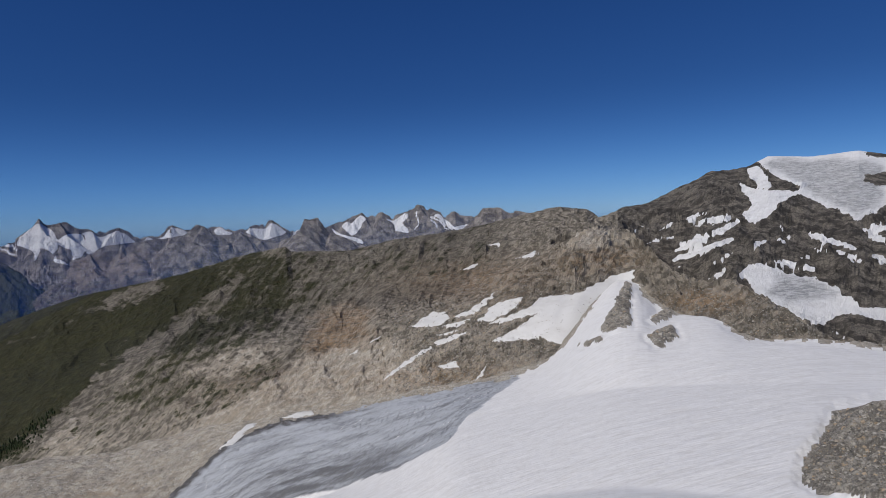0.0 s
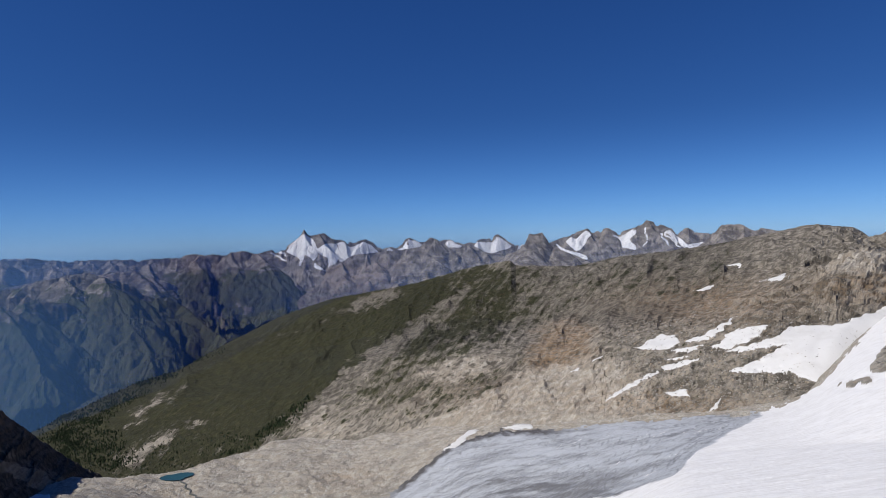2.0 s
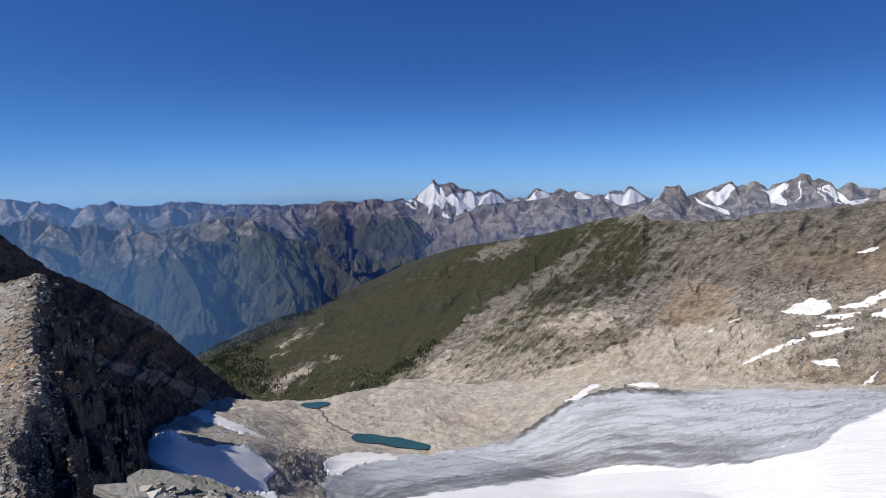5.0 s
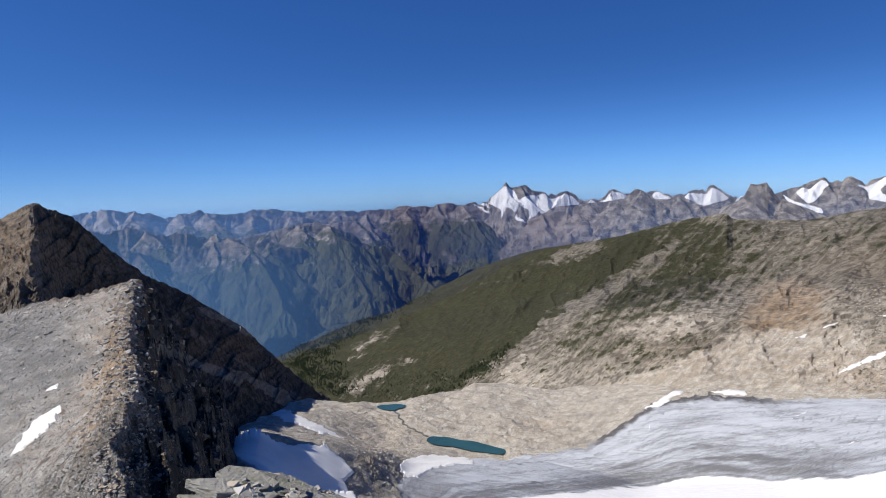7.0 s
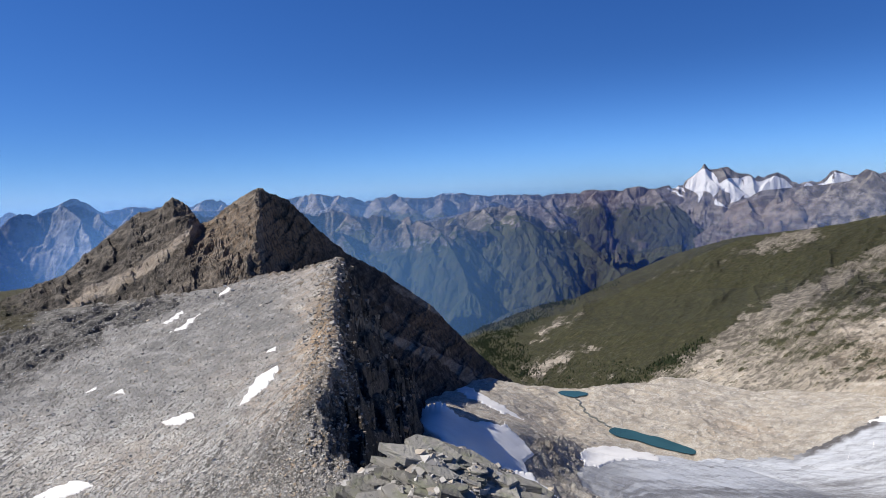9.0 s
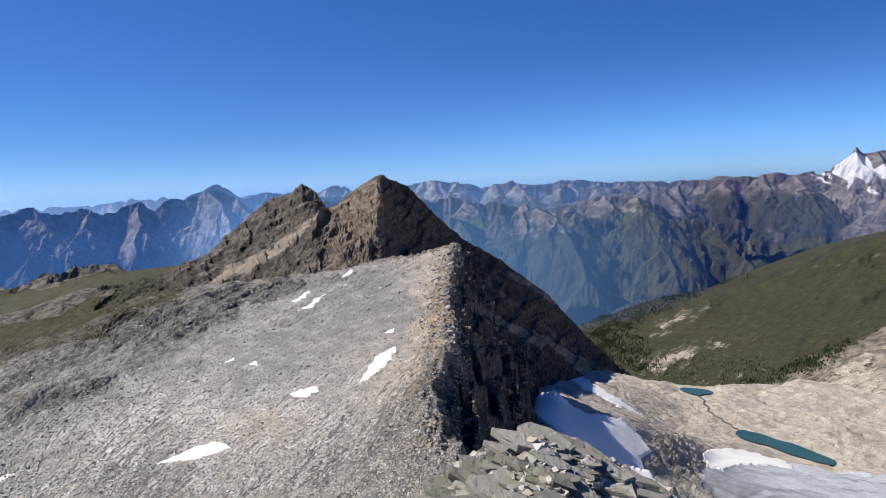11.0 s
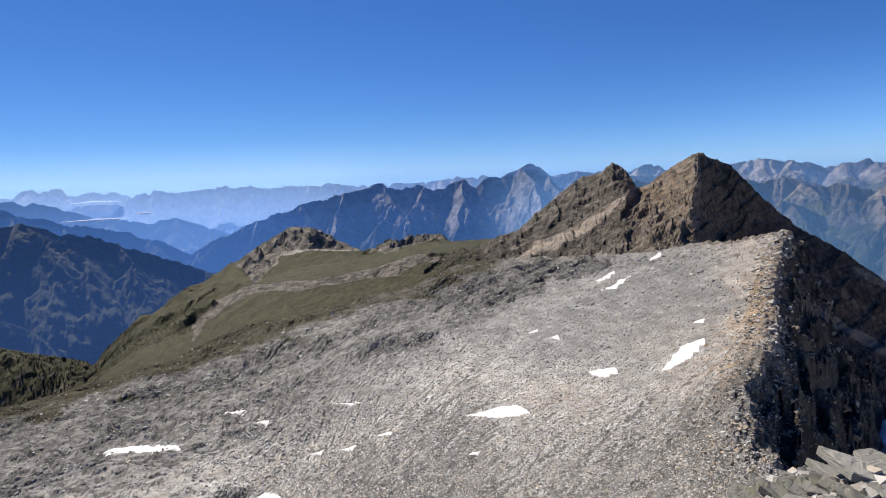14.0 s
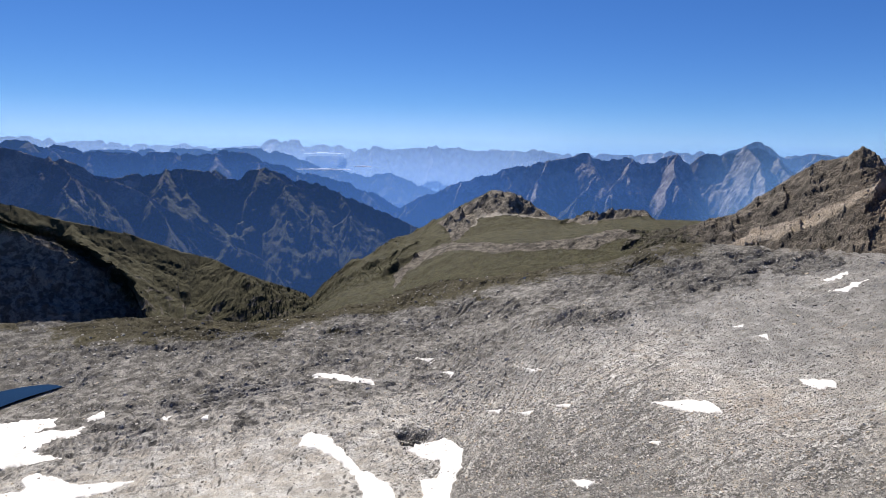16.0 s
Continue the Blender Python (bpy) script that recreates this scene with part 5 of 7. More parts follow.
def range_object(name, label, a0, a1, step, crest, depth_m, foot, rows, spacing, masks, seed, back=500, lean=0.0, steep=1.0, jag=0.6, rock=None, carve=None, pieces=None):
    """One mountain or chain: a ribbed face below its crest, and the back slope."""
    def low(a):
        r, z = crest(a)
        return r - depth_m, np.full_like(r, foot)

    def half(a):
        r, z = crest(a)
        return r - depth_m * 0.40, z + (foot - z) * 0.55

    def behind(a):
        r, z = crest(a)
        return np.minimum(r + back, 4960), z - back * 0.7

    def relief(sh):
        out = ribbed(sh, crest, foot, depth_m, spacing, seed, lean, steep)
        top_r, top_z = crest(sh.a)
        skyline = np.degrees(np.arctan2(top_z, top_r)) + 0.16 * jag * (ridged(sh.a / 0.9, sh.a * 0 + 1.3, 4, 0.55, seed + 31) - 0.3)
        edge = top_r * np.tan(np.radians(skyline)) - top_z
        out = out + np.exp(-((sh.S - 2) / 0.12) ** 2) * edge
        return np.minimum(out, sh.R * np.tan(np.radians(skyline)) - sh.Z)
    sh = Sheet(name, a0, a1, step, [low, half, crest, behind], [rows // 3, rows // 2, 3], relief, rough=0.45)
    if carve:
        carve(sh)
    dent = blurred(sh.Z, 5) - sh.Z
    sh.hollow = dent / max(float(dent.std()), 1e-6)
    sh.steepness = smooth(*np.percentile(sh.slope, (25, 85)), blurred(sh.slope, 1))
    sh.mottle = fbm(sh.A / 1.1, sh.E / 0.55, 6, 0.66, seed + 40)
    zero = 0 * sh.R
    mk = {"grass": zero, "warm": zero, "scree": zero, "snow": zero}
    mk.update({k: np.clip(m, 0, 1) for k, m in masks(sh).items()})
    if pieces:
        return split(sh, name, label, "mountain", rock or ROCK_FAR, mk, *pieces(sh))
    return tagged(sh.mesh(name, rock or ROCK_FAR, mk), label, "mountain")


def alpine(s, woods, meadow, bare):
    """Grass below the bare heights, thinning on steep ribs; the three angles are the tree line, the meadow's edge and bare rock."""
    return 0.95 * smooth(meadow, woods, s.E) + 0.62 * smooth(bare, meadow, s.E) * (1 - 0.75 * s.steepness) + 0.5 * s.mottle


# wooded wall of the main valley
range_object("wooded_mountain", "steep dark wooded mountainside above a deep valley", 30, 76, 0.1,
             rise([(80, -3.6), (70, -3.6), (66.5, -4.2), (65.3, -3.6), (62.2, -4.6), (60.4, -3.7), (57.4, -3.0), (55.8, -3.6), (54.0, -3.4), (52.9, -4.0), (51.4, -4.2), (50.0, -5.0), (47.8, -6.0), (46.5, -7.3), (44.7, -9.5), (42, -9.6), (40.5, -9.1), (37.3, -8), (33, -6.8), (28, -6)], [(80, 3350), (52, 3400), (28, 3500)]),
             660, -860, 140, 190, lambda s: {"grass": alpine(s, -7.5, -4.8, -2.5) + 0.1, "warm": 0.25 * smooth(-5.5, -3.5, s.E), "scree": 0.75 * smooth(0.9, 2.0, s.hollow + 1.2 * s.mottle)}, 1, lean=-0.55, steep=1.0, rock=ROCK_WOOD)
range_object("green_mountain", "green and brown mountain with a long falling spur", 32, 80, 0.1,
             rise([(80, -1.6), (72, -1.5), (69.2, -1.2), (67.0, -2.2), (65.3, -1.6), (63.2, -2.4), (61.6, -2.3), (59.9, -2.6), (58.6, -2.4), (56.4, -3.2), (54.8, -2.6), (52.0, -2.2), (50.1, -1.8), (48.3, -2.5), (45.3, -3.7), (44.0, -4.3), (42.7, -5.2), (41.1, -6.9), (39.5, -8.2), (32, -10)], [(80, 3620), (32, 3620)]),
             700, -860, 110, 190, lambda s: {"grass": alpine(s, -6.0, -3.2, -1.6), "warm": 0.5 * smooth(-3.8, -2.4, s.E) * smooth(55, 60, s.A), "scree": 0.6 * smooth(0.5, 1.6, s.hollow + s.mottle) * smooth(-5, -3, s.E)}, 4, lean=-0.5, steep=0.85)
range_object("green_spur", "green and rust-brown spur above the valley head", 26, 58, 0.1,
             rise([(58, -3), (52, -2.3), (49.0, -2.1), (46.6, -1.9), (45.0, -2.6), (43.6, -3.2), (41.1, -4.8), (39.5, -5.6), (36, -5.6), (30, -6.2), (26, -7)], [(58, 3950), (26, 3950)]),
             620, -800, 100, 170, lambda s: {"grass": alpine(s, -5.5, -2.8, -1.2), "warm": 0.4 * smooth(-3.4, -2.2, s.E), "scree": 0.6 * smooth(0.5, 1.6, s.hollow + s.mottle)}, 8, lean=0.45, steep=0.8)
range_object("brown_mountain", "brown rocky mountain in front of the snow peaks", -14, 40, 0.1,
             rise([(40, -6.5), (36, -5.6), (33.5, -4.66), (31.5, -3.46), (30.4, -2.21), (28.4, -1.24), (26.3, -1.09), (23.7, -0.85), (22.4, -0.72), (21.4, 0.18), (20.3, -0.26), (19.1, -0.96), (18.0, -0.63), (16.5, -1.28), (15.0, -1.82), (13.0, -1.1), (12.4, 0.25), (11.9, 0.15), (11.2, 0.32), (10.5, -0.55), (9.3, -1.43), (8.1, -1.95), (6.7, -2.71),
                   (3.5, -2.6), (0, -2.2), (-2, -1.2), (-3.0, -0.2), (-3.7, 0.55), (-5.1, 0.5), (-6.6, 0.18), (-7.7, -0.1), (-14, -1.5)], [(40, 4000), (-14, 4000)]),
             520, -700, 100, 150, lambda s: {"grass": 0.45 * smooth(-2.4, -4.5, s.E) * (1 - 0.5 * s.steepness) + 0.3 * s.mottle, "warm": 0.35 * smooth(-1, -2.5, s.E) * smooth(22, 27, s.A), "scree": 0.85 * smooth(0.2, 1.4, s.hollow + s.mottle) * smooth(-1.0, -2.2, s.E),
                                             "snow": 0.9 * smooth(1.2, 1.7, s.hollow + 2.2 * s.mottle) * smooth(-2.0, -1.2, s.E) * smooth(12, 15, s.A) * (1 - smooth(21, 24, s.A))}, 7, lean=0.4, steep=0.8, jag=0.3)
FAR_SNOW = [[(37.8, -0.72), (37.0, -0.99), (37.3, -1.59), (37.7, -2.23), (37.9, -1.97)], [(32.8, 0.85), (33.4, 0.3), (34.0, -0.1), (34.2, -0.82), (33.4, -1.35), (33.1, -2.13), (32.8, -1.11), (32.3, -1.38), (32.0, -1.75), (31.4, -0.64), (31.9, 0.14), (32.2, 0.60)],
            [(30.8, -0.15), (31.4, -0.49), (31.4, -1.05), (30.7, -1.43), (30.7, -2.2), (30.0, -1.97), (29.6, -1.46), (29.9, -0.68), (30.1, -0.16)], [(30.0, 0.4), (28.8, 0.4), (28.3, 0.2), (27.5, 0.4), (26.5, 0.0), (26.0, -0.5), (26.0, -1.1), (27.3, -1.17), (28.1, -1.25), (28.9, -1.74), (29.6, -1.82), (29.8, -0.94)],
            [(26.0, -0.6), (24.7, -0.36), (24.2, 0.15), (23.3, 0.4), (22.4, 0.0), (22.0, -0.9), (24.0, -1.2), (26.0, -1.4)], [(20.6, 0.1), (19.6, 0.2), (18.8, -0.15), (18.2, -0.4), (18.2, -1.0), (19.8, -0.8)],
            [(18.0, -0.4), (17.0, -0.1), (16.2, 0.18), (15.2, 0.42), (14.7, 0.0), (14.0, -0.4), (13.6, -0.68), (14.2, -1.07), (15.5, -1.4), (16.3, -1.54), (16.8, -1.02)], [(10.3, -0.50), (9.7, -1.0), (8.4, -1.5), (7.4, -1.9), (7.2, -2.31), (8.4, -2.0), (9.6, -1.55)],
            [(9.4, -0.18), (9.0, 0.05), (8.3, -0.4), (7.5, 0.6), (6.9, 0.55), (6.5, 0.14), (7.1, -0.24), (7.7, -1.11), (8.2, -1.45), (8.8, -0.94)], [(5.0, -0.14), (4.1, -0.0), (3.4, 0.5), (2.9, 0.70), (3.1, 0.05), (3.7, -0.57), (3.2, -1.06), (3.1, -1.54), (4.1, -1.28), (4.6, -0.55)],
            [(1.7, 1.1), (1.2, 1.0), (0.6, 0.6), (0.6, 0.40), (1.4, 0.45)], [(0.8, 0.08), (0.3, 0.2), (-0.5, -0.6), (-1.2, -1.10), (-0.9, -1.38), (0.1, -0.65)], [(-0.9, -1.10), (-1.6, -1.0), (-2.4, -0.90), (-2.0, -1.3), (-1.4, -1.48)]]
FAR_STREAKS = [(2.3, 0.5, 2.1, -0.4, 0.12), (2.1, -0.4, 2.4, -1.2, 0.10), (1.0, -0.1, 0.6, -1.1, 0.12), (0.9, 0.0, -0.6, -1.4, 0.10), (13.5, -1.2, 12.6, -0.45, 0.12), (36.5, -1.0, 35.0, -1.9, 0.13), (35.6, -0.8, 34.3, -1.6, 0.13), (35.0, -0.6, 34.2, -1.2, 0.13), (31.9, -1.9, 31.2, -2.6, 0.12)]
range_object("snow_mountain", "sharp snow-covered peak above a chain of glaciers", -9, 41, 0.085,
             rise([(41, -0.9), (39.3, -0.92), (38.6, -0.84), (37.9, -0.56), (36.9, -0.89), (35.4, -0.53), (34.4, -0.41), (33.9, -0.07), (33.1, 0.53), (32.7, 1.2), (32.4, 0.71), (31.9, 0.6), (31.6, 0.85), (30.9, 0.78), (30.4, 0.36), (30.0, 0.19), (28.8, 0.16), (28.3, -0.11), (27.3, 0.18), (26.5, -0.26), (25.8, -0.79), (24.7, -0.56), (24.2, -0.06), (23.3, 0.18),
                   (22.4, -0.26), (20.6, -0.1), (19.6, -0.02), (18.4, -0.57), (17.0, -0.19), (16.0, 0.09), (15.2, 0.28), (14.7, -0.09), (13.7, -0.78), (10.4, -0.56), (9.0, -0.04), (7.3, 0.56), (6.6, 0.24), (5.5, 0.55), (4.7, 0.09), (3.4, 0.44), (2.2, 1.1), (1.6, 0.91), (0.5, 0.45), (-0.3, 0.14), (-1.1, 0.35), (-1.8, -0.09), (-2.4, -0.15), (-4, -0.3), (-9, -0.5)], [(41, 4300), (-9, 4300)]),
             450, -700, 110, 105, lambda s: {"snow": np.maximum(zone(s.A, s.E, FAR_SNOW, 0.10, 0.18) - 0.6 * smooth(0.7, 1.6, -s.hollow - 1.2 * s.mottle), streak_mask(s.A, s.E, FAR_STREAKS, 0.05)), "scree": 0.8 * smooth(-1.4, -3.0, s.E) * smooth(0.0, 1.2, s.hollow + s.mottle), "grass": 0.5 * smooth(-2.8, -4.5, s.E)}, 2, back=250, jag=0.25)
range_object("bare_range", "bare grey-brown range beyond the valley", 26, 86, 0.095,
             rise([(86, -1.0), (81.7, -0.7), (77, -0.9), (76.3, -0.5), (75.4, -0.15), (74.5, -0.5), (73.4, -0.8), (69.8, -0.7), (68.0, -0.35), (66.8, -0.1), (65.2, -0.5), (64.6, -0.4), (63.8, -0.5), (62.3, -1.1), (61.3, -0.7), (60.4, -0.75), (59.5, -0.45), (58.8, -0.8), (57.1, -1.0), (55.2, -1.1), (54, -1.5), (52.2, -1.3), (50, -1.6), (48.1, -1.4), (46, -1.5), (44, -1.2), (42, -0.65), (40, -0.75), (37.9, -0.6), (36, -0.9), (34, -1.9), (31, -3.2), (26, -5)],
                  [(86, 4150), (26, 4200)]),
             560, -700, 110, 150, lambda s: {"grass": 0.15 + 0.8 * smooth(-1.2, -3.2, s.E) * (1 - 0.45 * s.steepness) + 0.5 * s.mottle, "warm": 0.2 * smooth(-0.2, 0.3, s.mottle), "scree": 0.7 * smooth(0.4, 1.5, s.hollow + s.mottle), "snow": 0.9 * smooth(1.5, 2.0, s.hollow + 2.0 * s.mottle) * smooth(-1.3, -0.8, s.E)}, 11, back=300, lean=-0.3, steep=0.8, jag=0.7)
range_object("horizon_range", "pale blue range along the horizon", -45, 158, 0.16,
             rise([(-50, -0.9), (35, -0.9), (46, -1.0), (50, -0.9), (52.0, -0.85), (53.2, -0.7), (54.2, -0.5), (54.8, -0.65), (55.6, -0.55), (56.4, -0.9), (60, -1), (81, -0.92), (89.0, -1.0), (89.9, -0.7), (91.7, -0.98), (92.4, -0.66), (93.5, -0.97), (96.3, -1.19), (98.7, -1.1), (101.6, -1.17), (102.8, -1.09), (103.1, -0.8), (106.1, -1.06), (107.1, -0.93), (109.7, -1.08), (110.7, -0.9),
                   (120.1, -1.21), (121.3, -0.78), (122.3, -0.85), (122.8, -0.61), (124.0, -1.07), (124.8, -0.3), (125.2, -0.4), (125.9, -0.37), (126.3, -0.52), (126.7, -0.33), (127.5, -0.44), (127.9, -0.93), (129.5, -0.95), (130.9, -1.16), (133.3, -1.0), (134.0, -0.73), (135.3, -1.03), (137.6, -0.92), (139.3, -0.85), (140.2, -0.64), (141.0, -0.74), (143.5, -0.77), (143.8, -0.48), (144.2, -0.78), (144.7, -0.45), (145.3, -0.38), (146.9, -0.53), (170, -0.8)], [(-50, 4780), (170, 4780)]),
             200, -420, 40, 90, lambda s: {"snow": 0.8 * blob(s, 54.5, -0.6, 1.0, 0.2)}, 5, back=150, jag=0.8)

# ---- ranges to the south ----
range_object("misty_range", "jagged blue range rising out of valley mist", 92, 128, 0.1,
             rise([(128, -5.0), (123.5, -3.8), (121.8, -2.93), (120.8, -1.92), (119.6, -1.15), (118.3, -0.78), (116.8, -1.11), (115.8, -0.99), (114.3, -0.91), (112.7, -0.68), (112.0, -0.97), (110.7, -0.75), (109.7, -1.08), (107.1, -1.08), (106.1, -1.06), (103.1, -0.95), (102.1, -1.33), (100.6, -1.79), (92, -2.4)], [(128, 4480), (92, 4480)]),
             260, -560, 70, 75, lambda s: {"grass": 0.4 * smooth(-2, -4, s.E), "scree": 0.4 * smooth(0.5, 1.5, s.hollow)}, 37, back=200, steep=1.3, jag=1.1, rock=ROCK_BLUE)
range_object("craggy_range", "craggy blue-grey range with steep ribs", 66, 121, 0.1,
             rise([(121, -8.5), (116.8, -6.9), (114.2, -5.4), (108.6, -3.2), (104.1, -2.1), (101, -1.6), (99.2, -1.0), (97.5, -1.6), (95.8, -1.3), (94.6, -1.8), (93.5, -1.6), (92.6, -1.2), (91.7, -1.0), (90.7, -1.8), (90.0, -1.2), (89.3, -0.8), (88.6, -0.95), (87.8, -0.3), (87.2, -0.5), (86.8, -0.3), (85.7, 0.2), (84.6, -0.4), (83.6, -1.2), (81.7, -0.7), (79.8, -1.0), (66, -2.0)],
                  [(121, 3300), (100, 3600), (66, 3900)]),
             950, -860, 150, 190, lambda s: {"grass": 0.85 * smooth(-3.2, -6, s.E) + 0.25 * smooth(104, 112, s.A) + 0.35 * s.mottle - 0.3 * s.steepness, "scree": 0.7 * smooth(0.3, 1.4, s.hollow + 0.8 * s.mottle) * smooth(-6.5, -4, s.E)}, 13, lean=0.1, steep=1.25, jag=0.8, rock=ROCK_BLUE,
             pieces=lambda s: ([("rock_crest", "bare ribbed rock crest", s.S > 1.25)], "wooded_foot", "blue-green lower slope"))


def steep_bowl(sh):
    """A wide rock bowl whose wall stands too steep for the sun."""
    w = zone(sh.A, sh.E, [[(147.4, -6.6), (146.4, -7.2), (143.9, -8.1), (142.0, -9.4), (140.1, -11.1), (138.8, -12.6), (138.2, -16.4), (137.6, -21), (160, -21), (160, -6)]], 0.5, 0.35) * (sh.S < 2)
    edge = sh.R[np.argmin(np.abs(sh.S[:, 0] - 2))]
    sh.R = sh.R + 0.60 * w * (edge - sh.R)
    sh.X, sh.Y = -sh.R * np.sin(np.radians(sh.A)), sh.R * np.cos(np.radians(sh.A))
    sh.E = np.degrees(np.arctan2(sh.Z, sh.R))


BOWL = [[(160, -6.5), (145, -8), (141, -11), (138.5, -15), (139, -18), (160, -18)]]
range_object("left_spur", "dark mountain spur with grassy top", 119, 160, 0.1,
             rise([(119, -18.5), (121.5, -16.6), (123.0, -15.3), (124.5, -14.0), (127.5, -12.9), (130.4, -11.8), (132.2, -10.7), (134.9, -9.85), (137.5, -8.8), (139.9, -7.7), (141.5, -7.4), (143.4, -6.9), (145.2, -6.1), (147.3, -5.3), (155, -4), (170, -4)], [(119, 1900), (135, 1600), (170, 1500)]),
             640, -480, 150, 170, lambda s: {"grass": (0.75 + 0.25 * smooth(1.0, 1.7, s.S) + 0.5 * s.mottle - 0.2 * s.steepness) * (1 - 0.75 * zone(s.A, s.E, BOWL, 0.8, 0.8)), "scree": 0.25 * zone(s.A, s.E, BOWL, 0.8, 0.8) + 0.2 * smooth(0.8, 1.8, s.hollow), "warm": 0.3 * smooth(1.2, 2, s.S)}, 17, lean=-0.5, steep=0.6, jag=0.5, carve=steep_bowl, rock=ROCK_ALP,
             pieces=lambda s: ([("rock_bowl", "steep shaded rock bowl", (s.A > 138) & (s.S < 1.75))], "grassy_back", "olive-brown grassy back"))
range_object("shadow_ridge", "dark blue shaded ridge falling into the valley", 126, 160, 0.1,
             rise([(126, -12), (128.9, -10.4), (132.1, -8.8), (133.9, -7.5), (135.2, -6.75), (136.8, -5.4), (138.5, -4.4), (140.4, -3.5), (141.6, -2.8), (142.7, -2.3), (143.8, -1.7), (144.9, -1.85), (145.9, -1.5), (146.9, -1.3), (155, -0.8), (170, -0.8)], [(126, 2300), (145, 2150), (170, 2100)]),
             620, -680, 130, 170, lambda s: {"grass": alpine(s, -8, -5, -1.5) - 0.1, "scree": 0.7 * smooth(0.7, 1.8, s.hollow + s.mottle)}, 43, lean=-0.5, steep=1.35, rock=ROCK_WOOD)
range_object("valley_mountain", "broad shadowed mountain with wooded lower slopes", 110, 160, 0.1,
             rise([(110, -10.5), (113.1, -8.7), (114.4, -8.06), (116.8, -6.95), (119.3, -5.95), (121.9, -4.69), (123.3, -4.04), (125.3, -3.55), (126.7, -3.26), (127.7, -2.83), (129.6, -3.22), (130.3, -3.46), (131.5, -3.85), (132.3, -3.17), (134.1, -2.98), (135.8, -2.88), (137.1, -3.2), (138.6, -3.42), (139.6, -3.77), (141.7, -4.27), (170, -5)], [(110, 2800), (125, 2650), (170, 2700)]),
             600, -760, 160, 230, lambda s: {"grass": 0.72 + 0.5 * smooth(-4.2, -6, s.E) + 0.5 * s.mottle - 0.25 * s.steepness, "scree": np.maximum(1.0 * zone(s.A, s.E, [[(139.0, -3.7), (137.0, -4.2), (135.5, -5.0), (132.5, -4.6), (133.5, -5.3), (136.5, -5.6), (138.2, -5.0)]], 0.25, 0.3), 0.2 * smooth(0.9, 1.9, s.hollow + s.mottle) * smooth(-7.5, -5, s.E)), "warm": 0.3 * smooth(-4.5, -3, s.E)}, 19, lean=-0.25, steep=1.02, jag=0.7, rock=ROCK_WOOD,
             pieces=lambda s: ([("rocky_crest", "sunlit rocky crest", s.S > 1.45)], "wooded_base", "dark wooded lower slope"))
range_object("far_crest", "blue-brown crest behind the shadowed mountain", 122, 160, 0.11,
             rise([(122, -5.0), (125, -3.4), (127.7, -2.48), (130.0, -2.26), (131.8, -1.65), (133.2, -2.04), (134.9, -1.86), (136.6, -1.5), (139.5, -1.84), (141.1, -1.53), (142.3, -1.71), (143.9, -1.12), (145.4, -1.3), (146.9, -1.15), (160, -0.9)], [(122, 3150), (170, 3050)]),
             480, -700, 90, 130, lambda s: {"grass": alpine(s, -5, -3.4, -1.8)}, 47, lean=-0.2, steep=1.1, jag=0.8, rock=ROCK_WOOD)
range_object("blue_ridge", "blue ridge behind the valley", 108, 160, 0.12,
             rise([(108, -8.5), (112, -7.4), (116.3, -6.2), (118.3, -4.92), (120.3, -4.18), (122.3, -3.69), (124.3, -3.2), (126.2, -2.62), (127.7, -2.24), (129.1, -1.62), (130.9, -1.35), (133.2, -1.8), (134.9, -1.49), (137.5, -1.69), (140.3, -1.5), (143.7, -1.0), (146, -0.7), (150, -0.7), (170, -0.8)], [(108, 3550), (170, 3400)]),
             450, -760, 70, 150, lambda s: {"grass": 0.8 + 0.4 * s.mottle}, 23, lean=-0.3)
range_object("low_blue_ridge", "low blue ridge above valley mist", 104, 160, 0.13,
             rise([(104, -7), (109, -6.4), (111.6, -5.34), (112.9, -4.7), (115.3, -3.76), (116.8, -3.18), (119.3, -3.41), (121.3, -2.93), (123.3, -2.6), (124.8, -1.97), (126.2, -1.49), (127.6, -1.22), (129, -1.14), (140, -1.4), (170, -1.0)], [(104, 4050), (170, 3900)]),
             350, -600, 50, 130, lambda s: {"grass": 0.8 + 0.4 * s.mottle}, 29, back=300, lean=-0.2)

# ---- valley floor that reaches the horizon ----
ring = line((-180, 5, -40), (180, 5, -40)), line((-180, 400, -420), (-52, 400, -420), (-51, 300, -700), (180, 300, -700)), line((-180, 4960, FLOOR), (180, 4960, FLOOR))
floor = Sheet("floor", -180, 180, 1.0, ring, [6, 60], lambda sh: 40 * fbm(sh.X / 400, sh.Y / 400, 5) - 120 * smooth(20, 200, sh.R))
ob = floor.mesh("ground", ROCK_FAR, {"grass": 0.85 + 0 * floor.R, "warm": 0 * floor.R, "scree": 0 * floor.R, "snow": 0 * floor.R})
tagged(ob, "green valley floor between the mountains", "ground", kind="structure")


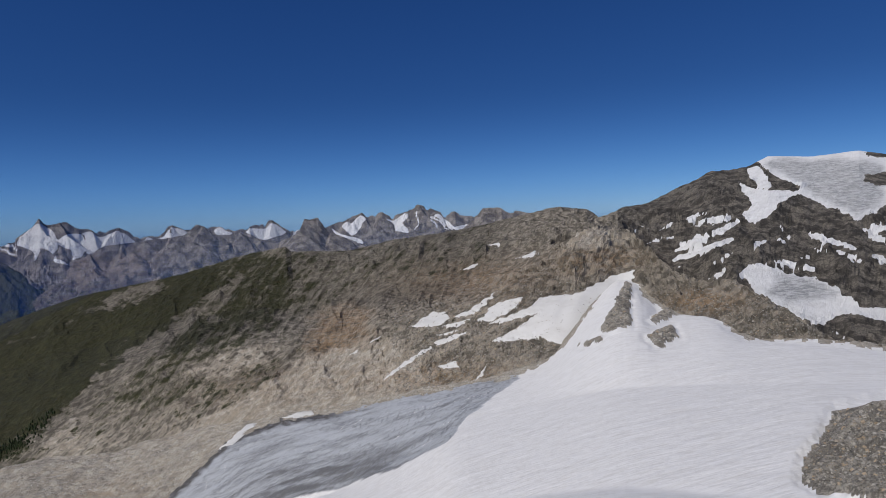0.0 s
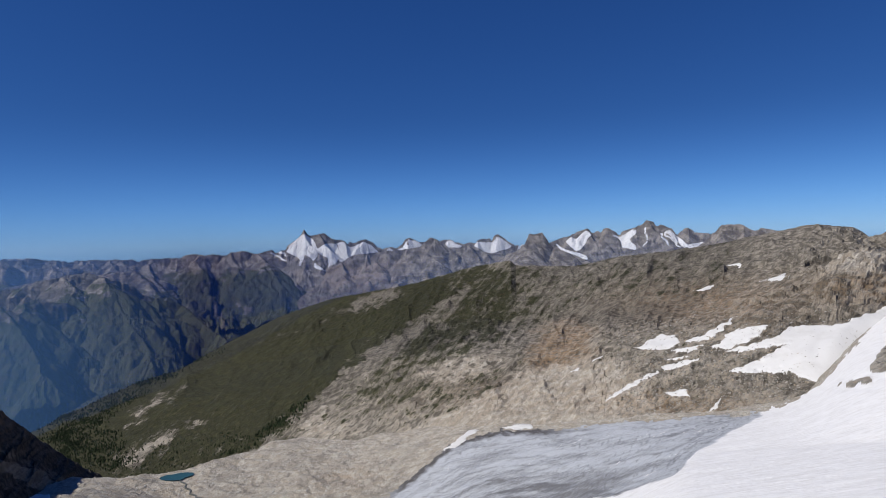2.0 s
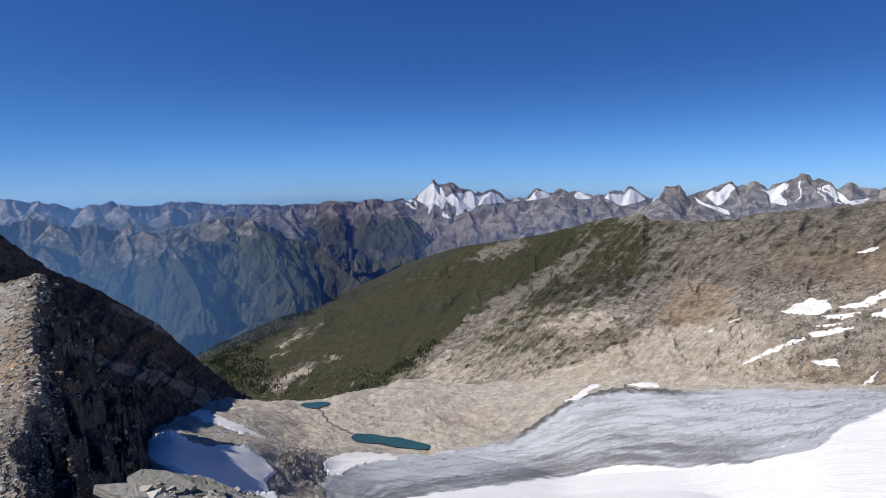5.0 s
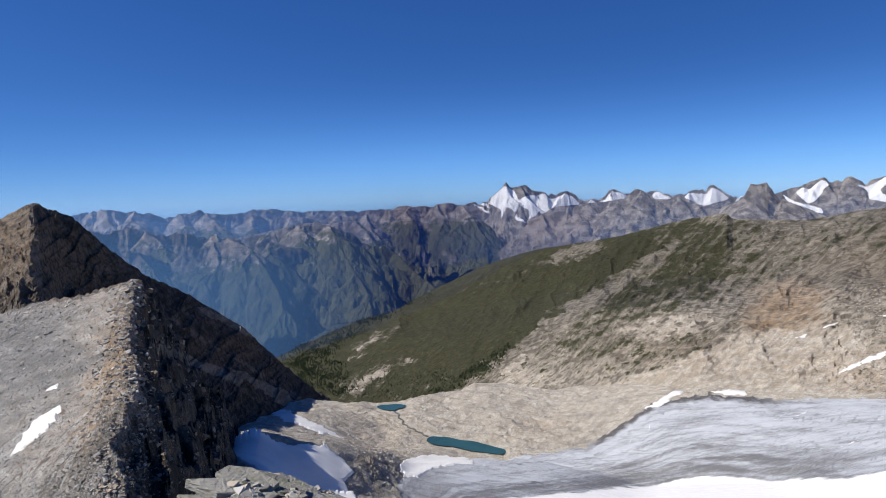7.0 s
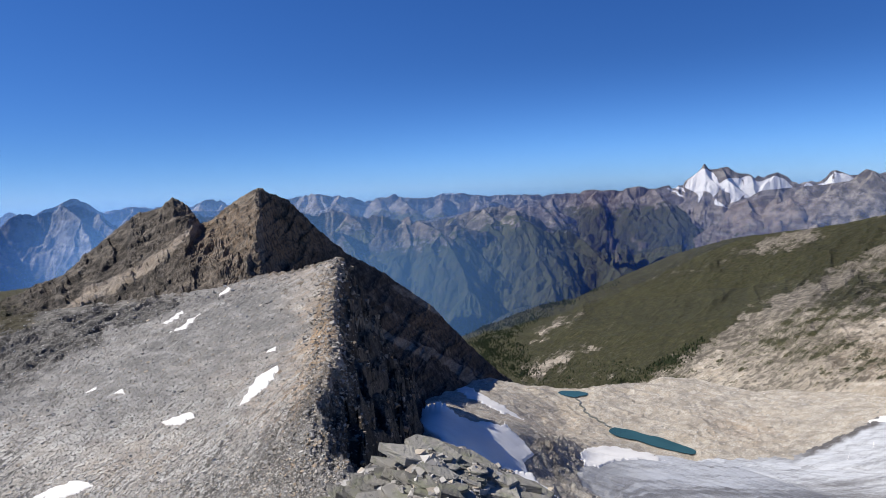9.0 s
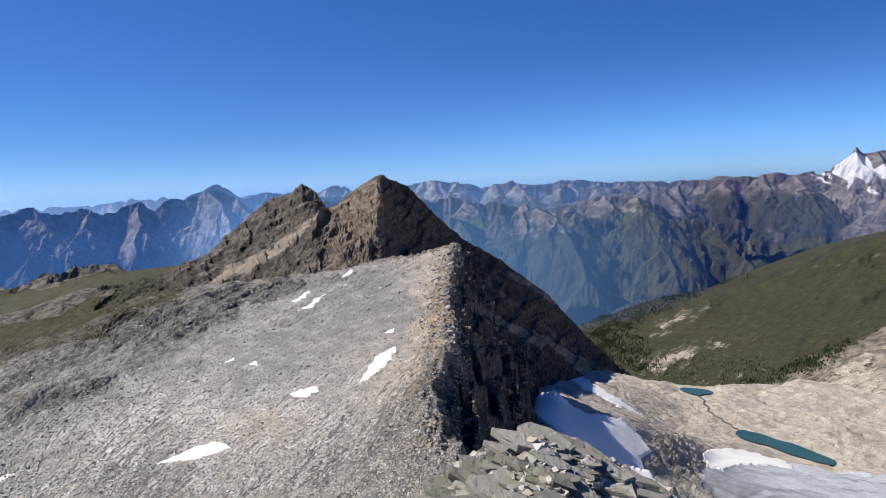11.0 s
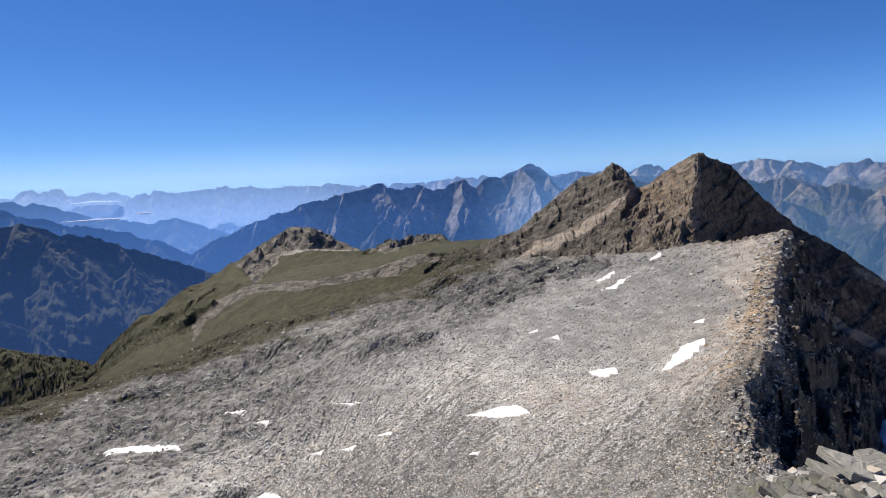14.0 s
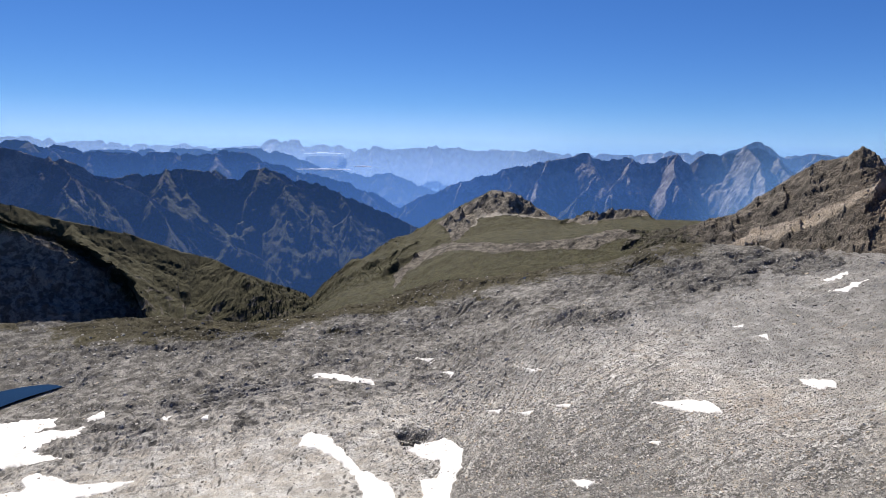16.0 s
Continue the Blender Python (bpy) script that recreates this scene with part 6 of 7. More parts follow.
# ---- sheets for haze ----
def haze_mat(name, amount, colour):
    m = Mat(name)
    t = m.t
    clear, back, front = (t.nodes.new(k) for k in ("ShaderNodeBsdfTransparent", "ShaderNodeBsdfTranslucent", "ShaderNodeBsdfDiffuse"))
    # normals turned up and down, so sunlight tints a sheet evenly at any bearing
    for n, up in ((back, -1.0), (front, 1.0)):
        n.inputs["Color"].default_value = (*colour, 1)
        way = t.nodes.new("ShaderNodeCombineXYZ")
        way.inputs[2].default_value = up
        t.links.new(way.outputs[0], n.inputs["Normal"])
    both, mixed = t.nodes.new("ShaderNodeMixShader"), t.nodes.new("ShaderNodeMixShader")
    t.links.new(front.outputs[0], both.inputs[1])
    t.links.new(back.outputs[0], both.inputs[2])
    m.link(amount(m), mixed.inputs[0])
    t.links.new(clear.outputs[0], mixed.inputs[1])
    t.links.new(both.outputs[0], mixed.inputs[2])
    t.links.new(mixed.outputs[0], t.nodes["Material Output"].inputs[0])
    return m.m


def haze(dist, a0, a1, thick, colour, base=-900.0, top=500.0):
    """A curved translucent sheet coloured as haze across the valleys, thinning upwards."""
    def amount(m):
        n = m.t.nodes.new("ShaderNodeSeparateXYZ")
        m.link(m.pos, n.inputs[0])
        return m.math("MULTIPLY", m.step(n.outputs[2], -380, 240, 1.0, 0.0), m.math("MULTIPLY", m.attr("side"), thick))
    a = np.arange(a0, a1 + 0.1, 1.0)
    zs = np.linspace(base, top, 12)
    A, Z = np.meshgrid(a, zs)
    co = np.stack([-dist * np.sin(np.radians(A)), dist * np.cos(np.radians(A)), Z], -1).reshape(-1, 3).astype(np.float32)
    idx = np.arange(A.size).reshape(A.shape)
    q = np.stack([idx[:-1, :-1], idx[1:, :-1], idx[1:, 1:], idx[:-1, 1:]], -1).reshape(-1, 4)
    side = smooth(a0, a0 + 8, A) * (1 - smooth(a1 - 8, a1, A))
    ob = grid_object("haze_layer", co, q, haze_mat("translucent haze sheet", amount, colour), {"side": side.reshape(-1)})
    return tagged(ob, "translucent blue sheet standing in for haze between the ranges", "haze", kind="structure")


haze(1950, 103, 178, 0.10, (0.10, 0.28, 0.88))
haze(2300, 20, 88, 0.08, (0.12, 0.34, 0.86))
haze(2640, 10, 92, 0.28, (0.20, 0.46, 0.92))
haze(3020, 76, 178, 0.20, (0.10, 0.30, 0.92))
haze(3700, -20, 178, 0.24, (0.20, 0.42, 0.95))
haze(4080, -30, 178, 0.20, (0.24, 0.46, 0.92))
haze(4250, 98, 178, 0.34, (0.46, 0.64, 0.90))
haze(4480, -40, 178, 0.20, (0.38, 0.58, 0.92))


# ---- old snow lying on the land ----
def snow_patch(sheet, poly, thick=0.35, label="small patch of old white snow on scree", parent=None):
    """A thin lens of snow on a slope, its outline by bearing and angle."""
    p = np.array(poly)
    lo, hi = p.min(0) - 0.25, p.max(0) + 0.25
    na, ne = int(np.clip((hi[0] - lo[0]) / 0.05, 12, 220)), int(np.clip((hi[1] - lo[1]) / 0.035, 10, 160))
    ga, ge = np.meshgrid(np.linspace(lo[0], hi[0], na), np.linspace(lo[1], hi[1], ne))
    size = min(hi[0] - lo[0], (hi[1] - lo[1]) * 2)
    k = min(size, 3.0)
    wa, we = ga + 0.11 * k * fbm(ga * 1.2, ge * 2.4, 2, 0.45, 22), ge + 0.05 * k * fbm(ga * 1.3, ge * 2.6, 2, 0.45, 23)
    d = polygon_distance(wa, we, [tuple(q) for q in poly]) + 0.03 * k * fbm(ga * 3.2, ge * 6.5, 3, 0.6, 21)
    live = d > -0.3
    R, Z = np.zeros_like(ga), np.zeros_like(ga)
    for i, j in np.argwhere(live):
        R[i, j], Z[i, j] = sheet.on(ga[i, j], ge[i, j])
    usual = np.median(R[live])
    live &= np.abs(R - usual) < 0.45 * usual
    d = np.where(live, d, -1.0)
    near_w = live.astype(float)
    lift = Z.copy()
    for _ in range(4):
        tot, rr, zz = 0, 0, 0
        for dy, dx in ((0, 0), (1, 0), (-1, 0), (0, 1), (0, -1)):
            wgt = np.roll(near_w, (dy, dx), (0, 1))
            tot, rr, zz = tot + wgt, rr + wgt * np.roll(R, (dy, dx), (0, 1)), zz + wgt * np.roll(lift, (dy, dx), (0, 1))
        tot = np.maximum(tot, 1e-9)
        R, lift = np.where(live, rr / tot, R), np.where(live, zz / tot, lift)
    rim = np.clip(d / 0.07, -1.2, 1.0)
    Z = np.where(d > 0.03, np.maximum(lift, 0.5 * (Z + lift)), lift) + thick * rim
    co = np.stack([-R * np.sin(np.radians(ga)), R * np.cos(np.radians(ga)), Z], -1).astype(np.float32)
    inside = d > -0.16
    idx = np.arange(na * ne).reshape(ne, na)
    q = np.stack([idx[:-1, :-1], idx[:-1, 1:], idx[1:, 1:], idx[1:, :-1]], -1)
    cells = inside[:-1, :-1] & inside[:-1, 1:] & inside[1:, 1:] & inside[1:, :-1]
    for piece in islands(cells):
        made = tagged(grid_object("snow_patch", co.reshape(-1, 3), q[piece], SNOW, {}), label, "" if parent else "snow", "" if parent else "old snow patches")
        made.parent = parent


def islands(cells, least=8):
    """The separate pieces of a mask, as masks."""
    left, out = cells.copy(), []
    while left.any():
        i, j = np.argwhere(left)[0]
        stack, piece = [(i, j)], np.zeros_like(left)
        left[i, j] = False
        while stack:
            i, j = stack.pop()
            piece[i, j] = True
            for y, x in ((i + 1, j), (i - 1, j), (i, j + 1), (i, j - 1)):
                if 0 <= y < left.shape[0] and 0 <= x < left.shape[1] and left[y, x]:
                    left[y, x] = False
                    stack.append((y, x))
        if piece.sum() >= least:
            out.append(piece)
    return out


for name, thick, label, polys in OLD_SNOW:
    for poly in polys:
        snow_patch(SHEETS[name], poly, thick, label)
for a, e, lean, size in ((9.9, -18.2, 0.5, 0.9), (8.6, -17.9, 0.6, 1.0), (6.1, -17.5, 0.8, 0.7), (3.2, -17.4, 0.9, 0.8), (1.9, -17.2, 1.0, 0.9), (-0.6, -16.7, 1.1, 0.9), (-1.8, -16.5, 1.3, 0.8), (0.6, -18.6, 1.2, 0.8), (2.4, -20.2, 1.3, 0.7), (12.6, -19.6, 0.4, 0.8),
                         (22.0, -21.4, -0.5, 0.7), (20.4, -20.2, -0.6, 0.8), (5.2, -19.6, 0.9, 0.9), (-3.4, -16.1, 1.2, 0.7)):
    half = [(-1.0, -0.75), (-0.3, -0.18), (0.35, 0.30), (0.9, 0.85), (0.45, 0.22), (-0.2, -0.28)]
    snow_patch(basin, [(a - size * (lean * v * 0.6 + 0.35 * u) , e + size * v * 0.55) for u, v in half], 0.5, "snow-filled crevasse", glacier)


# ---- water ----
def water_sheet(poly, level, material, label):
    """A level lake; its outline by bearing and angle below the eye."""
    for _ in range(2):
        poly = [(0.75 * p[0] + 0.25 * q[0], 0.75 * p[1] + 0.25 * q[1]) if k == 0 else (0.25 * p[0] + 0.75 * q[0], 0.25 * p[1] + 0.75 * q[1]) for p, q in zip(poly, poly[1:] + poly[:1]) for k in (0, 1)]
    pts = [(math.copysign(abs(level) / math.tan(radians(-e)), 1), a) for a, e in poly]
    bm = bmesh.new()
    vs = [bm.verts.new((-r * math.sin(radians(a)), r * math.cos(radians(a)), level)) for r, a in pts]
    f = bm.faces.new(vs)
    c = f.calc_center_median()
    for v in vs:
        v.co = c + (v.co - c) * 1.04
    f.normal_update()
    if f.normal.z < 0:
        f.normal_flip()
    me = bpy.data.meshes.new("lake")
    bm.to_mesh(me)
    bm.free()
    me.materials.append(material)
    return tagged(new("lake", me), label, "lake", kind="structure")


water_sheet(LAKES[0][0], LAKES[0][1], LAKE_TEAL, "narrow turquoise meltwater lake on the moraine")
water_sheet(LAKES[1][0], LAKES[1][1], LAKE_TEAL, "small turquoise pool at the lip of the moraine")
water_sheet(TARN, TARN_Z, LAKE_BLUE, "dark blue tarn among grey rocks")


def tube(name, points, width, material):
    cu = bpy.data.curves.new(name, "CURVE")
    cu.dimensions, cu.bevel_depth, cu.bevel_resolution = "3D", width, 1
    sp = cu.splines.new("POLY")
    sp.points.add(len(points) - 1)
    for q, p in zip(sp.points, points):
        q.co = (*p, 1)
    cu.materials.append(material)
    return new(name, cu)


course = []
for k in range(40):
    f = k / 39
    a = float(np.interp(f, (0, 0.3, 0.5, 1), (43.6, 43.0, 42.6, 40.6))) + 0.12 * math.sin(k * 0.9)
    r, z = basin.on(a, float(np.interp(f, (0, 0.4, 1), (-19.0, -20.2, -21.4))))
    course.append((-r * math.sin(radians(a)), r * math.cos(radians(a)), z + 0.2))
wet = Mat("wet dark gravel", 0.3)
tagged(tube("stream", course, 1.1, wet.colour(wet.mix(wet.noise(0.4), (0.05, 0.06, 0.055), (0.12, 0.12, 0.11)))), "thin dark meltwater stream between two pools", "stream", kind="structure")


# ---- loose blocks ----
def block_mat(name, tones, by_object=False):
    m = Mat(name, 0.9)
    pick = m.random() if by_object else m.island()
    c = m.mix(m.step(pick, 0.1, 0.9), tones[0], tones[1])
    c = m.mix(m.step(pick, 0.82, 0.86), c, tones[2])
    c = m.mix(m.step(m.noise(0.03, 6, 0.6), 0.50, 0.68, 0, 0.55), c, tuple(0.9 * t for t in tones[0]))
    c = m.mix(m.step(m.noise(3.0, 5, 0.65), 0.45, 0.75, 0, 0.6), c, tuple(0.5 * t for t in tones[0]))
    m.bump(m.noise(9.0, 4), 0.05, 0.6)
    return m.colour(c)


BLOCK = block_mat("grey gneiss blocks", ((0.29, 0.283, 0.266), (0.53, 0.518, 0.49), (0.45, 0.39, 0.31)))
BLOCK_GREY = block_mat("weathered gneiss stones", ((0.15, 0.146, 0.137), (0.52, 0.508, 0.48), (0.38, 0.33, 0.265)))
BLOCK_RIDGE = block_mat("grey-brown ridge blocks", ((0.15, 0.142, 0.13), (0.40, 0.38, 0.345), (0.36, 0.29, 0.21)))
BLOCK_ONE = block_mat("grey gneiss boulder", ((0.20, 0.19, 0.175), (0.40, 0.385, 0.36), (0.33, 0.29, 0.235)), True)
BLOCK_DARK = block_mat("brown schist blocks", ((0.13, 0.11, 0.09), (0.30, 0.26, 0.21), (0.27, 0.18, 0.11)))
SLAB = Mat("lichen-grey slab", 0.88)
tone = SLAB.mix(SLAB.random(), (0.12, 0.118, 0.108), (0.33, 0.318, 0.285))
tone = SLAB.mix(SLAB.step(SLAB.noise(2.0, 8, 0.7), 0.48, 0.68, 0, 0.8), tone, (0.20, 0.21, 0.14))
tone = SLAB.mix(SLAB.step(SLAB.noise(7.0, 6, 0.7), 0.55, 0.72, 0, 0.8), tone, (0.06, 0.055, 0.05))
SLAB.bump(SLAB.math("ADD", SLAB.noise(5.0, 8, 0.7), SLAB.noise(1.0, 4, 0.6, SLAB.stretch(3, 3, 26))), 0.10, 0.9)
SLAB = SLAB.colour(tone)

CUBE = np.array([(x, y, z) for x in (-0.5, 0.5) for y in (-0.5, 0.5) for z in (-0.5, 0.5)])
FACES = np.array([(0, 1, 3, 2), (4, 6, 7, 5), (0, 4, 5, 1), (2, 3, 7, 6), (0, 2, 6, 4), (1, 5, 7, 3)])


def spots(sheet, count, weight, seed):
    """Random places on a sheet, spread evenly as seen from the summit."""
    rng = np.random.RandomState(seed)
    de = np.zeros_like(sheet.E)
    de[:-1] = np.maximum(np.diff(sheet.E, axis=0), 0)
    w = (de * weight)[:-1, :-1]
    cum = np.cumsum(w.reshape(-1))
    k = np.searchsorted(cum, rng.rand(count) * cum[-1])
    i, j = np.unravel_index(np.clip(k, 0, w.size - 1), w.shape)
    u, v = rng.rand(count), rng.rand(count)

    def lerp(g):
        return (g[i, j] * (1 - u) + g[i + 1, j] * u) * (1 - v) + (g[i, j + 1] * (1 - u) + g[i + 1, j + 1] * u) * v
    return np.stack([lerp(sheet.X), lerp(sheet.Y), lerp(sheet.Z)], -1), lerp(sheet.R)


def block_field(name, sheet, count, weight, lo, hi, material, label, seed, flat=0.55, shards=False):
    """Many angular stones in one mesh. lo, hi: size over distance."""
    rng = np.random.RandomState(seed + 100)
    p, r = spots(sheet, count, weight, seed)
    size = r * (lo + (hi - lo) * rng.rand(count) ** 3.0)
    v = CUBE[None] * (1 + 0.5 * (rng.rand(count, 8, 1) - 0.5)) + 0.28 * (rng.rand(count, 8, 3) - 0.5)
    if shards:
        v = np.concatenate([v[:, (0, 2, 6, 4)] * (1, 1, 0.5), v[:, (1, 3, 5, 7)].mean(1, keepdims=True) + 0.7 * (rng.rand(count, 1, 3) - 0.5) * (1, 1, 0.2)], 1)
    v = v * np.stack([0.7 + 0.7 * rng.rand(count), 0.7 + 0.5 * rng.rand(count), flat * (0.6 + 0.8 * rng.rand(count))], -1)[:, None]
    tx, ty, tz = (rng.rand(count) - 0.5) * 1.1, (rng.rand(count) - 0.5) * 1.1, rng.rand(count) * 6.283
    for axis, t in ((0, tx), (1, ty), (2, tz)):
        i, j = [(1, 2), (2, 0), (0, 1)][axis]
        c, s = np.cos(t)[:, None], np.sin(t)[:, None]
        a, b = v[..., i] * c - v[..., j] * s, v[..., i] * s + v[..., j] * c
        v[..., i], v[..., j] = a, b
    co = (v * size[:, None, None] + p[:, None] + np.array((0, 0, 0.1 if shards else -0.02)) * size[:, None, None]).reshape(-1, 3).astype(np.float32)
    if shards:
        q = (np.array([(0, 1, 4), (1, 2, 4), (2, 3, 4), (3, 0, 4)])[None, :, ::-1] + 5 * np.arange(count)[:, None, None]).reshape(-1, 3)
    else:
        q = (FACES[None] + 8 * np.arange(count)[:, None, None]).reshape(-1, 4)
    return tagged(grid_object(name, co, q, material, {}, False), label, "rocks", kind="stuff")


edge_gap = near.A - ridge_bearing(near.R)
on_scree = smooth(0, 0.5, edge_gap) * (near.R > 30) * (1 - smooth(-0.3, 0.1, polygon_distance(near.A, near.E, TARN)))
on_plateau = on_scree * smooth(102, 116, near.A) * (near.A < 152) * (1 - 0.6 * smooth(-18, -15, near.E))
on_scree_slope = on_scree * smooth(121, 104, near.A) * (0.5 + 0.85 * smooth(-12, -20, near.E)) * (1 - 0.7 * smooth(300, 420, near.R) * smooth(82, 90, near.A))
block_field("scree_shards", near, 100000, on_scree_slope, 0.0009, 0.0027, BLOCK_GREY, "loose grey angular scree stones", 1, 1.0, True)
block_field("near_scree_blocks", near, 19000, on_scree_slope * smooth(-19, -24, near.E) * (near.A > 60), 0.0014, 0.0046, BLOCK, "angular grey blocks on the nearest scree", 15, 0.6)
block_field("scree_stones", near, 5000, on_scree_slope, 0.0015, 0.0045, BLOCK, "larger grey scree blocks", 11, 0.6)
block_field("plateau_shards", near, 15000, on_plateau, 0.0009, 0.0034, BLOCK_GREY, "scattered grey stones on bare rock", 2, 0.6, True)
block_field("plateau_stones", near, 2500, on_plateau, 0.0015, 0.0050, BLOCK, "larger grey blocks on bare rock", 12, 0.5)
block_field("summit_stones", near, 2600, (near.R > 8) * (near.R < 32) * (near.A < 110.0), 0.003, 0.018, BLOCK, "loose grey stones below the summit", 21, 0.32)
block_field("ridge_blocks", near, 5000, np.exp(-((edge_gap * np.radians(1) * near.R - 2.5) / 5) ** 2) * (near.R > 34) * (near.R < 310), 0.0015, 0.0065, BLOCK_RIDGE, "jagged blocks along the ridge edge", 3, 0.4)
block_field("wall_blocks", near, 1000, (edge_gap < 0) * (edge_gap > -9) * (near.R > 40) * (near.R < 330.0), 0.002, 0.008, BLOCK_DARK, "dark blocks on the shaded wall", 4, 0.8)
off_ice = (depth < -0.05) * (basin.R > 100) * 1.0
for poly, level in LAKES:
    off_ice = off_ice * (polygon_distance(basin.A, basin.E, poly) < -0.15)
block_field("moraine_stones", basin, 16000, off_ice, 0.0008, 0.0030, BLOCK, "pale moraine stones", 6, 0.7, True)
block_field("spur_stones", mid, 14000, (mid.S < 1.35) * (mid.A > -34) * (mid.A < 5) * smooth(-6, -9, mid.E), 0.0008, 0.0034, BLOCK_RIDGE, "broken grey-brown stones on the spur above the glacier", 8, 0.8, True)
block_field("outcrop_blocks", basin, 4500, off_ice * zone(basin.A, basin.E0, NUNATAKS, 0.2), 0.001, 0.005, BLOCK_RIDGE, "broken blocks on rock islands in the snow", 7, 0.6)


# ---- the summit underfoot and its slabs ----
def rock_lump(name, radius, height, centre, material, seed):
    rng = np.random.RandomState(seed)
    n, m = 48, 22
    co = []
    for i in range(m + 1):
        f = i / m
        for j in range(n):
            a = 2 * math.pi * j / n
            r = radius * f
            co.append((centre[0] + r * math.cos(a), centre[1] + r * math.sin(a), centre[2] + height * (math.cos(f * math.pi) - 1) / 2))
    co = np.array(co)
    co[:, 2] += 0.12 * fbm(co[:, 0] * 0.9, co[:, 1] * 0.9, 5, 0.6, seed)
    q = [(i * n + j, (i + 1) * n + j, (i + 1) * n + (j + 1) % n, i * n + (j + 1) % n) for i in range(m) for j in range(n)]
    return grid_object(name, co.astype(np.float32), np.array(q), material, {}, False)


tagged(rock_lump("summit_rock", 9.0, 7.0, (0, 0, -1.75), SLAB, 3), "grey rocky summit underfoot", "rock", kind="structure")


def slab_mesh(seed, length, width, thick):
    """A broken flat stone: an uneven outline, two faces and a chipped edge."""
    rng = random.Random(seed)
    n = rng.randint(4, 7)
    bm = bmesh.new()
    rings = []
    for z, inset in ((-0.5, 0.04), (-0.4, 0.0), (0.42, 0.0), (0.5, 0.025)):
        rings.append([])
        state = random.Random(seed + 1)
        for k in range(n):
            a = 2 * math.pi * (k + 0.35 * (state.random() - 0.5)) / n
            q = (0.82 + 0.36 * state.random()) - inset
            rings[-1].append(bm.verts.new((0.5 * length * q * math.cos(a), 0.5 * width * q * math.sin(a), thick * (z + 0.12 * (rng.random() - 0.5)))))
    for lo, hi in zip(rings, rings[1:]):
        for k in range(n):
            bm.faces.new((lo[k], lo[(k + 1) % n], hi[(k + 1) % n], hi[k]))
    bm.faces.new(list(reversed(rings[0])))
    bm.faces.new(rings[-1])
    me = bpy.data.meshes.new("slab")
    bm.to_mesh(me)
    bm.free()
    me.materials.append(SLAB)
    return me


SLABS = [slab_mesh(40 + k, 1.0, 0.55 + 0.05 * k, 0.09 + 0.04 * (k % 4)) for k in range(7)]
outcrop = empty("rock_outcrop", "outcrop of stacked lichen-grey slabs beside the ridge", "rock")
rng = random.Random(12)
for k in range(260):
    a = rng.uniform(45.5, 70)
    r = 14.8 - rng.random() ** 1.2 * 5.6
    z = near.height(a, r)
    s = rng.uniform(0.45, 1.0) * (1.9 if rng.random() < 0.28 else 1.0)
    ob = new("slab", SLABS[rng.randrange(7)])
    ob.parent = outcrop
    ob.matrix_basis = pose(-r * math.sin(radians(a)), r * math.cos(radians(a)), z - 0.02 * s, rng.uniform(-14, 2), rng.uniform(2, 16), 25 + rng.uniform(-28, 28)) @ Matrix.Diagonal((s, s, s * rng.uniform(0.5, 1.0), 1))

# ---- boulders that stand out on the scree, parts of the slope ----
def boulder_mesh(seed):
    rng = np.random.RandomState(seed)
    bm = bmesh.new()
    bmesh.ops.create_icosphere(bm, subdivisions=1, radius=0.5)
    for v in bm.verts:
        v.co = Vector((max(min(v.co.x, 0.40), -0.40), max(min(v.co.y, 0.36), -0.36), max(min(v.co.z, 0.30), -0.30))) * float(0.85 + 0.4 * rng.rand())
    me = bpy.data.meshes.new("boulder")
    bm.to_mesh(me)
    bm.free()
    me.materials.append(BLOCK_ONE)
    return me


slope_ob = bpy.data.objects["scree_slope"]
SHAPES = [boulder_mesh(70 + k) for k in range(8)]
place, dist = spots(near, 280, on_scree * (near.R < 420) * (near.A < 150) * (near.E > -33), 9)
rng = random.Random(5)
for p, r in zip(place, dist):
    ob = new("boulder", SHAPES[rng.randrange(8)])
    ob.parent = slope_ob
    s = float(r) * rng.uniform(0.003, 0.0065)
    ob.matrix_basis = pose(float(p[0]), float(p[1]), float(p[2]) + 0.12 * s, rng.uniform(-25, 25), rng.uniform(-25, 25), rng.uniform(0, 360)) @ Matrix.Diagonal((s * rng.uniform(0.8, 1.4), s, s * rng.uniform(0.6, 1.0), 1))

# ---- woods on the lower valley slopes ----
LEAF = Mat("dark conifer needles", 0.9)
LEAF = LEAF.colour(LEAF.mix(LEAF.island(), (0.012, 0.022, 0.010), (0.035, 0.050, 0.020)))


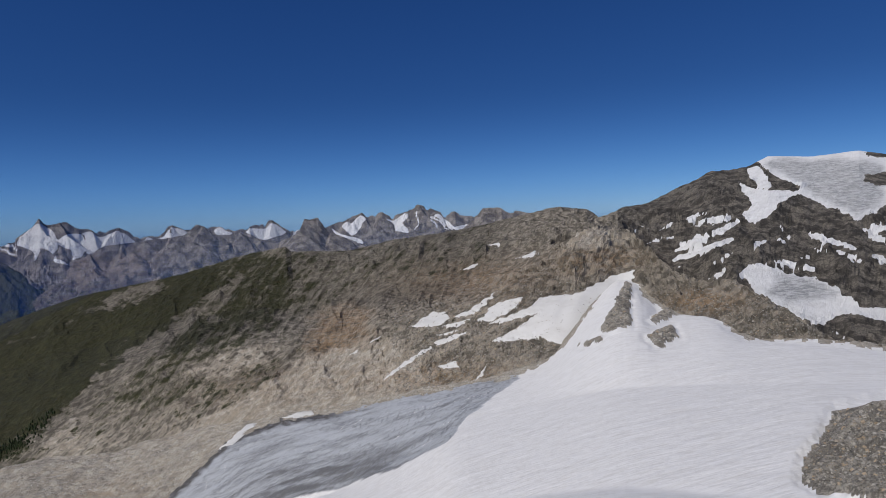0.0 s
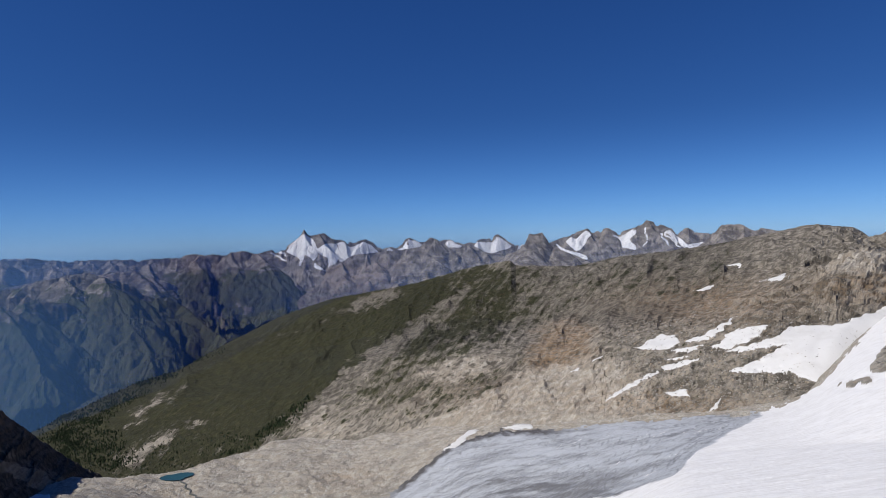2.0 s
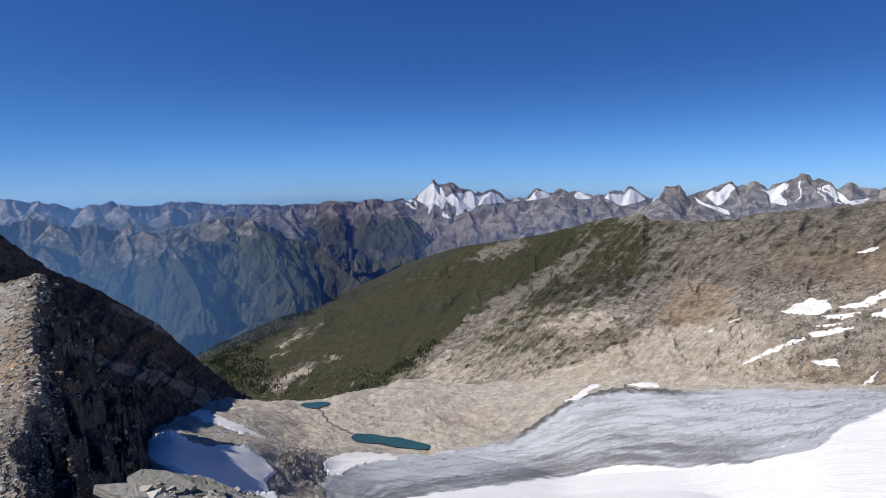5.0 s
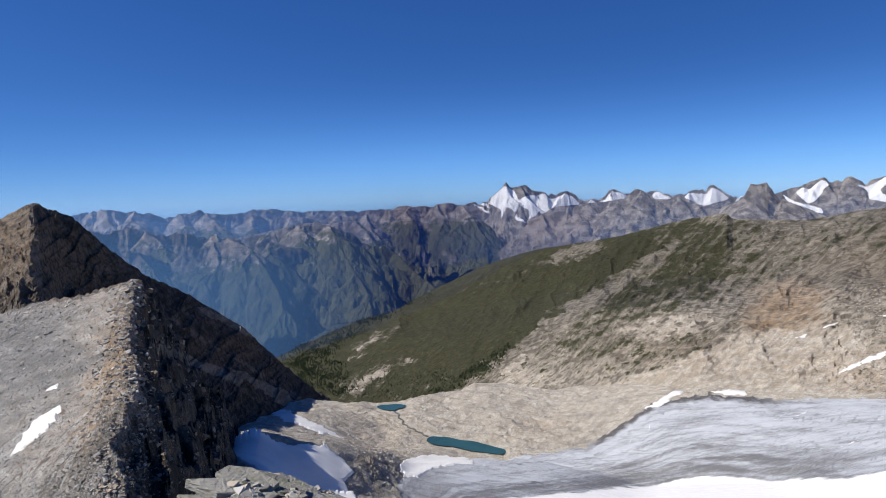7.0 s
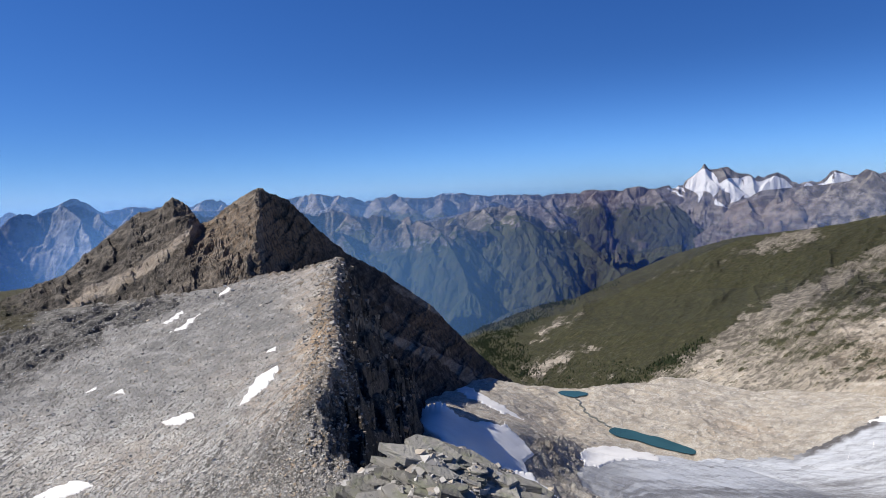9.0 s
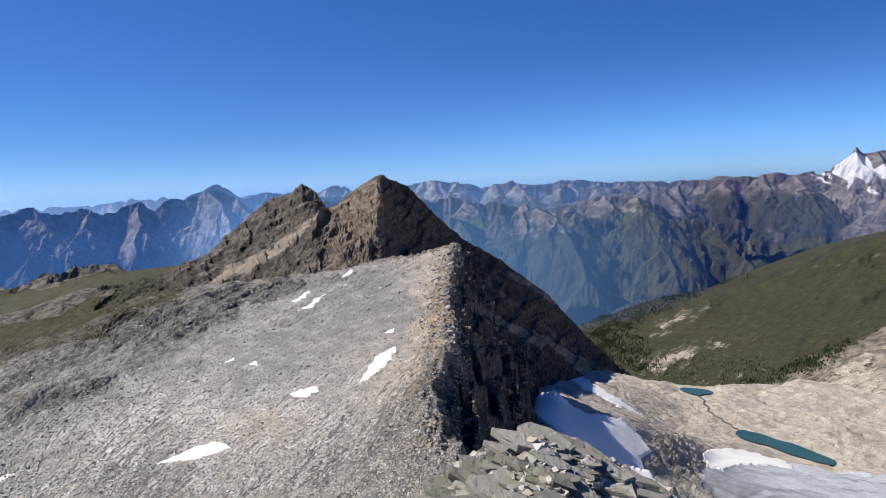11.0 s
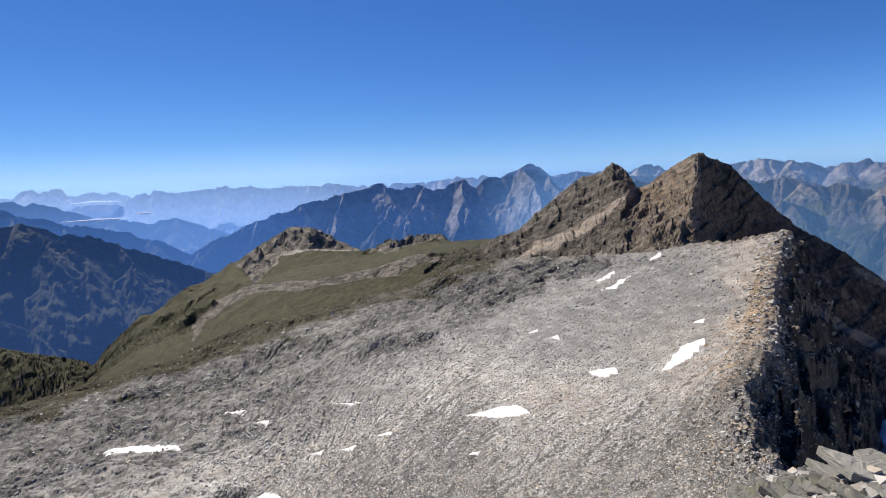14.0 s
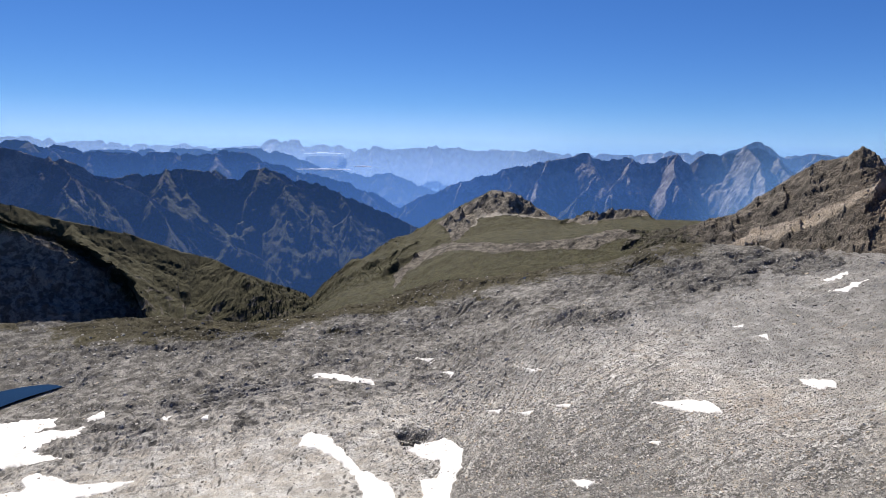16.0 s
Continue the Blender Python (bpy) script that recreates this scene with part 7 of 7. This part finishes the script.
def woods(name, sheet, count, weight, lo, hi, label, seed):
    """Small spruces: a thin stem with two uneven skirts of branches each."""
    rng = np.random.RandomState(seed)
    p, r = spots(sheet, count, weight, seed)
    h = lo + (hi - lo) * rng.rand(count)
    n = 5
    ang = np.arange(n) * 2 * np.pi / n
    co, quads = [], []
    for low, high, wide in ((0.08, 0.62, 0.30), (0.42, 1.0, 0.20)):
        base = sum(len(c) for c in co)
        jit = 0.7 + 0.6 * rng.rand(count, n)
        ring = np.stack([p[:, None, 0] + h[:, None] * wide * jit * np.cos(ang), p[:, None, 1] + h[:, None] * wide * jit * np.sin(ang), p[:, None, 2] + h[:, None] * (low + 0.06 * rng.rand(count, n))], -1)
        tip = np.stack([p[:, 0], p[:, 1], p[:, 2] + h * high], -1)[:, None]
        mid_ring = 0.45 * ring + 0.55 * tip
        allv = np.concatenate([ring, mid_ring, tip], 1)
        co.append(allv.reshape(-1, 3))
        o = base + (2 * n + 1) * np.arange(count)[:, None]
        for k in range(n):
            k2 = (k + 1) % n
            quads.append(np.concatenate([o + k, o + k2, o + n + k2, o + n + k], 1))
            if k % 2 == 0:
                k3 = (k + 2) % n
                quads.append(np.concatenate([o + n + k, o + n + k2, o + n + k3, o + 2 * n], 1))
    return tagged(grid_object(name, np.concatenate(co).astype(np.float32), np.concatenate(quads), LEAF, {}, False), label, "trees", kind="stuff")


patchy = smooth(0.0, 0.25, fbm(mid.A / 1.5, mid.E / 0.7, 4, 0.6, 31))
woods("far_woods", mid, 3600, (4.0 * zone(mid.A, mid.E, [[(53.5, -13.4), (49.4, -11.3), (45.2, -10.0), (40.5, -8.2), (40.0, -9.0), (44.8, -11.1), (49.5, -13.8), (50, -18), (53.5, -17)]], 0.4)
                              + 0.55 * zone(mid.A, mid.E, [[(50, -16.9), (47, -15.8), (44.4, -15.6), (41.9, -16.2), (38.8, -15.6), (37, -17), (41.5, -18.4), (48, -18.6)]], 0.4)) * (0.25 + patchy), 4.0, 7.5, "dark spruce woods on the lower valley slope", 41)
woods("slope_woods", mid, 1500, zone(mid.A, mid.E, [[(53.0, -14.5), (49.7, -13.4), (48.0, -15.0), (46.8, -17.0), (48.1, -18.0), (50.6, -16.4)], [(43.7, -19.2), (40.3, -17.8), (36.9, -16.2), (32.8, -13.7), (33.9, -15.5), (37.9, -17.5), (40.9, -19.4)]], 0.4, 0.3) * (0.2 + patchy), 4.0, 7.0, "scattered dark spruces on the green slope", 44)
woods("hill_woods", alp, 1100, zone(alp.A, alp.E, [[(116, -11), (121, -12.5), (124, -14.5), (124, -17), (119, -17), (116.5, -14)]], 0.4) * (alp.S > 1), 1.4, 3.0, "dark spruces on the flank of the hill", 43)


spur = SHEETS["left_spur"]
woods("spur_woods", spur, 1500, smooth(131, 126, spur.A) * smooth(-10.5, -12.5, spur.E + 0.35 * (spur.A - 130)) * (spur.S < 1.98) * (0.3 + smooth(0.0, 0.25, fbm(spur.A / 1.2, spur.E / 0.6, 4, 0.6, 35))), 2.5, 5.0, "dark spruce forest on the shaded spur", 47)


# ---- small clouds over the far valley ----
def cloud_mat():
    m = Mat("white cloud", 1.0)
    t = m.t
    back, front, both = t.nodes.new("ShaderNodeBsdfTranslucent"), t.nodes.new("ShaderNodeBsdfDiffuse"), t.nodes.new("ShaderNodeMixShader")
    for n in (back, front):
        n.inputs["Color"].default_value = (0.9, 0.92, 0.95, 1)
    t.links.new(front.outputs[0], both.inputs[1])
    t.links.new(back.outputs[0], both.inputs[2])
    t.links.new(both.outputs[0], t.nodes["Material Output"].inputs[0])
    return m.m


CLOUD = cloud_mat()


def cloud(a, e, dist, wide, high, seed):
    bm = bmesh.new()
    rng = random.Random(seed)
    for k in range(9):
        f = (k - 4) / 4
        made = bmesh.ops.create_icosphere(bm, subdivisions=3, radius=1.0)
        s = (1 - 0.75 * abs(f)) * rng.uniform(0.7, 1.1)
        for v in made["verts"]:
            w = v.co * (1 + 0.25 * noise.noise(v.co * 2 + Vector((seed, k, 0))))
            v.co = Vector((f * wide * 0.5 + w.x * wide * 0.16, w.y * high * 1.6, w.z * high * 0.5 * s))
    me = bpy.data.meshes.new("cloud")
    bm.to_mesh(me)
    bm.free()
    me.materials.append(CLOUD)
    for p in me.polygons:
        p.use_smooth = True
    ob = tagged(new("cloud", me), "small flat white cloud low over the far valley", "cloud", "valley clouds")
    ob.matrix_world = pose(-dist * math.sin(radians(a)), dist * math.cos(radians(a)), dist * math.tan(radians(e)), 0, 0, a)


cloud(122.7, -2.95, 3560, 230, 14, 1)
cloud(119.2, -2.65, 3650, 80, 10, 2)
cloud(122.6, -1.55, 4300, 210, 22, 3)

# ---- the land behind the camera ----
back = Sheet("back", 156, 322, 1.0, [line((150, 6, -5), (330, 6, -5)), line((150, 120, -75), (330, 120, -52)), line((150, 700, -190), (240, 700, -330), (330, 480, -100)), line((150, 1500, -600), (330, 1500, -600)),
                                     line((150, 2600, -1150), (330, 2600, -1150))], [8, 20, 16, 8], lambda sh: 10 * fbm(sh.X / 150, sh.Y / 150, 5) * smooth(30, 200, sh.R))
tagged(back.mesh("back_slope", ROCK_NEAR, {"grass": 0.2 * smooth(600, 900, back.R), "warm": 0 * back.R, "scree": 0.7 + 0 * back.R, "snow": 0 * back.R}), "grey scree slope behind the summit", "slope", kind="structure")
